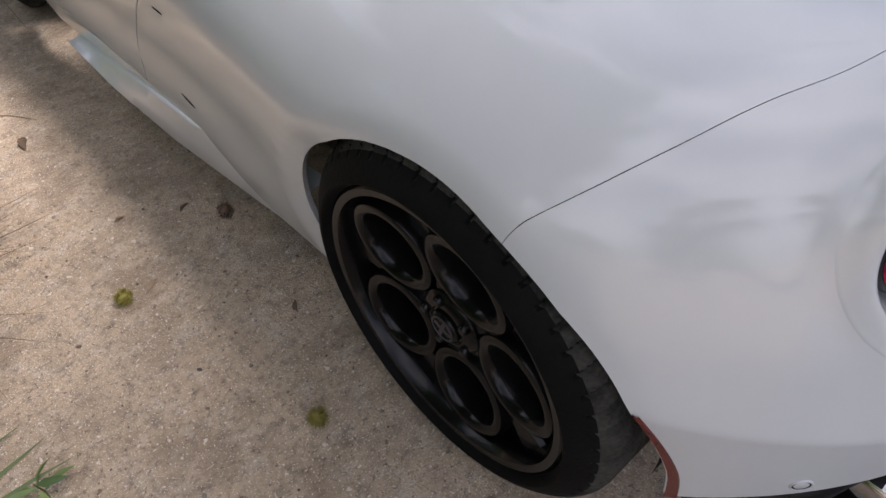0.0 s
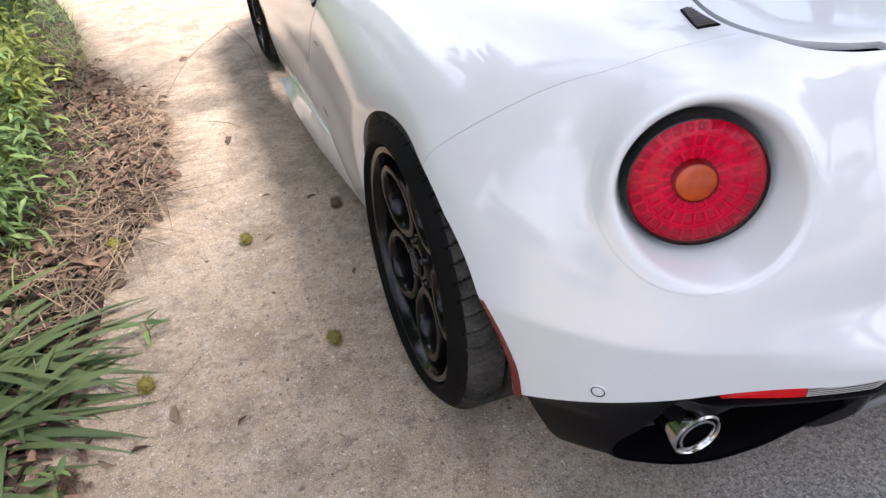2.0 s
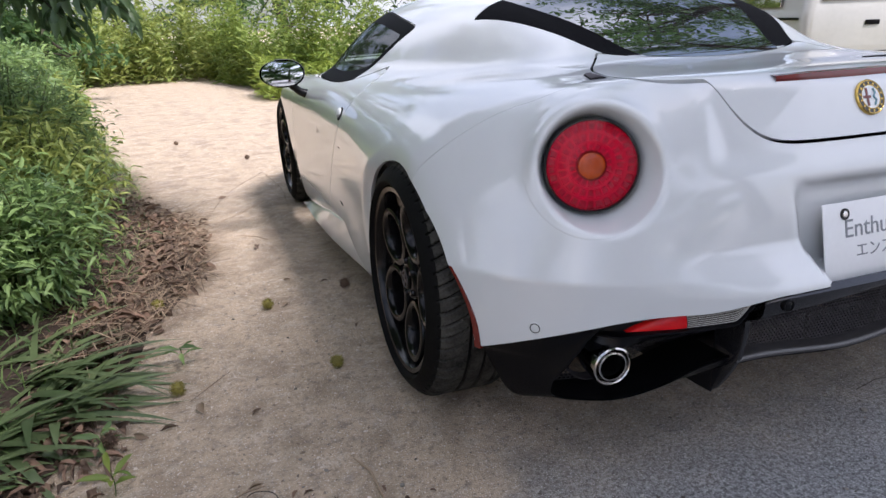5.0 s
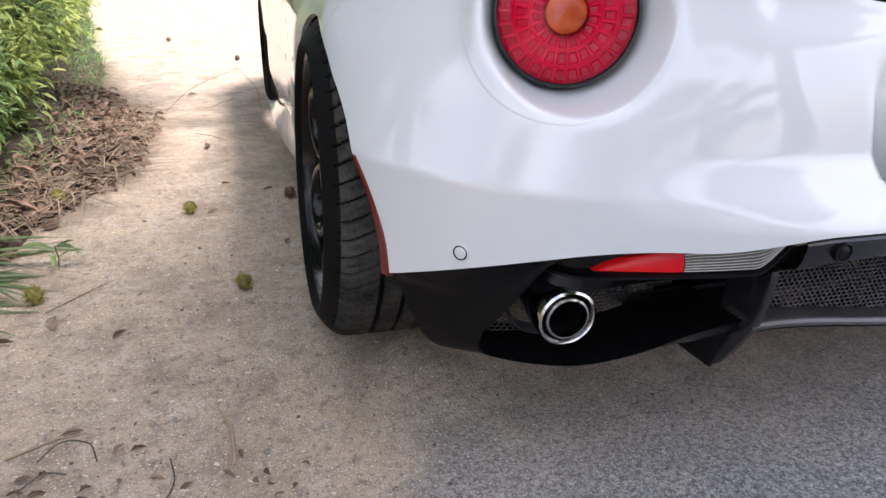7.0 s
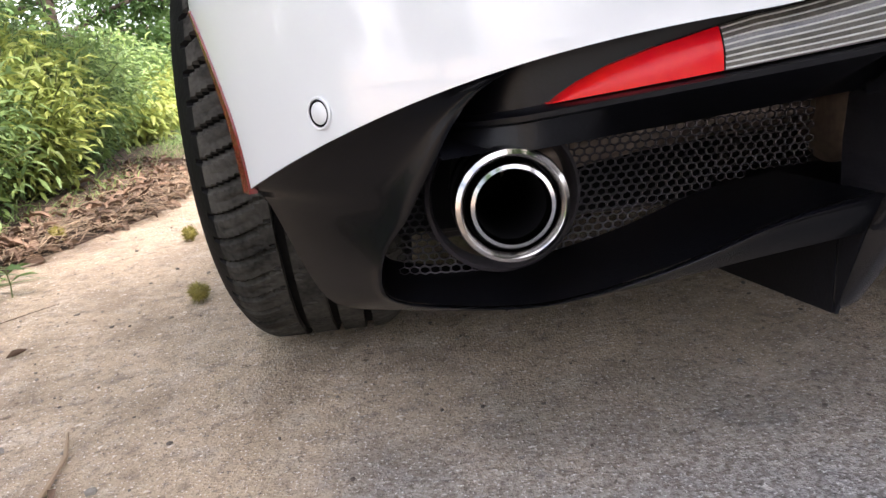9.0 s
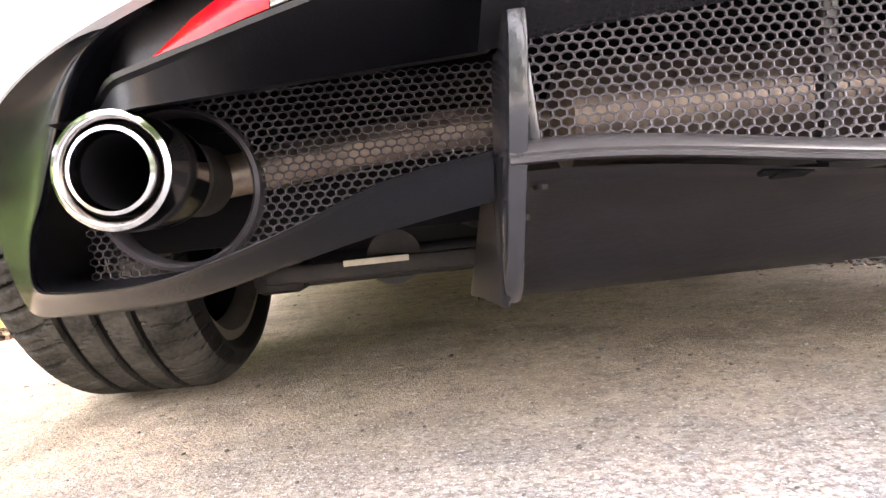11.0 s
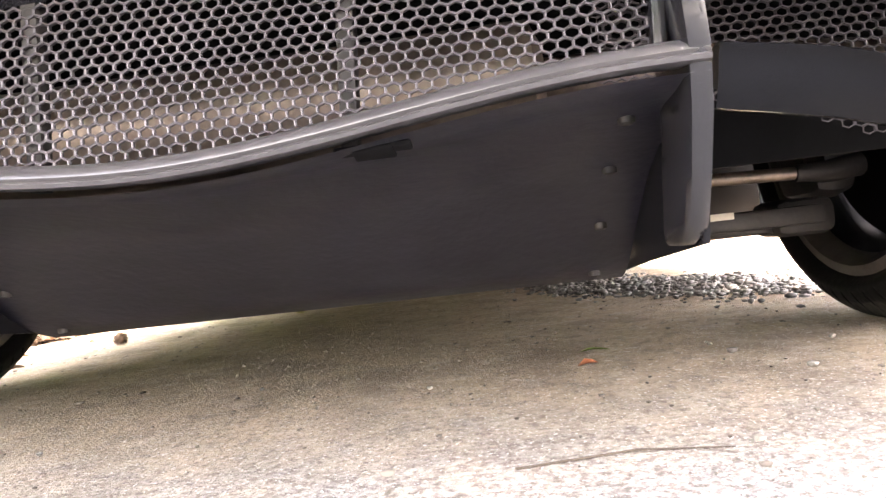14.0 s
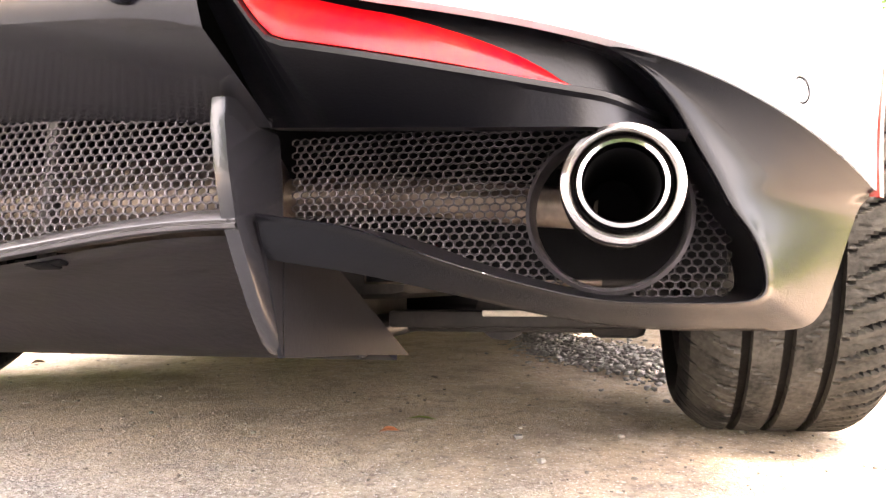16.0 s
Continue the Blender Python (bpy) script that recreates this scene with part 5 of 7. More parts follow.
for i in range(14):
    a = 2 * math.pi * (i + 0.5) / 14
    bm = bmesh.new()
    box(bm, (0.0305 * math.cos(a), 0.0305 * math.sin(a), 0.005), (0.005, 0.0035, 0.0015), 0, Matrix.Rotation(a, 4, "Z"))
    part("badge_mark", bm, GOLD, badge, smooth=False)

plate = new("plate")
plate.parent = car
plate.matrix_local = pose(0.0, -0.657, 0.510, 90 - 13, 0, 0)
bm = bmesh.new()
box(bm, (0, 0, 0), (0.330, 0.165, 0.003), 0.0012)
part("plate_sheet", bm, PLATE, plate, "white sheet-metal plate")
bm = bmesh.new()
box(bm, (0, 0.01, -0.016), (0.26, 0.09, 0.028), 0.004)
part("plate_mount", bm, BLACK_SATIN, plate)
for x in (-0.105, 0.105):
    bm = bmesh.new()
    lathe(bm, [(0.0125, 0.0016), (0.0125, 0.0032), (0.0100, 0.0034), (0.0070, 0.0022)], 28, Matrix.Translation((x, 0.057, 0)))
    ring = part("bolt_ring", bm, BLACK_SATIN, plate)
    bm = bmesh.new()
    lathe(bm, [(0.0068, 0.0015), (0.0068, 0.0042), (0.004, 0.0048), (0.0, 0.0044)], 16, Matrix.Translation((x, 0.057, 0)))
    part("bolt", bm, CHROME, ring)


def lettering(name, words, size, at, parent, material):
    cu = bpy.data.curves.new(name, "FONT")
    cu.body, cu.size, cu.extrude, cu.align_x = words, size, 0.0004, "CENTER"
    tmp = new(name + "_outline", cu)
    me = bpy.data.meshes.new_from_object(tmp.evaluated_get(bpy.context.evaluated_depsgraph_get()))
    bpy.data.objects.remove(tmp)
    me.materials.clear()
    me.materials.append(material)
    ob = new(name, me)
    ob.parent = parent
    ob.location = at
    return ob


lettering("lettering", "Enthusiast", 0.056, (0.005, 0.006, 0.0022), plate, INK)
lettering("lettering", "\u30a8\u30f3\u30b9\u30fc\u306e\u675c", 0.036, (0.03, -0.038, 0.0022), plate, INK)
bm = bmesh.new()
for i in range(5):
    box(bm, (0.115 + i * 0.010, 0.004, 0.0022), (0.007, 0.006, 0.0006))
part("small_print", bm, INK, plate, smooth=False)

# cabin and nose
bm = bmesh.new()
prism(bm, [(-0.36, 0.17), (0.36, 0.17), (0.30, 0.30), (0.06, 0.50), (-0.06, 0.50), (-0.30, 0.30)], 0.02, Matrix(((1, 0, 0, 0), (0, 0, 1, 3.08), (0, 1, 0, 0), (0, 0, 0, 1))))
part("front_grille", bm, BLACK_SATIN, car, "black front grille", smooth=False)
bm = bmesh.new()
box(bm, (0, 1.86, 0.72), (1.25, 0.42, 0.12), 0.04)
part("dashboard", bm, TRIM, car, "dark dashboard")
bm = bmesh.new()
ring = [(0.36 + 0.18 * math.cos(a), 1.52 + 0.06 * math.sin(a), 0.74 + 0.165 * math.sin(a)) for a in np.linspace(0, 2 * math.pi, 33)]
tube(bm, ring, 0.014, 10, False)
tube(bm, [(0.19, 1.52, 0.74), (0.36, 1.54, 0.73), (0.53, 1.52, 0.74)], 0.014, 8)
tube(bm, [(0.36, 1.54, 0.73), (0.36, 1.7, 0.68)], 0.03, 10)
part("steering_wheel", bm, TRIM, car, "black steering wheel")
for x in (-0.36, 0.36):
    bm = bmesh.new()
    box(bm, (x, 1.12, 0.42), (0.46, 0.5, 0.16), 0.05)
    box(bm, (x, 0.86, 0.66), (0.44, 0.14, 0.56), 0.06, Matrix.Rotation(radians(14), 4, "X"))
    part("seat", bm, TRIM, car, "black bucket seat")
bm = bmesh.new()
box(bm, (0, 0.66, 0.60), (1.2, 0.03, 0.6), 0.01)
part("bulkhead", bm, TRIM, car)

# ---------------------------------------------------------------- plants
def leaf_material(name, c1, c2, thin=0.35, rough=0.5):
    m = mat(name, c1, rough, color2=c2, scale=3, rnd=0.75)
    nt = m.node_tree
    b = nt.nodes["Principled BSDF"]
    src = b.inputs["Base Color"].links[0].from_socket
    tr = nt.nodes.new("ShaderNodeBsdfTranslucent")
    nt.links.new(src, tr.inputs["Color"])
    mx = nt.nodes.new("ShaderNodeMixShader")
    mx.inputs[0].default_value = thin
    nt.links.new(b.outputs[0], mx.inputs[1])
    nt.links.new(tr.outputs[0], mx.inputs[2])
    nt.links.new(mx.outputs[0], nt.nodes["Material Output"].inputs[0])
    return m


# pale-to-dark spread paints in leaf highlights and the shade between leaves
LEAF = leaf_material("hedge_leaf", (0.34, 0.48, 0.16), (0.055, 0.112, 0.048), 0.45)
LEAF_EDGE = leaf_material("verge_leaf", (0.38, 0.42, 0.11), (0.16, 0.23, 0.06), 0.45)
LEAF_BIG = leaf_material("tree_leaf", (0.13, 0.23, 0.07), (0.05, 0.11, 0.035), 0.4)
LEAF_BOUGH = leaf_material("bough_leaf", (0.16, 0.24, 0.10), (0.06, 0.115, 0.05), 0.4, 0.35)
LEAF_STRAP = leaf_material("strap_leaf", (0.17, 0.22, 0.095), (0.075, 0.112, 0.05), 0.25, 0.35)
LEAF_YELLOW = leaf_material("weed_leaf", (0.30, 0.36, 0.07), (0.12, 0.20, 0.045), 0.45)
GRASS = leaf_material("grass_blade", (0.38, 0.44, 0.08), (0.20, 0.30, 0.055), 0.4)
# near-black second colours imitate shaded gaps within the litter
DRY = leaf_material("dry_leaf", (0.29, 0.185, 0.125), (0.016, 0.010, 0.007), 0.1, 0.8)
STRAW = leaf_material("straw", (0.47, 0.345, 0.23), (0.030, 0.019, 0.013), 0.1, 0.8)
BARK = mat("bark", (0.09, 0.07, 0.055), 0.9, color2=(0.035, 0.028, 0.022), scale=9, bump=0.6, bump_scale=25)
STEM = mat("green_stem", (0.12, 0.15, 0.05), 0.7, var=0.4, scale=10)
SOIL = mat("soil", (0.06, 0.038, 0.027), 0.95, color2=(0.025, 0.016, 0.011), scale=12, bump=0.8, bump_scale=50)
BURR = mat("burr_spines", (0.30, 0.27, 0.055), 0.7, color2=(0.12, 0.095, 0.025), scale=80, rnd=0.5)
GRIT = mat("grit", (0.30, 0.26, 0.22), 0.85, color2=(0.07, 0.06, 0.05), scale=40, rnd=0.9)
GRAVEL = mat("gravel", (0.36, 0.345, 0.33), 0.85, color2=(0.13, 0.125, 0.12), scale=40, rnd=0.8)
rng = np.random.default_rng(7)


def unit(v):
    return v / np.maximum(np.linalg.norm(v, axis=-1, keepdims=True), 1e-9)


def mesh_fast(name, V, F, material, parent=None, label="", smooth=False):
    """A mesh from arrays; F holds triangles."""
    me = bpy.data.meshes.new(name)
    n, f = len(V), len(F)
    me.vertices.add(n)
    me.vertices.foreach_set("co", np.asarray(V, np.float32).ravel())
    me.loops.add(f * 3)
    me.loops.foreach_set("vertex_index", np.asarray(F, np.int32).ravel())
    me.polygons.add(f)
    me.polygons.foreach_set("loop_start", np.arange(0, f * 3, 3, dtype=np.int32))
    me.polygons.foreach_set("loop_total", np.full(f, 3, np.int32))
    if smooth:
        me.polygons.foreach_set("use_smooth", np.ones(f, bool))
    me.update(calc_edges=True)
    me.materials.append(material)
    ob = new(name, me)
    if parent:
        ob.parent = parent
    return tagged(ob, label)


def leaves(name, P, D, L, W, material, parent=None, label="", fold=0.25, droop=0.25):
    """Pointed folded leaves at places P, along directions D."""
    P, D = np.asarray(P, float), unit(np.asarray(D, float))
    n = len(P)
    L, W = np.broadcast_to(L, n)[:, None], np.broadcast_to(W, n)[:, None]
    up = unit(np.array((0, 0, 1.0)) + rng.normal(0, 0.45, (n, 3)))
    S = unit(np.cross(D, up))
    U = np.cross(S, D)
    mid = P + D * L * 0.45
    tip = P + D * L * (1 - droop * 0.3) - U * L * droop
    left = P + D * L * 0.40 - S * W / 2 + U * W * fold
    right = P + D * L * 0.40 + S * W / 2 + U * W * fold
    l2 = P + D * L * 0.72 - S * W * 0.36 + U * (W * fold * 0.6 - L * droop * 0.35)
    r2 = P + D * L * 0.72 + S * W * 0.36 + U * (W * fold * 0.6 - L * droop * 0.35)
    V = np.stack([P, left, mid, right, l2, tip, r2], 1).reshape(-1, 3)
    T = np.array(((0, 2, 1), (0, 3, 2), (1, 2, 4), (2, 3, 6), (2, 5, 4), (2, 6, 5)))
    F = (np.arange(n)[:, None, None] * 7 + T[None]).reshape(-1, 3)
    return mesh_fast(name, V, F, material, parent, label)


def blades(name, P, D, L, W, material, parent=None, label="", bend=0.5, segs=5):
    """Long arching blades from the ground."""
    P, D = np.asarray(P, float), unit(np.asarray(D, float))
    n = len(P)
    L, W = np.broadcast_to(L, n)[:, None], np.broadcast_to(W, n)[:, None]
    bend = np.broadcast_to(bend, n)[:, None]
    S = unit(np.cross(D, np.array((0, 0, 1.0)) + rng.normal(0, 0.15, (n, 3))))
    pts = []
    for k in range(segs + 1):
        t = k / segs
        c = P + D * L * t - np.array((0, 0, 1.0)) * L * bend * t**2
        c = c + np.array((D * (1, 1, 0))) * L * bend * 0.4 * t**2
        w = W * (1 - t**2.2) * (0.55 + 0.45 * min(1, t * 3)) / 2
        pts += [c - S * w + np.array((0, 0, 0.15)) * w, c, c + S * w + np.array((0, 0, 0.15)) * w]
    V = np.stack(pts, 1).reshape(-1, 3)
    V[:, 2] = np.maximum(V[:, 2], np.repeat(P[:, 2], 3 * (segs + 1)) + 0.004)
    T = []
    for k in range(segs):
        a, b = 3 * k, 3 * k + 3
        for c in (0, 1):
            T += [(a + c, a + c + 1, b + c + 1), (a + c, b + c + 1, b + c)]
    m = 3 * (segs + 1)
    F = (np.arange(n)[:, None, None] * m + np.array(T)[None]).reshape(-1, 3)
    return mesh_fast(name, V, F, material, parent, label, smooth=True)


def bush(at, size, count, label, leaf=(0.075, 0.024), material=None, seed=1):
    """A shrub of arching stems with leaves along them, uneven in outline."""
    g = np.random.default_rng(seed)
    ob = thing("bush", label, "bush", group="hedge along the drive", at=at)
    bm = bmesh.new()
    P, D = [], []
    ns = max(10, count // 70)
    for i in range(ns):
        a = g.uniform(0, 2 * math.pi)
        r = math.sqrt(g.uniform(0, 1)) * 0.62
        base = np.array((math.cos(a) * r * size[0] * 0.6, math.sin(a) * r * size[1] * 0.6, 0.0))
        out = np.array((math.cos(a) * size[0], math.sin(a) * size[1], 0)) * r * g.uniform(0.6, 1.2)
        h = size[2] * g.uniform(0.55, 1.08) * (1.05 - 0.55 * r)
        ts = np.linspace(0, 1, 7)
        pts = [base + out * t**1.6 + np.array((0, 0, h * (t - 0.18 * t**3))) + g.normal(0, 0.012, 3) * t for t in ts]
        tube(bm, pts, [0.006 * (1 - 0.8 * t) + 0.001 for t in ts], 5, False)
        m = count // ns
        u = g.uniform(0.08, 1, m) ** 0.8
        k = np.minimum((u * 6).astype(int), 5)
        f = (u * 6 - k)[:, None]
        A = np.array(pts)
        q = A[k] * (1 - f) + A[k + 1] * f
        spread = g.normal(0, 1, (m, 3)) * np.array((0.06, 0.06, 0.045))
        P.append(q + spread)
        D.append(unit(g.normal(0, 1, (m, 3)) * np.array((1, 1, 0.45)) + spread * 9 + np.array((0, 0, -0.12))))
    part("stem_frame", bm, STEM, ob)
    P, D = np.concatenate(P), np.concatenate(D)
    P[:, 2] = np.maximum(P[:, 2], 0.02)
    L = g.uniform(0.6, 1.25, len(P)) * leaf[0]
    leaves("foliage", P, D, L, L * leaf[1] / leaf[0], material or LEAF, ob, "dense green leaves")
    return ob


HEDGE = ((-2.16, 1.05, 0.40, 0.45, 0.72), (-2.14, 1.75, 0.40, 0.50, 0.85), (-2.32, 2.5, 0.46, 0.55, 0.95), (-2.52, 3.3, 0.50, 0.6, 1.05), (-2.85, 1.6, 0.6, 0.8, 1.4), (-2.78, 4.3, 0.55, 0.7, 1.1), (-2.7, 0.5, 0.55, 0.6, 1.1),
         (-3.05, 5.4, 0.55, 0.8, 1.2), (-3.4, 2.8, 0.7, 0.9, 1.7), (-3.6, 4.6, 0.7, 1.0, 1.7), (-3.35, 6.8, 0.6, 0.9, 1.3), (-3.65, 8.4, 0.6, 1.0, 1.4), (-2.5, -0.35, 0.45, 0.5, 0.8), (-2.45, 4.0, 0.32, 0.5, 0.55), (-2.6, 4.9, 0.33, 0.5, 0.6), (-2.75, 5.8, 0.36, 0.5, 0.65), (-2.92, 6.7, 0.36, 0.6, 0.7), (-3.08, 7.7, 0.38, 0.6, 0.75), (-3.35, 9.0, 0.45, 0.7, 0.9), (-3.7, 10.3, 0.55, 0.8, 1.1), (-4.3, 11.6, 0.8, 0.8, 1.2))
for i, (x, y, sx, sy, h) in enumerate(HEDGE):
    near = y < 3.5
    bush((x, y, 0), (sx, sy, h), 8600 if near else 3000, "leafy green roadside bush at the edge of the drive", (0.066 if near else 0.10, 0.0145 if near else 0.03), LEAF_EDGE if h < 0.9 and y > 1.3 else LEAF, seed=20 + i)

# strap-leaved clumps at the edge of the drive
for i, (x, y, n, ln) in enumerate(((-1.86, 0.42, 46, 0.40), (-1.80, 0.24, 34, 0.36), (-1.93, 0.10, 30, 0.34), (-2.02, 0.55, 30, 0.42), (-2.05, -0.15, 26, 0.33), (-1.98, -0.50, 16, 0.36), (-1.80, -0.70, 9, 0.26))):
    g = np.random.default_rng(60 + i)
    ob = thing("strap_plant", "clump of long dark green strap leaves", "plant", group="strap-leaved clumps", at=(x - 0.09, y, 0))
    a = g.normal(0.05, 0.42, n) + g.choice((0, 0, 0, 0.9, -0.9), n)
    D = np.stack([np.cos(a), np.sin(a), g.uniform(0.18, 0.75, n)], -1)
    P = np.stack([g.normal(0, 0.05, n), g.normal(0, 0.045, n), np.zeros(n)], -1)
    ll, ww, bb = g.uniform(0.6, 1.0, n) * ln * 1.05, g.uniform(0.022, 0.038, n), g.uniform(0.25, 0.55, n)
    for k in range(n):
        blades("leaf", P[k:k + 1], D[k:k + 1], ll[k], ww[k], LEAF_STRAP, ob, bend=bb[k], segs=6)

# seedlings
for i, (x, y, k) in enumerate(((-1.52, 0.40, 6), (-1.66, -0.20, 7), (-1.70, -0.02, 6), (-1.62, -0.42, 6), (-1.80, -0.30, 8), (-1.58, -0.62, 7))):
    g = np.random.default_rng(80 + i)
    ob = thing("seedling", "small green seedling with pointed leaves", "plant", group="seedlings", at=(x, y, 0))
    bm = bmesh.new()
    tube(bm, [(0, 0, 0), (0.004, 0, 0.03), (0.0, 0.003, 0.062)], 0.0016, 5)
    part("stem", bm, STEM, ob)
    a = np.arange(k) * 2.4
    D = np.stack([np.cos(a), np.sin(a), g.uniform(0.1, 0.7, k)], -1)
    P = np.stack([np.zeros(k), np.zeros(k), np.linspace(0.03, 0.062, k)], -1)
    leaves("leaf_whorl", P, D, g.uniform(0.05, 0.085, k), 0.016, LEAF_YELLOW if i % 2 else LEAF, ob)

def edge_at(y):
    """Where the drive ends and the verge begins."""
    return np.interp(y, [-1.2, -0.3, 0.2, 0.6, 0.85, 1.15, 1.6, 2.0, 2.3, 2.6, 3.0, 3.6, 4.5, 8.0, 12.0], [-3.20, -1.80, -1.70, -1.62, -1.53, -1.41, -1.39, -1.40, -1.53, -1.68, -1.76, -1.84, -2.04, -2.70, -3.30])


# low grass and creepers at the foot of the hedge
n = 5200
y = rng.uniform(-0.6, 12, n)
edge = edge_at(y) - np.interp(y, [-0.6, 0.6, 1.2, 2.0, 2.8, 12], [0.15, 0.22, 0.34, 0.30, 0.05, 0.0])
x = edge - np.abs(rng.normal(0, 0.22, n))
D = np.stack([rng.normal(0.35, 0.5, n), rng.normal(0, 0.5, n), np.ones(n) * 0.9], -1)
blades("verge_grass", np.stack([x, y, np.zeros(n)], -1), D, rng.uniform(0.06, 0.20, n), 0.006, LEAF, bend=0.5, segs=3)
tagged(bpy.data.objects["verge_grass"], "low green grass along the verge", "grass", kind="stuff")

# soil strip and fallen leaves beside the drive
bm = bmesh.new()
rows = []
for y in np.linspace(-1.2, 13.0, 120):
    e = float(edge_at(y)) - 0.05
    e += 0.08 * noise.noise(Vector((0, y * 3.1, 0))) + 0.03 * noise.noise(Vector((5, y * 11, 0)))
    rows.append([(e, y, 0.001), (e - 0.05, y, 0.008), (e - 0.3, y, 0.03), (e - 1.0, y, 0.06), (-6.5, y, 0.05)])
loft(bm, rows)
soil = part("verge_soil", bm, SOIL)
tagged(soil, "dark bare soil along the verge", "soil", kind="structure")


n = 2300
y = 0.45 + 2.5 * rng.beta(1.5, 1.7, n)
x = edge_at(y) - 0.05 - np.abs(rng.normal(0.0, 0.20, n)) + rng.normal(0, 0.02, n)
z = 0.006 + rng.uniform(0, 0.045, n) * np.clip((edge_at(y) - x) / 0.15, 0.1, 1)
clump = np.array([noise.noise(Vector((p * 7, q * 7, 3.0))) for p, q in zip(x, y)]) > -0.12
x, y, z = x[clump], y[clump], z[clump]
n = len(x)
a = rng.uniform(0, 2 * math.pi, n)
leaves("leaf_litter", np.stack([x, y, z], -1), np.stack([np.cos(a), np.sin(a), rng.normal(0.12, 0.28, n)], -1), rng.uniform(0.020, 0.085, n), rng.uniform(0.009, 0.030, n), DRY, fold=0.5, droop=0.4)
tagged(bpy.data.objects["leaf_litter"], "brown fallen leaves heaped beside the drive", "leaf litter", kind="stuff")
n = 2300
y = 0.5 + 3.2 * rng.beta(1.4, 1.9, n)
x = edge_at(y) - 0.02 - np.abs(rng.normal(0.0, 0.20, n)) + 0.05 * np.array([noise.noise(Vector((1.0, q * 9, 0))) for q in y])
a = rng.uniform(0, 2 * math.pi, n)
blades("dry_straw", np.stack([x, y, rng.uniform(0.012, 0.055, n)], -1), np.stack([np.cos(a), np.sin(a), rng.uniform(-0.1, 0.3, n)], -1), rng.uniform(0.06, 0.26, n), 0.0040, STRAW, bend=0.2, segs=3)
tagged(bpy.data.objects["dry_straw"], "dry straw and twigs among fallen leaves", "straw", kind="stuff")

n = 420
y = rng.uniform(-0.75, 0.5, n)
x = -1.70 - np.abs(rng.normal(0.0, 0.16, n)) + rng.normal(0, 0.03, n)
a = rng.uniform(0, 2 * math.pi, n)
leaves("verge_litter", np.stack([x, y, np.full(n, 0.018)], -1), np.stack([np.cos(a), np.sin(a), rng.normal(0.12, 0.2, n)], -1), rng.uniform(0.02, 0.07, n), rng.uniform(0.008, 0.024, n), DRY, fold=0.5, droop=0.4)
tagged(bpy.data.objects["verge_litter"], "brown fallen leaves under the strap-leaved clumps", "leaf litter", kind="stuff")

# single leaves on the drive
LOOSE = ((-1.191, 1.505, 0.075, 80, 0), (-1.156, 0.736, 0.045, 40, 1), (-1.47, 0.10, 0.07, 100, 1), (-1.55, 0.03, 0.05, 10, 0), (-1.36, -0.30, 0.042, 15, 1), (-1.28, -0.36, 0.032, 60, 0), (-1.41, -0.40, 0.028, 200, 0), (-0.98, 0.92, 0.04, 30, 0),
         (-0.95, 0.45, 0.04, 70, 0), (-1.30, 2.6, 0.06, 20, 0), (-0.75, 3.2, 0.08, 10, 0), (-1.62, 0.02, 0.05, 150, 1), (-1.12, 1.0, 0.035, 0, 0), (0.297, -0.171, 0.032, 20, 2), (0.316, -0.076, 0.05, 5, 3), (-1.33, 0.02, 0.035, 45, 0))
for i, (x, y, ln, a, kind) in enumerate(LOOSE):
    g = np.random.default_rng(200 + i)
    d = (math.cos(radians(a)), math.sin(radians(a)), 0.12)
    ma = (DRY, STRAW, mat("red_leaf", (0.30, 0.10, 0.045), 0.6, var=0.3, scale=60), LEAF_YELLOW)[kind]
    ob = leaves("fallen_leaf", [(x - d[0] * ln / 2, y - d[1] * ln / 2, 0.006)], [d], ln, ln * (0.12 if kind == 3 else 0.34), ma, fold=0.45, droop=0.12)
    tagged(ob, ("curled brown fallen leaf on the drive", "pale tan fallen leaf on the drive", "small red fallen leaf on the asphalt", "thin yellow leaf on the asphalt")[kind], "leaf", group="fallen leaves")

# dry stalks lying on the drive
for i, (x0, y0, x1, y1, r) in enumerate(((-1.50, 0.16, -1.38, 0.30, 0.0010), (-1.10, -0.44, -1.13, -0.28, 0.003), (0.20, -0.52, 0.36, -0.51, 0.0011), (-1.25, 1.75, -1.12, 1.60, 0.0015), (-1.45, -0.34, -1.34, -0.30, 0.002))):
    bm = bmesh.new()
    mx, my = (x0 + x1) / 2 + 0.01, (y0 + y1) / 2 + 0.012
    tube(bm, [(x0, y0, r), (mx, my, r * 2.2), (x1, y1, r)], [r, r * 0.9, r * 0.5], 6)
    ob = part("dry_stalk", bm, BARK if i == 2 else STRAW)
    tagged(ob, "thin dry stalk lying on the drive", "stalk", group="dry stalks")


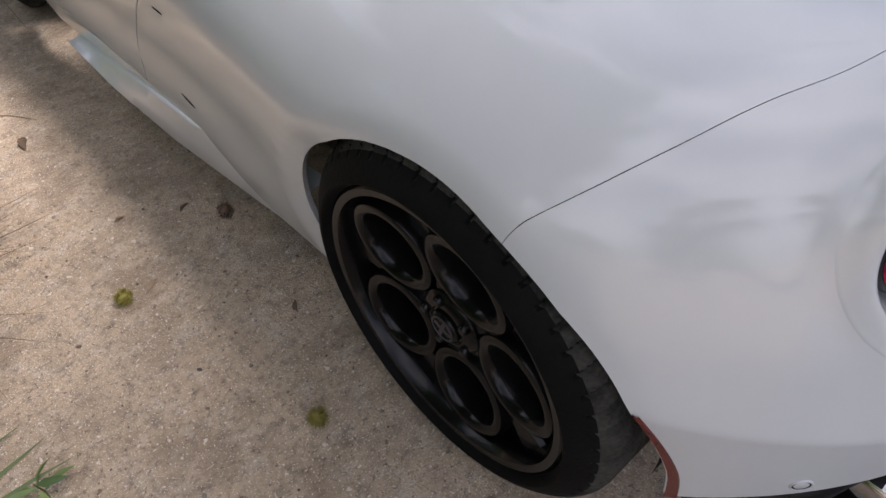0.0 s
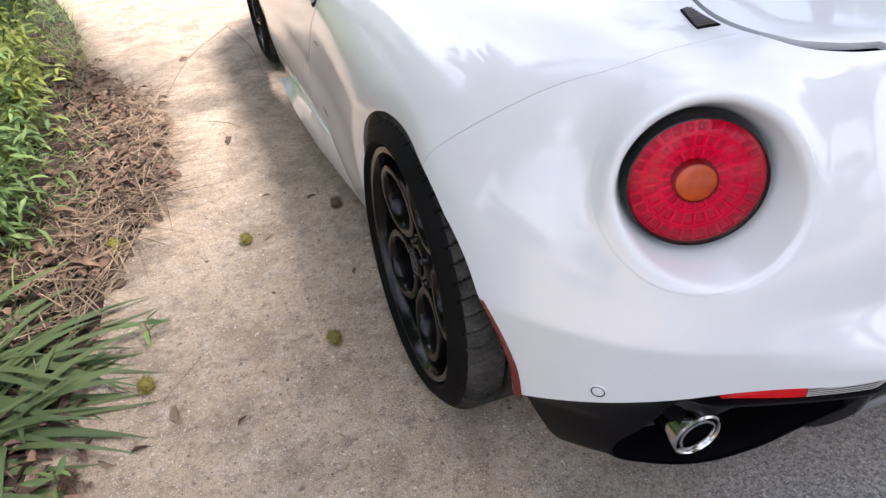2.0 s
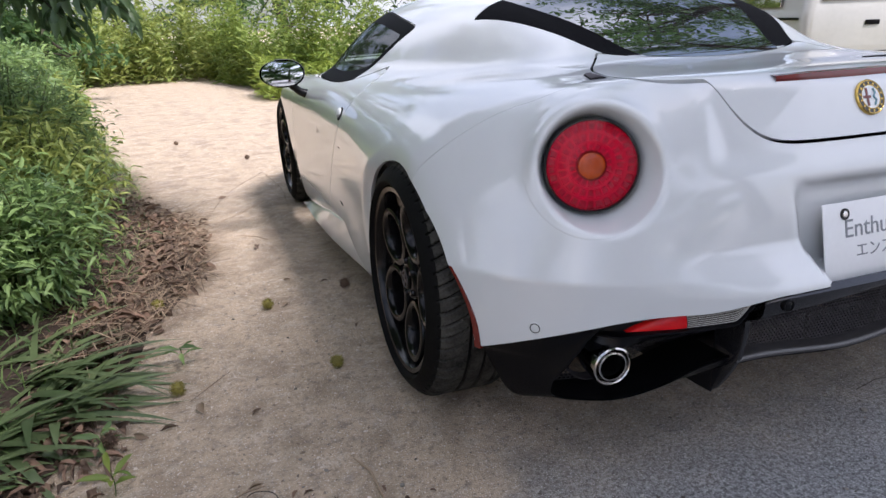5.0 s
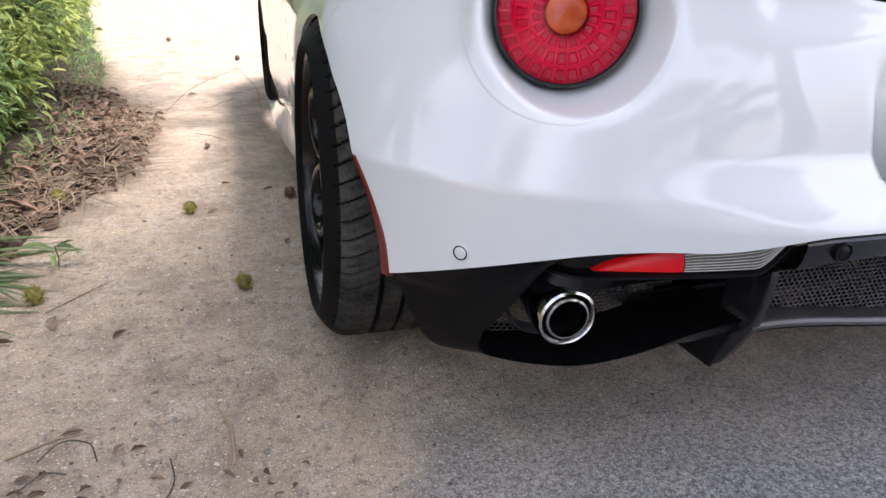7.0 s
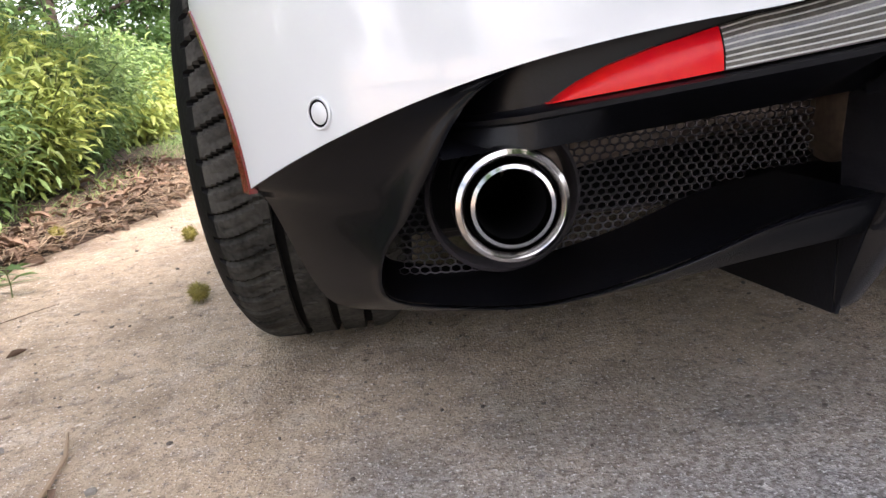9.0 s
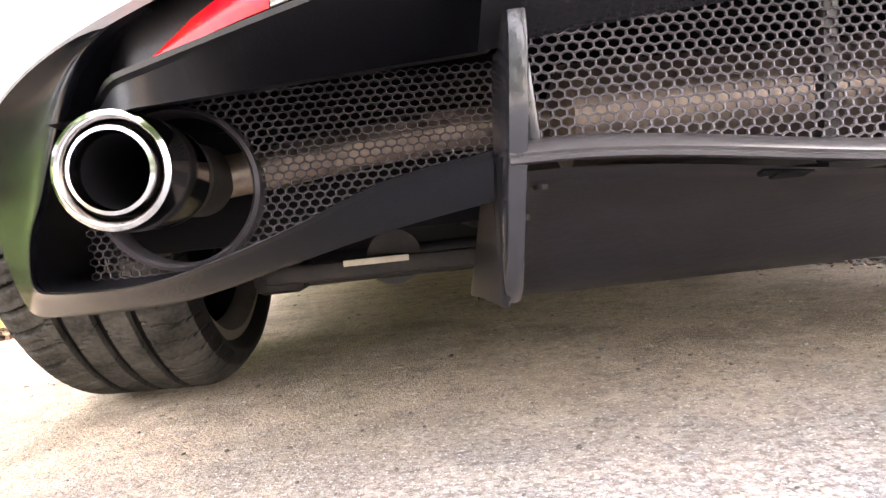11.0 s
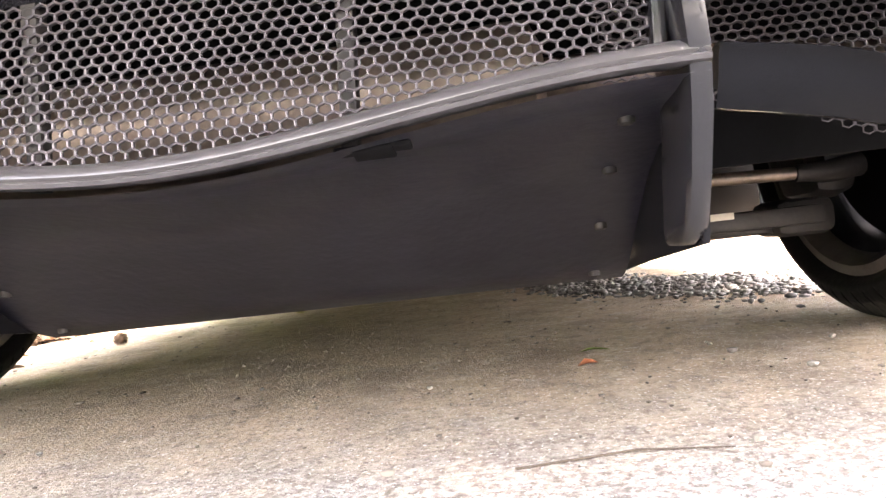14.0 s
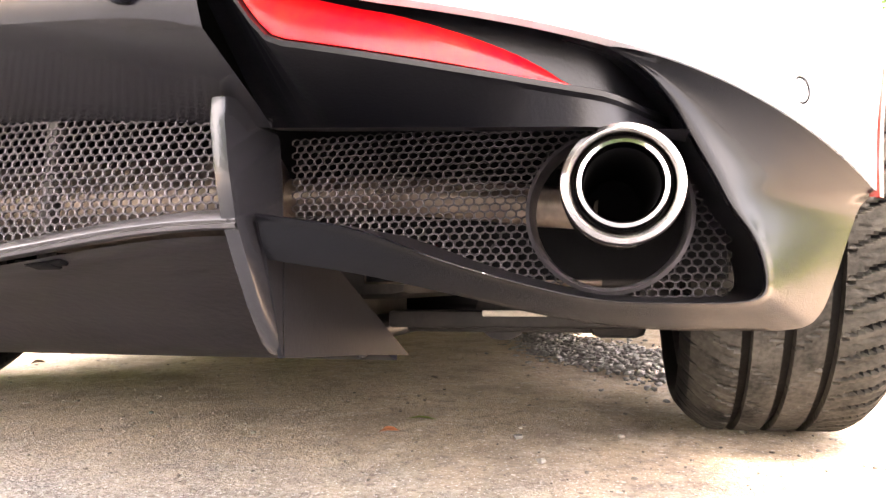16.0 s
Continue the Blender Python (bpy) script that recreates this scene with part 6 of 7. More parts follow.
# long bent grass stalks across the drive and curled dead stems near its edge
for i, pts in enumerate((((-1.42, 2.05, 0.01), (-1.28, 2.28, 0.10), (-1.05, 2.52, 0.16)), ((-1.05, 2.52, 0.16), (-0.97, 2.36, 0.09), (-0.95, 2.18, 0.004)), ((-1.40, 1.95, 0.012), (-1.22, 2.02, 0.05), (-1.08, 2.16, 0.07)),
                         ((-1.40, -0.36, 0.004), (-1.37, -0.325, 0.010), (-1.33, -0.335, 0.008), (-1.31, -0.38, 0.004)), ((-1.41, -0.42, 0.004), (-1.38, -0.395, 0.008), (-1.35, -0.40, 0.004)), ((-1.20, -0.40, 0.003), (-1.19, -0.46, 0.006), (-1.21, -0.52, 0.003)))):
    bm = bmesh.new()
    tube(bm, [tuple(q) for q in densify(pts, 18)], 0.0011 if i < 3 else 0.0012, 6)
    ob = part("dry_stalk", bm, STRAW if i < 3 else BARK)
    tagged(ob, "long bent grass stalk over the drive" if i < 3 else "curled dark dead stem on the drive", "stalk", group="dry stalks")
g = np.random.default_rng(77)
n = 46
a = g.uniform(0, 6.28, n)
px, py = np.r_[g.normal(-1.09, 0.06, 23), g.normal(-1.36, 0.10, 23)], np.r_[g.normal(-0.53, 0.05, 23), g.normal(-0.46, 0.07, 23)]
leaves("crumbled_leaf_patch", np.stack([px, py, np.full(n, 0.004)], -1), np.stack([np.cos(a), np.sin(a), g.uniform(0, 0.25, n)], -1), g.uniform(0.010, 0.030, n), g.uniform(0.005, 0.012, n), DRY, fold=0.5, droop=0.3)
tagged(bpy.data.objects["crumbled_leaf_patch"], "crumbled dry leaves lying on the drive", "leaf litter", kind="stuff")


# chestnut burrs
def burr(at, r, brown=False):
    g = np.random.default_rng(int(abs(at[0]) * 1e4 + abs(at[1]) * 1e3))
    ob = thing("chestnut_burr", "spiny brown chestnut burr" if brown else "spiny yellow-green chestnut burr on the drive", "burr", group="chestnut burrs", at=at)
    bm = bmesh.new()
    bmesh.ops.create_icosphere(bm, subdivisions=2, radius=r * 0.66)
    part("husk", bm, BURR if not brown else DRY, ob)
    n = 420
    D = unit(g.normal(0, 1, (n, 3)))
    P = D * r * 0.6
    blades_n = np.cross(D, unit(g.normal(0, 1, (n, 3))))
    w = 0.0011
    V = np.stack([P - blades_n * w, P + blades_n * w, P + D * (r * g.uniform(0.32, 0.52, (n, 1)))], 1).reshape(-1, 3)
    mesh_fast("spine_coat", V, np.arange(n * 3).reshape(-1, 3), BURR if not brown else DRY, ob, "fine spines")
    return ob


BURRS = ((-1.222, 0.735, 0.024, 0), (-1.074, 0.184, 0.024, 0), (-0.915, 0.818, 0.024, 1), (-1.529, 0.21, 0.026, 0), (-1.603, 0.847, 0.026, 0), (-1.66, 0.80, 0.024, 1), (-1.68, -0.02, 0.024, 1), (-0.62, 1.9, 0.02, 1), (-1.05, 3.9, 0.022, 1), (-1.6, 5.0, 0.022, 1), (-0.55, 1.35, 0.022, 0))
for x, y, r, b in BURRS:
    burr((x, y, r * 0.9 + (0.02 if x < -1.6 else 0)), r, bool(b))

# pebbles and gravel
STONE = mat("pebble", (0.33, 0.30, 0.25), 0.85, color2=(0.16, 0.15, 0.14), scale=30, rnd=0.85, bump=0.3)


def pebble_mesh(seed):
    g = np.random.default_rng(seed)
    bm = bmesh.new()
    bmesh.ops.create_icosphere(bm, subdivisions=1, radius=1)
    for v in bm.verts:
        v.co = v.co * g.uniform(0.75, 1.15)
        v.co.z *= 0.6
    me = bpy.data.meshes.new("pebble")
    bm.to_mesh(me)
    bm.free()
    me.materials.append(STONE)
    return me


PEBBLES = [pebble_mesh(s) for s in range(5)]


def scatter_stones(name, P, R, material, label, category):
    g = np.random.default_rng(3)
    base = np.array([v.co[:] for v in PEBBLES[0].vertices])
    tri = np.array([p.vertices[:] for p in PEBBLES[0].polygons])
    n = len(P)
    a = g.uniform(0, 6.28, n)
    sc = g.uniform(0.7, 1.3, (n, 3)) * R[:, None]
    B = base[None] * sc[:, None] * g.uniform(0.8, 1.2, (n, len(base), 1))
    V = np.stack([B[..., 0] * np.cos(a)[:, None] - B[..., 1] * np.sin(a)[:, None], B[..., 0] * np.sin(a)[:, None] + B[..., 1] * np.cos(a)[:, None], B[..., 2]], -1) + P[:, None]
    F = (np.arange(n)[:, None, None] * len(base) + tri[None]).reshape(-1, 3)
    return tagged(mesh_fast(name, V.reshape(-1, 3), F, material), label, category, kind="stuff")


SINGLE = ((0.475, -0.152, 0.008), (0.611, -0.116, 0.006), (0.129, -0.603, 0.010), (-0.278, 0.151, 0.005), (0.52, -0.27, 0.007), (0.10, -0.20, 0.005), (-0.15, -0.10, 0.005), (0.38, -0.50, 0.006), (0.22, -0.72, 0.012), (-0.30, -0.35, 0.004), (0.70, -0.40, 0.006), (-1.20, -0.30, 0.006), (-1.05, -0.42, 0.008))
for i, (x, y, r) in enumerate(SINGLE):
    ob = new("pebble", PEBBLES[i % 5])
    ob.matrix_world = pose(x, y, r * 0.45, 0, 0, i * 47) @ Matrix.Diagonal((r, r * 0.85, r, 1))
    tagged(ob, "small pale pebble on the asphalt", "pebble", group="pebbles")
n = 2200
px, py = rng.uniform(-1.5, 1.3, n), rng.uniform(-1.0, 1.2, n)
scatter_stones("grit", np.stack([px, py, np.full(n, 0.001)], -1), rng.gamma(2.0, 0.0007, n) + 0.0006, GRIT, "loose grit scattered over the drive", "grit")
n = 5200
u = rng.beta(1.3, 1.3, n)
gx = np.interp(u, [0, 0.25, 0.6, 1], [0.28, 0.42, 0.70, 0.98]) + rng.normal(0, 0.06, n)
gy = np.interp(u, [0, 0.25, 0.6, 1], [1.9, 1.2, 0.75, 0.5]) + rng.normal(0, 0.16, n)
gz = np.abs(rng.normal(0.0, 0.008, n))
scatter_stones("gravel_bank", np.stack([gx, gy, gz], -1), rng.uniform(0.004, 0.011, n), GRAVEL, "bank of loose grey gravel under the car", "gravel")

# tall weeds beyond the drive
def weeds(name, region, count, h, material, label, ln, wd):
    x, y = region(count)
    hh = rng.uniform(0.35, 1.0, count) * h * (0.8 + 0.5 * np.array([noise.noise(Vector((a * 0.6, b * 0.6, 0))) for a, b in zip(x, y)]))
    per = 22
    P, D = [], []
    for k in range(per):
        t = (k + rng.uniform(0, 1, count)) / per
        a = rng.uniform(0, 6.28, count)
        lean = np.stack([np.sin(x * 7), np.cos(y * 5), np.zeros(count)], -1) * (0.12 * t**2)[:, None] * hh[:, None]
        P.append(np.stack([x, y, t * hh], -1) + lean + rng.normal(0, 0.03, (count, 3)))
        D.append(np.stack([np.cos(a), np.sin(a), rng.normal(0.5, 0.4, count)], -1))
    P, D = np.concatenate(P), np.concatenate(D)
    P[:, 2] = np.maximum(P[:, 2], 0.02)
    n = len(P)
    ob = leaves(name, P, D, rng.uniform(0.6, 1.3, n) * ln, wd, material, droop=0.2)
    return tagged(ob, label, "weeds", kind="stuff")


def reg_front(n):
    u, v = rng.uniform(0, 1, n), rng.uniform(0, 1, n) ** 1.6
    x = np.interp(u, [0, 0.2, 1], [-0.9, 0.3, 9.0])
    y = np.interp(u, [0, 0.2, 0.6, 1], [12.6, 8.6, 9.0, 10.5]) + v * 4
    return x, y


weeds("tall_weeds", reg_front, 2500, 1.7, LEAF_YELLOW, "tall sunlit yellow-green weeds beyond the drive", 0.15, 0.035)
weeds("low_weeds", lambda n: (rng.uniform(-0.4, 3.2, n), 8.3 + rng.uniform(0, 1.2, n)), 700, 0.6, GRASS, "bright low weeds at the edge of the drive", 0.16, 0.02)
weeds("weeds_beyond_van", lambda n: (rng.uniform(9.2, 15, n), rng.uniform(2.5, 13, n)), 1300, 1.9, LEAF_YELLOW, "tall weeds behind the parked van", 0.16, 0.036)
weeds("shady_weeds", lambda n: (rng.uniform(-7.5, -3.4, n), rng.uniform(9, 15, n)), 900, 1.8, LEAF, "shaded weeds where the drive bends", 0.16, 0.04)

weeds("bend_weeds", lambda n: (rng.uniform(-8.0, -0.6, n), 13.4 + rng.uniform(0, 3.5, n)), 1100, 2.2, LEAF_EDGE, "tall green weeds where the drive bends away", 0.20, 0.05)

n = 16000
x, y = rng.uniform(3.4, 13, n), rng.uniform(1.2, 10.5, n)
keep = x > 4.15 - 0.12 * (y - 4) + 0.25 * np.sin(y * 2)
x, y = x[keep], y[keep]
m = len(x)
blades("meadow_grass", np.stack([x, y, np.array([land(q) for q in x]) + 0.02], -1), np.stack([rng.normal(0, 0.4, m), rng.normal(0, 0.4, m), np.ones(m)], -1), rng.uniform(0.08, 0.26, m), 0.012, GRASS, bend=0.35, segs=2)
tagged(bpy.data.objects["meadow_grass"], "sunlit rough grass round the parked van", "grass", kind="stuff")
bm = bmesh.new()
rows = []
for y in np.linspace(1.3, 12, 30):
    x0 = 3.95 - 0.12 * (y - 4) + 0.25 * math.sin(y * 2)
    rows.append([(x0 + d, y, land(x0 + d) + h) for d, h in ((0, 0.0), (0.3, 0.012), (0.7, 0.02), (1.2, 0.02), (2.0, 0.02), (12.0, 0.03))])
loft(bm, rows)
tagged(part("meadow_soil", bm, mat("meadow_ground", (0.22, 0.24, 0.07), 0.9, color2=(0.16, 0.13, 0.06), scale=4, bump=0.5)), "grassy soil under the van", "soil", kind="structure")


# ---------------------------------------------------------------- trees
def tree(at, h, spread, seed, nleaf, lean=(0, 0), leaf=0.14, crown_from=0.45):
    g = np.random.default_rng(seed)
    ob = thing("tree", "broad-leaved tree with a spreading green crown", "tree", group="trees round the drive", at=at)
    bm = bmesh.new()
    P = []
    top = np.array((lean[0], lean[1], h * 0.85))

    def limb(a, b, r0, r1, sag, n=7):
        ts = np.linspace(0, 1, n)
        side = g.normal(0, 0.06, 3) * np.linalg.norm(b - a)
        pts = [a + (b - a) * t + side * math.sin(math.pi * t) + np.array((0, 0, sag * t * (1 - t) * 4)) for t in ts]
        tube(bm, pts, [r0 + (r1 - r0) * t for t in ts], 8, False)
        return pts
    trunk = limb(np.zeros(3), top, 0.022 * h, 0.006 * h, 0.0, 9)
    nl = 11
    for i in range(nl):
        t = crown_from + (1 - crown_from) * i / nl
        a = trunk[int(t * 8)]
        ang = i * 2.4 + g.uniform(-0.4, 0.4)
        rr = spread * (1.1 - 0.55 * (i / nl)) * g.uniform(0.75, 1.1)
        b = a + np.array((math.cos(ang) * rr, math.sin(ang) * rr, h * g.uniform(0.02, 0.16)))
        pts = limb(a, b, 0.008 * h, 0.0025 * h, 0.04 * h)
        for k in range(2, 7):
            for j in range(3):
                c = pts[k] + g.normal(0, 0.22, 3) * spread * np.array((1, 1, 0.55))
                tw = limb(pts[k], c, 0.0022 * h, 0.0008 * h, 0.0, 4)
                P.append((c + pts[k]) / 2)
                P.append(c)
    part("trunk", bm, BARK, ob, "grey-brown trunk and limbs")
    P = np.array(P)
    q = P[g.integers(0, len(P), nleaf)] + g.normal(0, 0.16, (nleaf, 3)) * spread * 0.42 * np.array((1, 1, 0.6))
    D = unit(g.normal(0, 1, (nleaf, 3)) * np.array((1, 1, 0.5)) + np.array((0, 0, -0.3)))
    L = g.uniform(0.6, 1.2, nleaf) * leaf
    leaves("crown", q, D, L, L * 0.36, LEAF_BIG, ob, "uneven crown of green leaves")
    return ob


# unseen tree on the left, added to keep sky light off the flank
tree((-3.45, 1.5, 0), 7.5, 1.9, 331, 9000, leaf=0.24, crown_from=0.36)
# unseen tree behind the car, added to keep the sun off its tail
tree((2.45, -4.55, 0), 9.0, 1.85, 316, 17000, leaf=0.28, crown_from=0.5)
# a dense row along the verge, out of view, added to darken the flank
tree((-5.4, 0.9, 0), 7.4, 1.9, 301, 26000, leaf=0.15, crown_from=0.06)
tree((-5.7, 3.4, 0), 7.6, 2.0, 318, 24000, leaf=0.15, crown_from=0.06)
tree((-6.0, 6.0, 0), 7.2, 1.9, 319, 20000, leaf=0.16, crown_from=0.06)
tree((-7.5, 2.0, 0), 9.5, 2.6, 320, 10000, leaf=0.28, crown_from=0.10)
tree((-11.5, -9.0, 0), 6.5, 3.0, 309, 8000, leaf=0.30, crown_from=0.10)
tree((-4.6, -13.5, 0), 7.0, 2.8, 311, 8000, leaf=0.32, crown_from=0.08)
tree((-1.2, -13.0, 0), 7.5, 2.8, 312, 8000, leaf=0.32, crown_from=0.08)
tree((2.6, -14.0, 0), 6.5, 2.8, 308, 8000, leaf=0.32, crown_from=0.08)
tree((10.0, 7.6, -0.06), 15.0, 4.8, 313, 5200, leaf=0.38, crown_from=0.5)
tree((-5.2, 10.4, 0), 6.0, 2.4, 302, 8000, leaf=0.20, crown_from=0.2)
tree((-8.0, 15.5, 0), 8.0, 3.2, 303, 8000, leaf=0.24, crown_from=0.25)
tree((1.5, 19.0, 0), 8.5, 3.4, 304, 9000, leaf=0.26, crown_from=0.2)
tree((7.0, 18.0, 0), 8.0, 3.4, 305, 9000, leaf=0.26, crown_from=0.2)
tree((-3.2, 24.0, 0), 9.0, 3.6, 306, 8000, leaf=0.28, crown_from=0.15)
tree((13.5, 9.0, 0), 8.0, 3.4, 307, 8000, leaf=0.26, crown_from=0.2)

# boughs of the near trees hanging over the verge and the drive
def bough(at, root, spread, count, per, leaf, seed, material, label):
    ob = thing("overhanging_bough", label, "bough", group="overhanging boughs", at=at)
    g = np.random.default_rng(seed)
    bm = bmesh.new()
    P, D = [], []
    for i in range(count):
        a0 = np.array(root) * (1 - 0.35 * i / count) + g.normal(0, 0.04, 3)
        b = g.uniform(-1, 1, 3) * np.array(spread)
        ts = np.linspace(0, 1, 9)
        pts = [a0 + (b - a0) * t + np.array((0, 0, 0.16 * np.linalg.norm(a0) * math.sin(math.pi * t))) for t in ts]
        tube(bm, pts, [leaf * 0.065 * (1 - 0.85 * t) for t in ts], 6, False)
        dr = unit(b - a0)
        for k in range(per):
            t = g.uniform(0.4, 1.0)
            j = min(7, int(t * 8))
            P.append(pts[j] * (1 - (t * 8 - j)) + pts[j + 1] * (t * 8 - j) + g.normal(0, 0.14 * leaf, 3))
            sd = unit(np.cross(dr, (0, 0, 1.0))) * (1 if k % 2 else -1)
            D.append(dr * g.uniform(0.1, 0.9) + sd * g.uniform(0.3, 1) + np.array((0, 0, g.uniform(-0.9, 0.0))))
    part("branch_frame", bm, BARK, ob)
    L = g.uniform(0.65, 1.3, len(P)) * leaf
    leaves("bough_foliage", P, D, L, L * 0.27, material, ob, "long pointed green leaves", droop=0.3)
    return ob


bough((-1.74, 2.35, 1.24), (-1.7, 0.8, 0.45), (0.42, 0.50, 0.19), 18, 60, 0.16, 91, LEAF_BOUGH, "leafy chestnut bough hanging over the verge")
bough((-2.05, 1.45, 1.2), (-1.2, 0.5, 0.30), (0.20, 0.30, 0.10), 5, 42, 0.12, 92, LEAF_BOUGH, "leafy chestnut bough hanging over the hedge")
bough((-0.45, 0.55, 3.9), (-4.6, 0.4, 0.6), (0.75, 0.8, 0.35), 9, 60, 0.20, 93, LEAF_BIG, "high leafy bough over the parked car")

# ---------------------------------------------------------------- parked van
VAN_PAINT = mat("van_silver", (0.43, 0.42, 0.385), 0.38, metal=0.25, coat=0.7, var=0.12, scale=2)
YELLOW = mat("plate_yellow", (0.75, 0.50, 0.03), 0.45, var=0.1, scale=20)
van = thing("parked_van", "silver-grey boxy small van parked on grass", "van")
VL, VW, VH = 3.75, 1.46, 1.86
bm = bmesh.new()
rows = []
for z, inset, rear, front in ((0.26, 0.05, 0.05, 0.10), (0.32, 0.01, 0.01, 0.02), (0.62, 0.0, 0.0, 0.0), (0.98, 0.015, 0.01, 0.03), (1.02, 0.03, 0.02, 0.10), (1.45, 0.10, 0.07, 0.42), (1.75, 0.15, 0.14, 0.62), (1.83, 0.22, 0.24, 0.72), (1.86, 0.40, 0.45, 0.95)):
    hw = VW / 2 - inset
    y0, y1 = rear, VL - front
    row = []
    rc = 0.10
    for cx, cy, a0 in ((hw - rc, y0 + rc, -90), (hw - rc, y1 - rc, 0), (-hw + rc, y1 - rc, 90), (-hw + rc, y0 + rc, 180)):
        for a in np.linspace(a0, a0 + 90, 6):
            row.append((cx + rc * math.cos(radians(a)), cy + rc * math.sin(radians(a)), z))
    rows.append(row)
keys = [r[0][2] for r in rows]
ring0 = np.array(rows)
levels = np.unique(np.concatenate([np.linspace(keys[0], 0.75, 34), np.array([k for k in keys if k > 0.75])]))
side_u = np.linspace(0, 1, 61)[1:-1]
VV = []
for z in levels:
    k = min(max(int(np.searchsorted(keys, z)), 1), len(keys) - 1)
    f = (z - keys[k - 1]) / (keys[k] - keys[k - 1])
    q = ring0[k - 1] * (1 - f) + ring0[k] * f
    right = [q[5] * (1 - u) + q[6] * u for u in side_u]
    left = [q[17] * (1 - u) + q[18] * u for u in side_u]
    VV.append(np.concatenate([q[:6], right, q[6:18], left, q[18:]]))
VV = np.array(VV)
nl, nr = VV.shape[:2]
vid = np.arange(nl * nr).reshape(nl, nr)
nxt = np.roll(vid, -1, 1)
FF = np.stack([vid[:-1], nxt[:-1], nxt[1:], vid[1:]], -1).reshape(-1, 4).tolist() + [vid[-1].tolist()]
VV = VV.reshape(-1, 3)
opening = 0.335 - np.minimum(np.hypot(VV[:, 1] - 0.44, VV[:, 2] - 0.30), np.hypot(VV[:, 1] - 3.36, VV[:, 2] - 0.30))
VV, FF = clip(VV, FF, np.where(np.abs(VV[:, 0]) > 0.55, opening, -1.0))
raw("van_body", VV, FF, VAN_PAINT, van, "silver-grey painted body", angle=35)
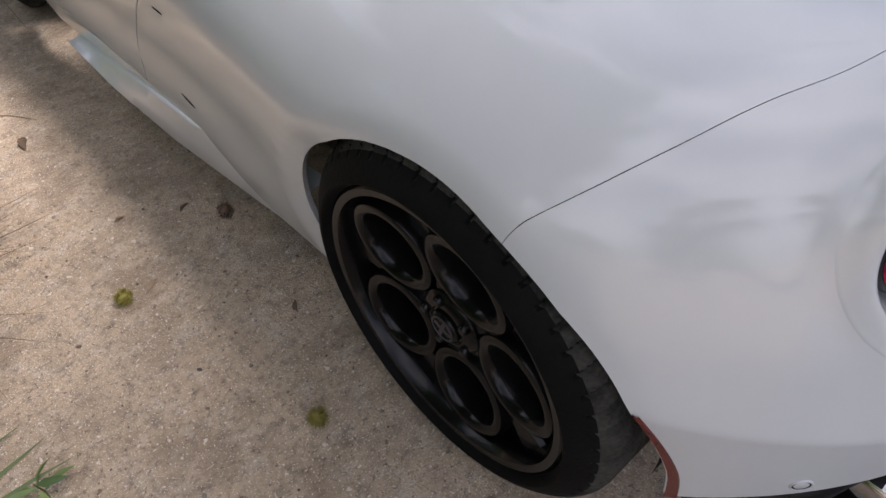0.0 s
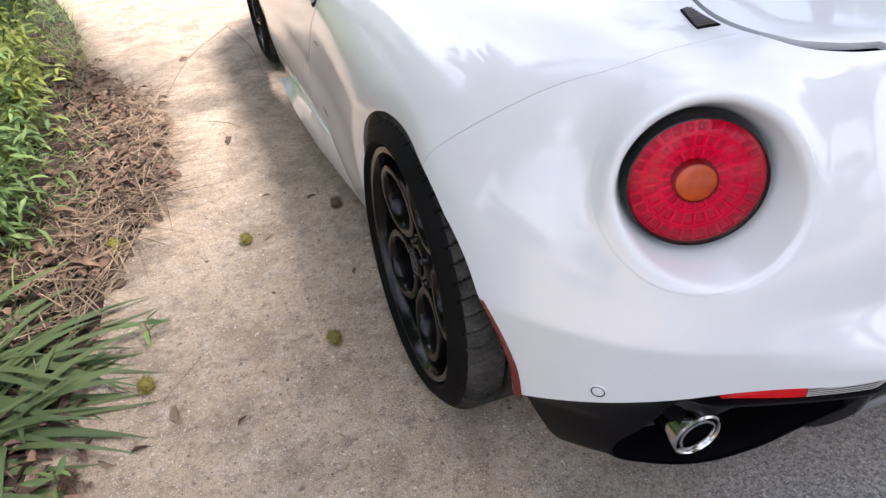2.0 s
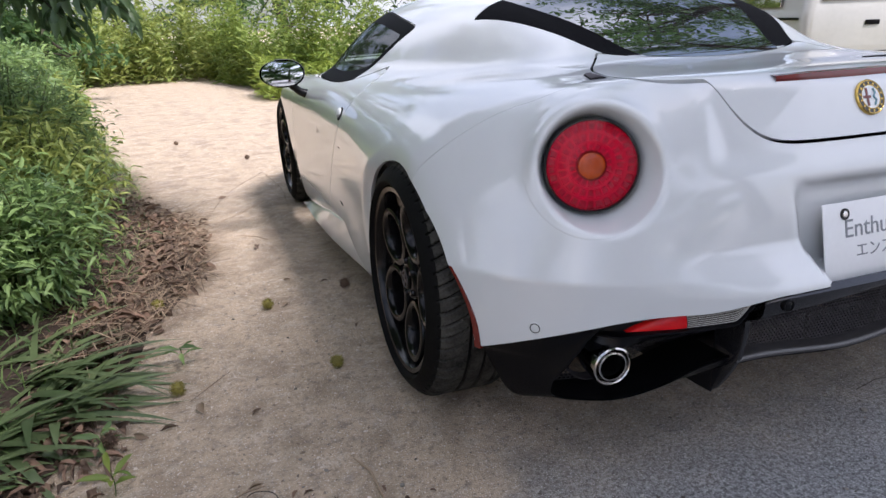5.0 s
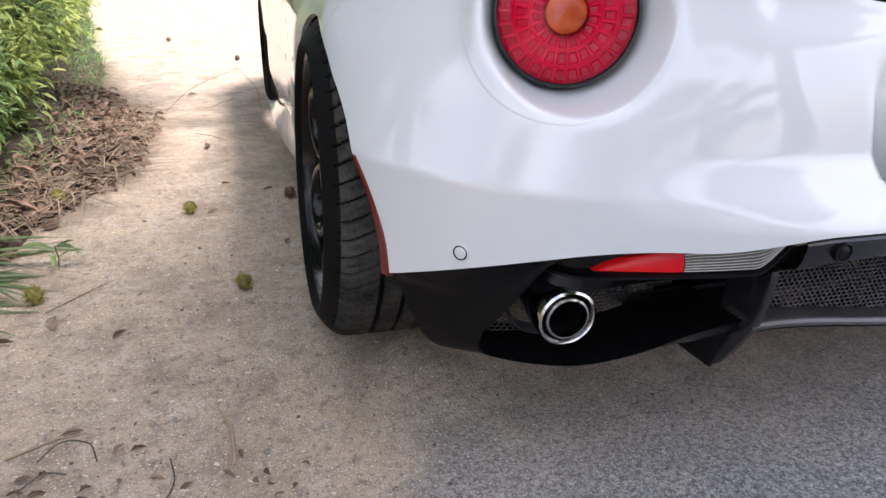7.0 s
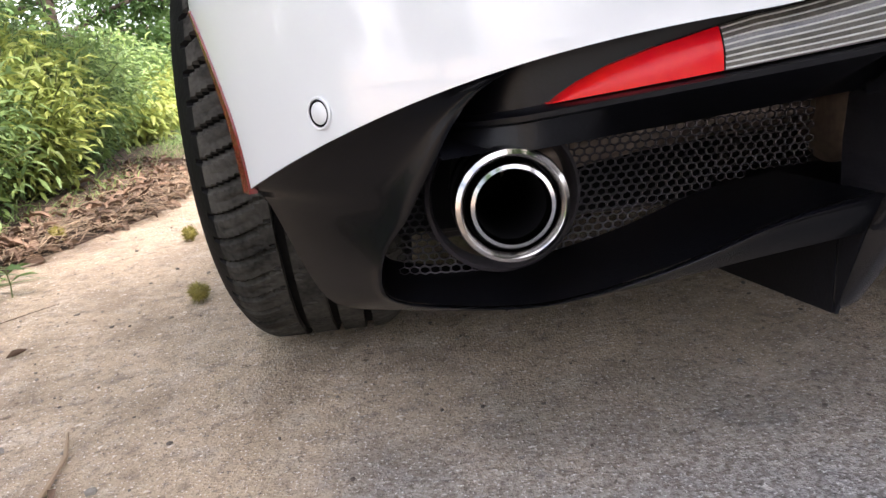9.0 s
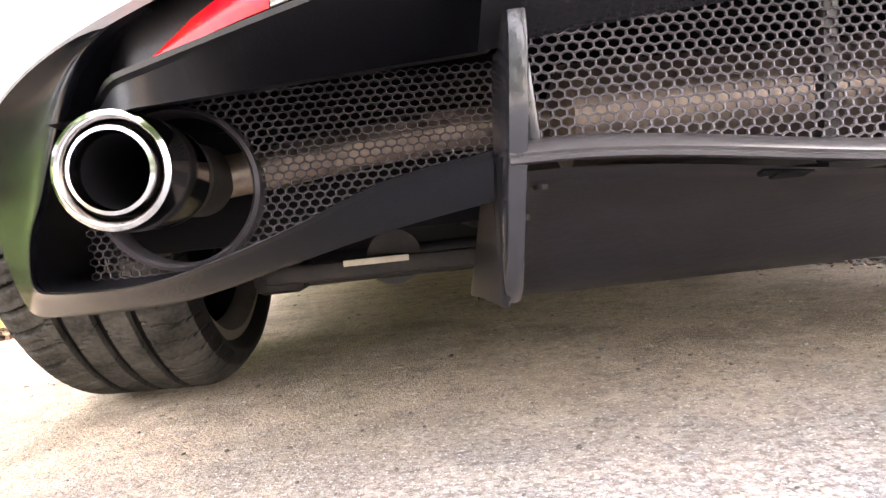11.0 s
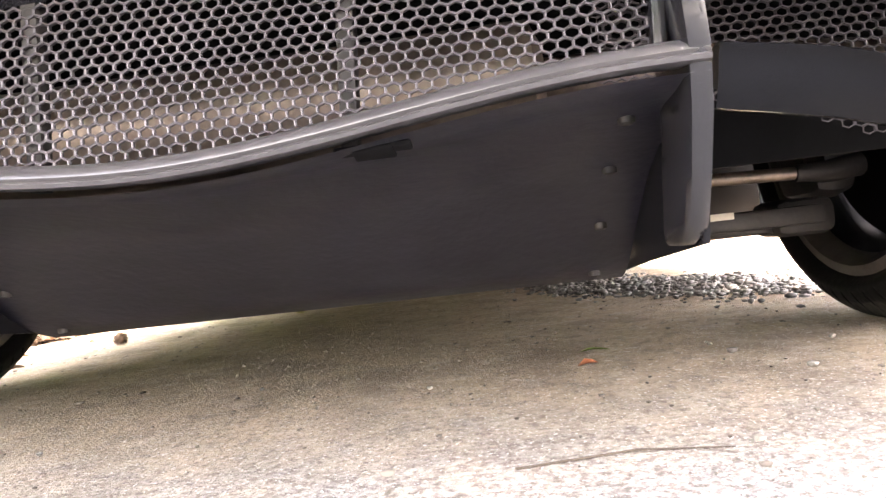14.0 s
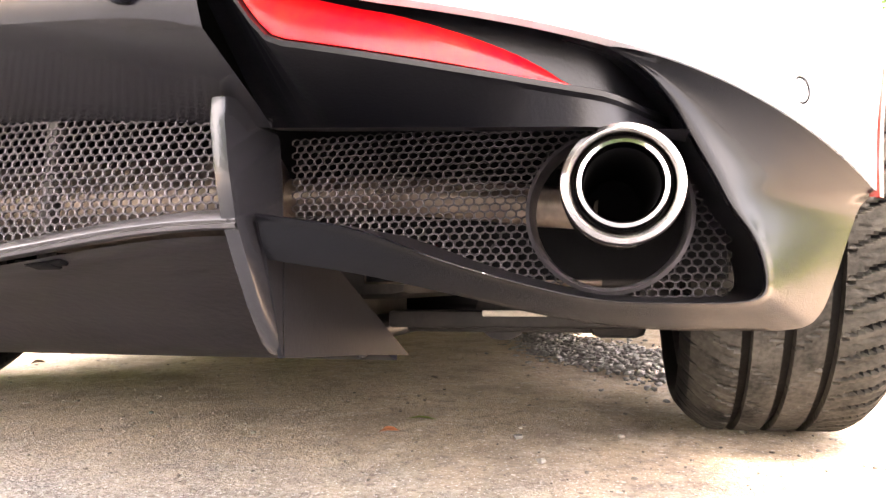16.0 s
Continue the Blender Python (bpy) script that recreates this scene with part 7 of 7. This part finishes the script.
for s in (-1, 1):
    for y in (0.44, 3.36):
        w = new("van_wheel")
        w.parent = van
        w.matrix_local = Matrix.Translation((s * 0.655, y, 0.275)) @ Matrix.Rotation(radians(90 * s), 4, "Y")
        bm = bmesh.new()
        lathe(bm, [(0.16, -0.07), (0.26, -0.075), (0.272, -0.05), (0.272, 0.05), (0.26, 0.078), (0.165, 0.078)], 40)
        part("van_tyre", bm, RUBBER, w)
        bm = bmesh.new()
        lathe(bm, [(0.168, 0.075), (0.160, 0.07), (0.150, 0.045), (0.10, 0.055), (0.06, 0.075), (0.03, 0.08), (0.0, 0.08)], 40)
        rim = part("van_rim", bm, RIM, w, "black steel wheel")
        # ring of small solid chrome discs, bright specks on the black rim
        for i in range(8):
            a = 2 * math.pi * i / 8
            bm = bmesh.new()
            lathe(bm, [(0.016, 0.055), (0.013, 0.062), (0.0, 0.063)], 10, Matrix.Translation((0.125 * math.cos(a), 0.125 * math.sin(a), 0)))
            part("chrome_speck", bm, CHROME, rim)
        bm = bmesh.new()
        rows = []
        for q in np.linspace(-10, 190, 31):
            cy, cz = y + 0.342 * math.cos(radians(q)), 0.30 + 0.342 * math.sin(radians(q))
            rows.append([(s * 0.718, cy, cz), (s * 0.60, cy, cz), (s * 0.45, y + (cy - y) * 0.9, 0.30 + (cz - 0.30) * 0.9), (s * 0.44, y, 0.30)])
        loft(bm, rows)
        part("van_wheel_arch", bm, DARK, van, "dark wheel arch")
    bm = bmesh.new()
    box(bm, (s * 0.685, 1.85, 1.25), (0.02, 2.6, 0.42), 0.008, Matrix.Rotation(radians(-9 * s), 4, "Y"))
    part("van_side_window", bm, GLASS_T, van, "dark side window")
    bm = bmesh.new()
    box(bm, (s * 0.732, 0.62, 0.92), (0.012, 1.0, 0.028), 0.004)
    part("door_rail", bm, GREY_SATIN, van)
    for y in (1.12, 2.35):
        bm = bmesh.new()
        box(bm, (s * 0.7305, y, 0.66), (0.006, 0.008, 0.68), 0.001)
        part("door_gap", bm, DARK, van)
    for y in (2.22, 2.50):
        bm = bmesh.new()
        box(bm, (s * 0.738, y, 0.98), (0.03, 0.13, 0.035), 0.01)
        part("van_door_handle", bm, CHROME, van)
    bm = bmesh.new()
    box(bm, (s * 0.58, -0.035, 0.37), (0.22, 0.05, 0.11), 0.012)
    cl = part("van_tail_lamp", bm, RED_REFL, van, "red and clear tail lamp")
    bm = bmesh.new()
    box(bm, (s * 0.52, -0.055, 0.37), (0.09, 0.02, 0.07), 0.006)
    part("clear_lens", bm, CLEAR, cl)
bm = bmesh.new()
box(bm, (0, 0.0, 0.37), (1.36, 0.10, 0.22), 0.03)
part("van_bumper", bm, VAN_PAINT, van)
bm = bmesh.new()
box(bm, (0, 0.06, 1.34), (1.10, 0.03, 0.50), 0.01, Matrix.Rotation(radians(-9), 4, "X"))
part("van_rear_window", bm, GLASS_T, van, "dark rear window")
bm = bmesh.new()
box(bm, (0, -0.06, 0.38), (0.330, 0.012, 0.165), 0.004)
vp = part("van_plate", bm, YELLOW, van, "yellow plate")
bm = bmesh.new()
for i, (x, w_) in enumerate(((-0.09, 0.05), (-0.03, 0.05), (0.02, 0.02), (0.07, 0.05), (0.125, 0.045))):
    box(bm, (x, -0.068, 0.36), (w_ * 0.8, 0.004, 0.07))
box(bm, (0.0, -0.068, 0.435), (0.12, 0.004, 0.022))
part("plate_marking", bm, BLACK_SATIN, vp, smooth=False)
bm = bmesh.new()
box(bm, (0.02, -0.003, 0.86), (0.16, 0.016, 0.05), 0.008)
part("tailgate_handle", bm, DARK, van)
bm = bmesh.new()
box(bm, (0, 0.0, 0.56), (1.3, 0.016, 0.008))
part("tailgate_gap", bm, DARK, van)
bm = bmesh.new()
box(bm, (0, 1.88, 0.24), (1.0, 3.3, 0.10), 0.02)
box(bm, (0, 0.03, 0.285), (1.38, 0.10, 0.06), 0.015)
part("van_chassis", bm, DARK, van)
van.matrix_world = pose(5.57, 3.92, -0.06, 0, 0, -17.6)
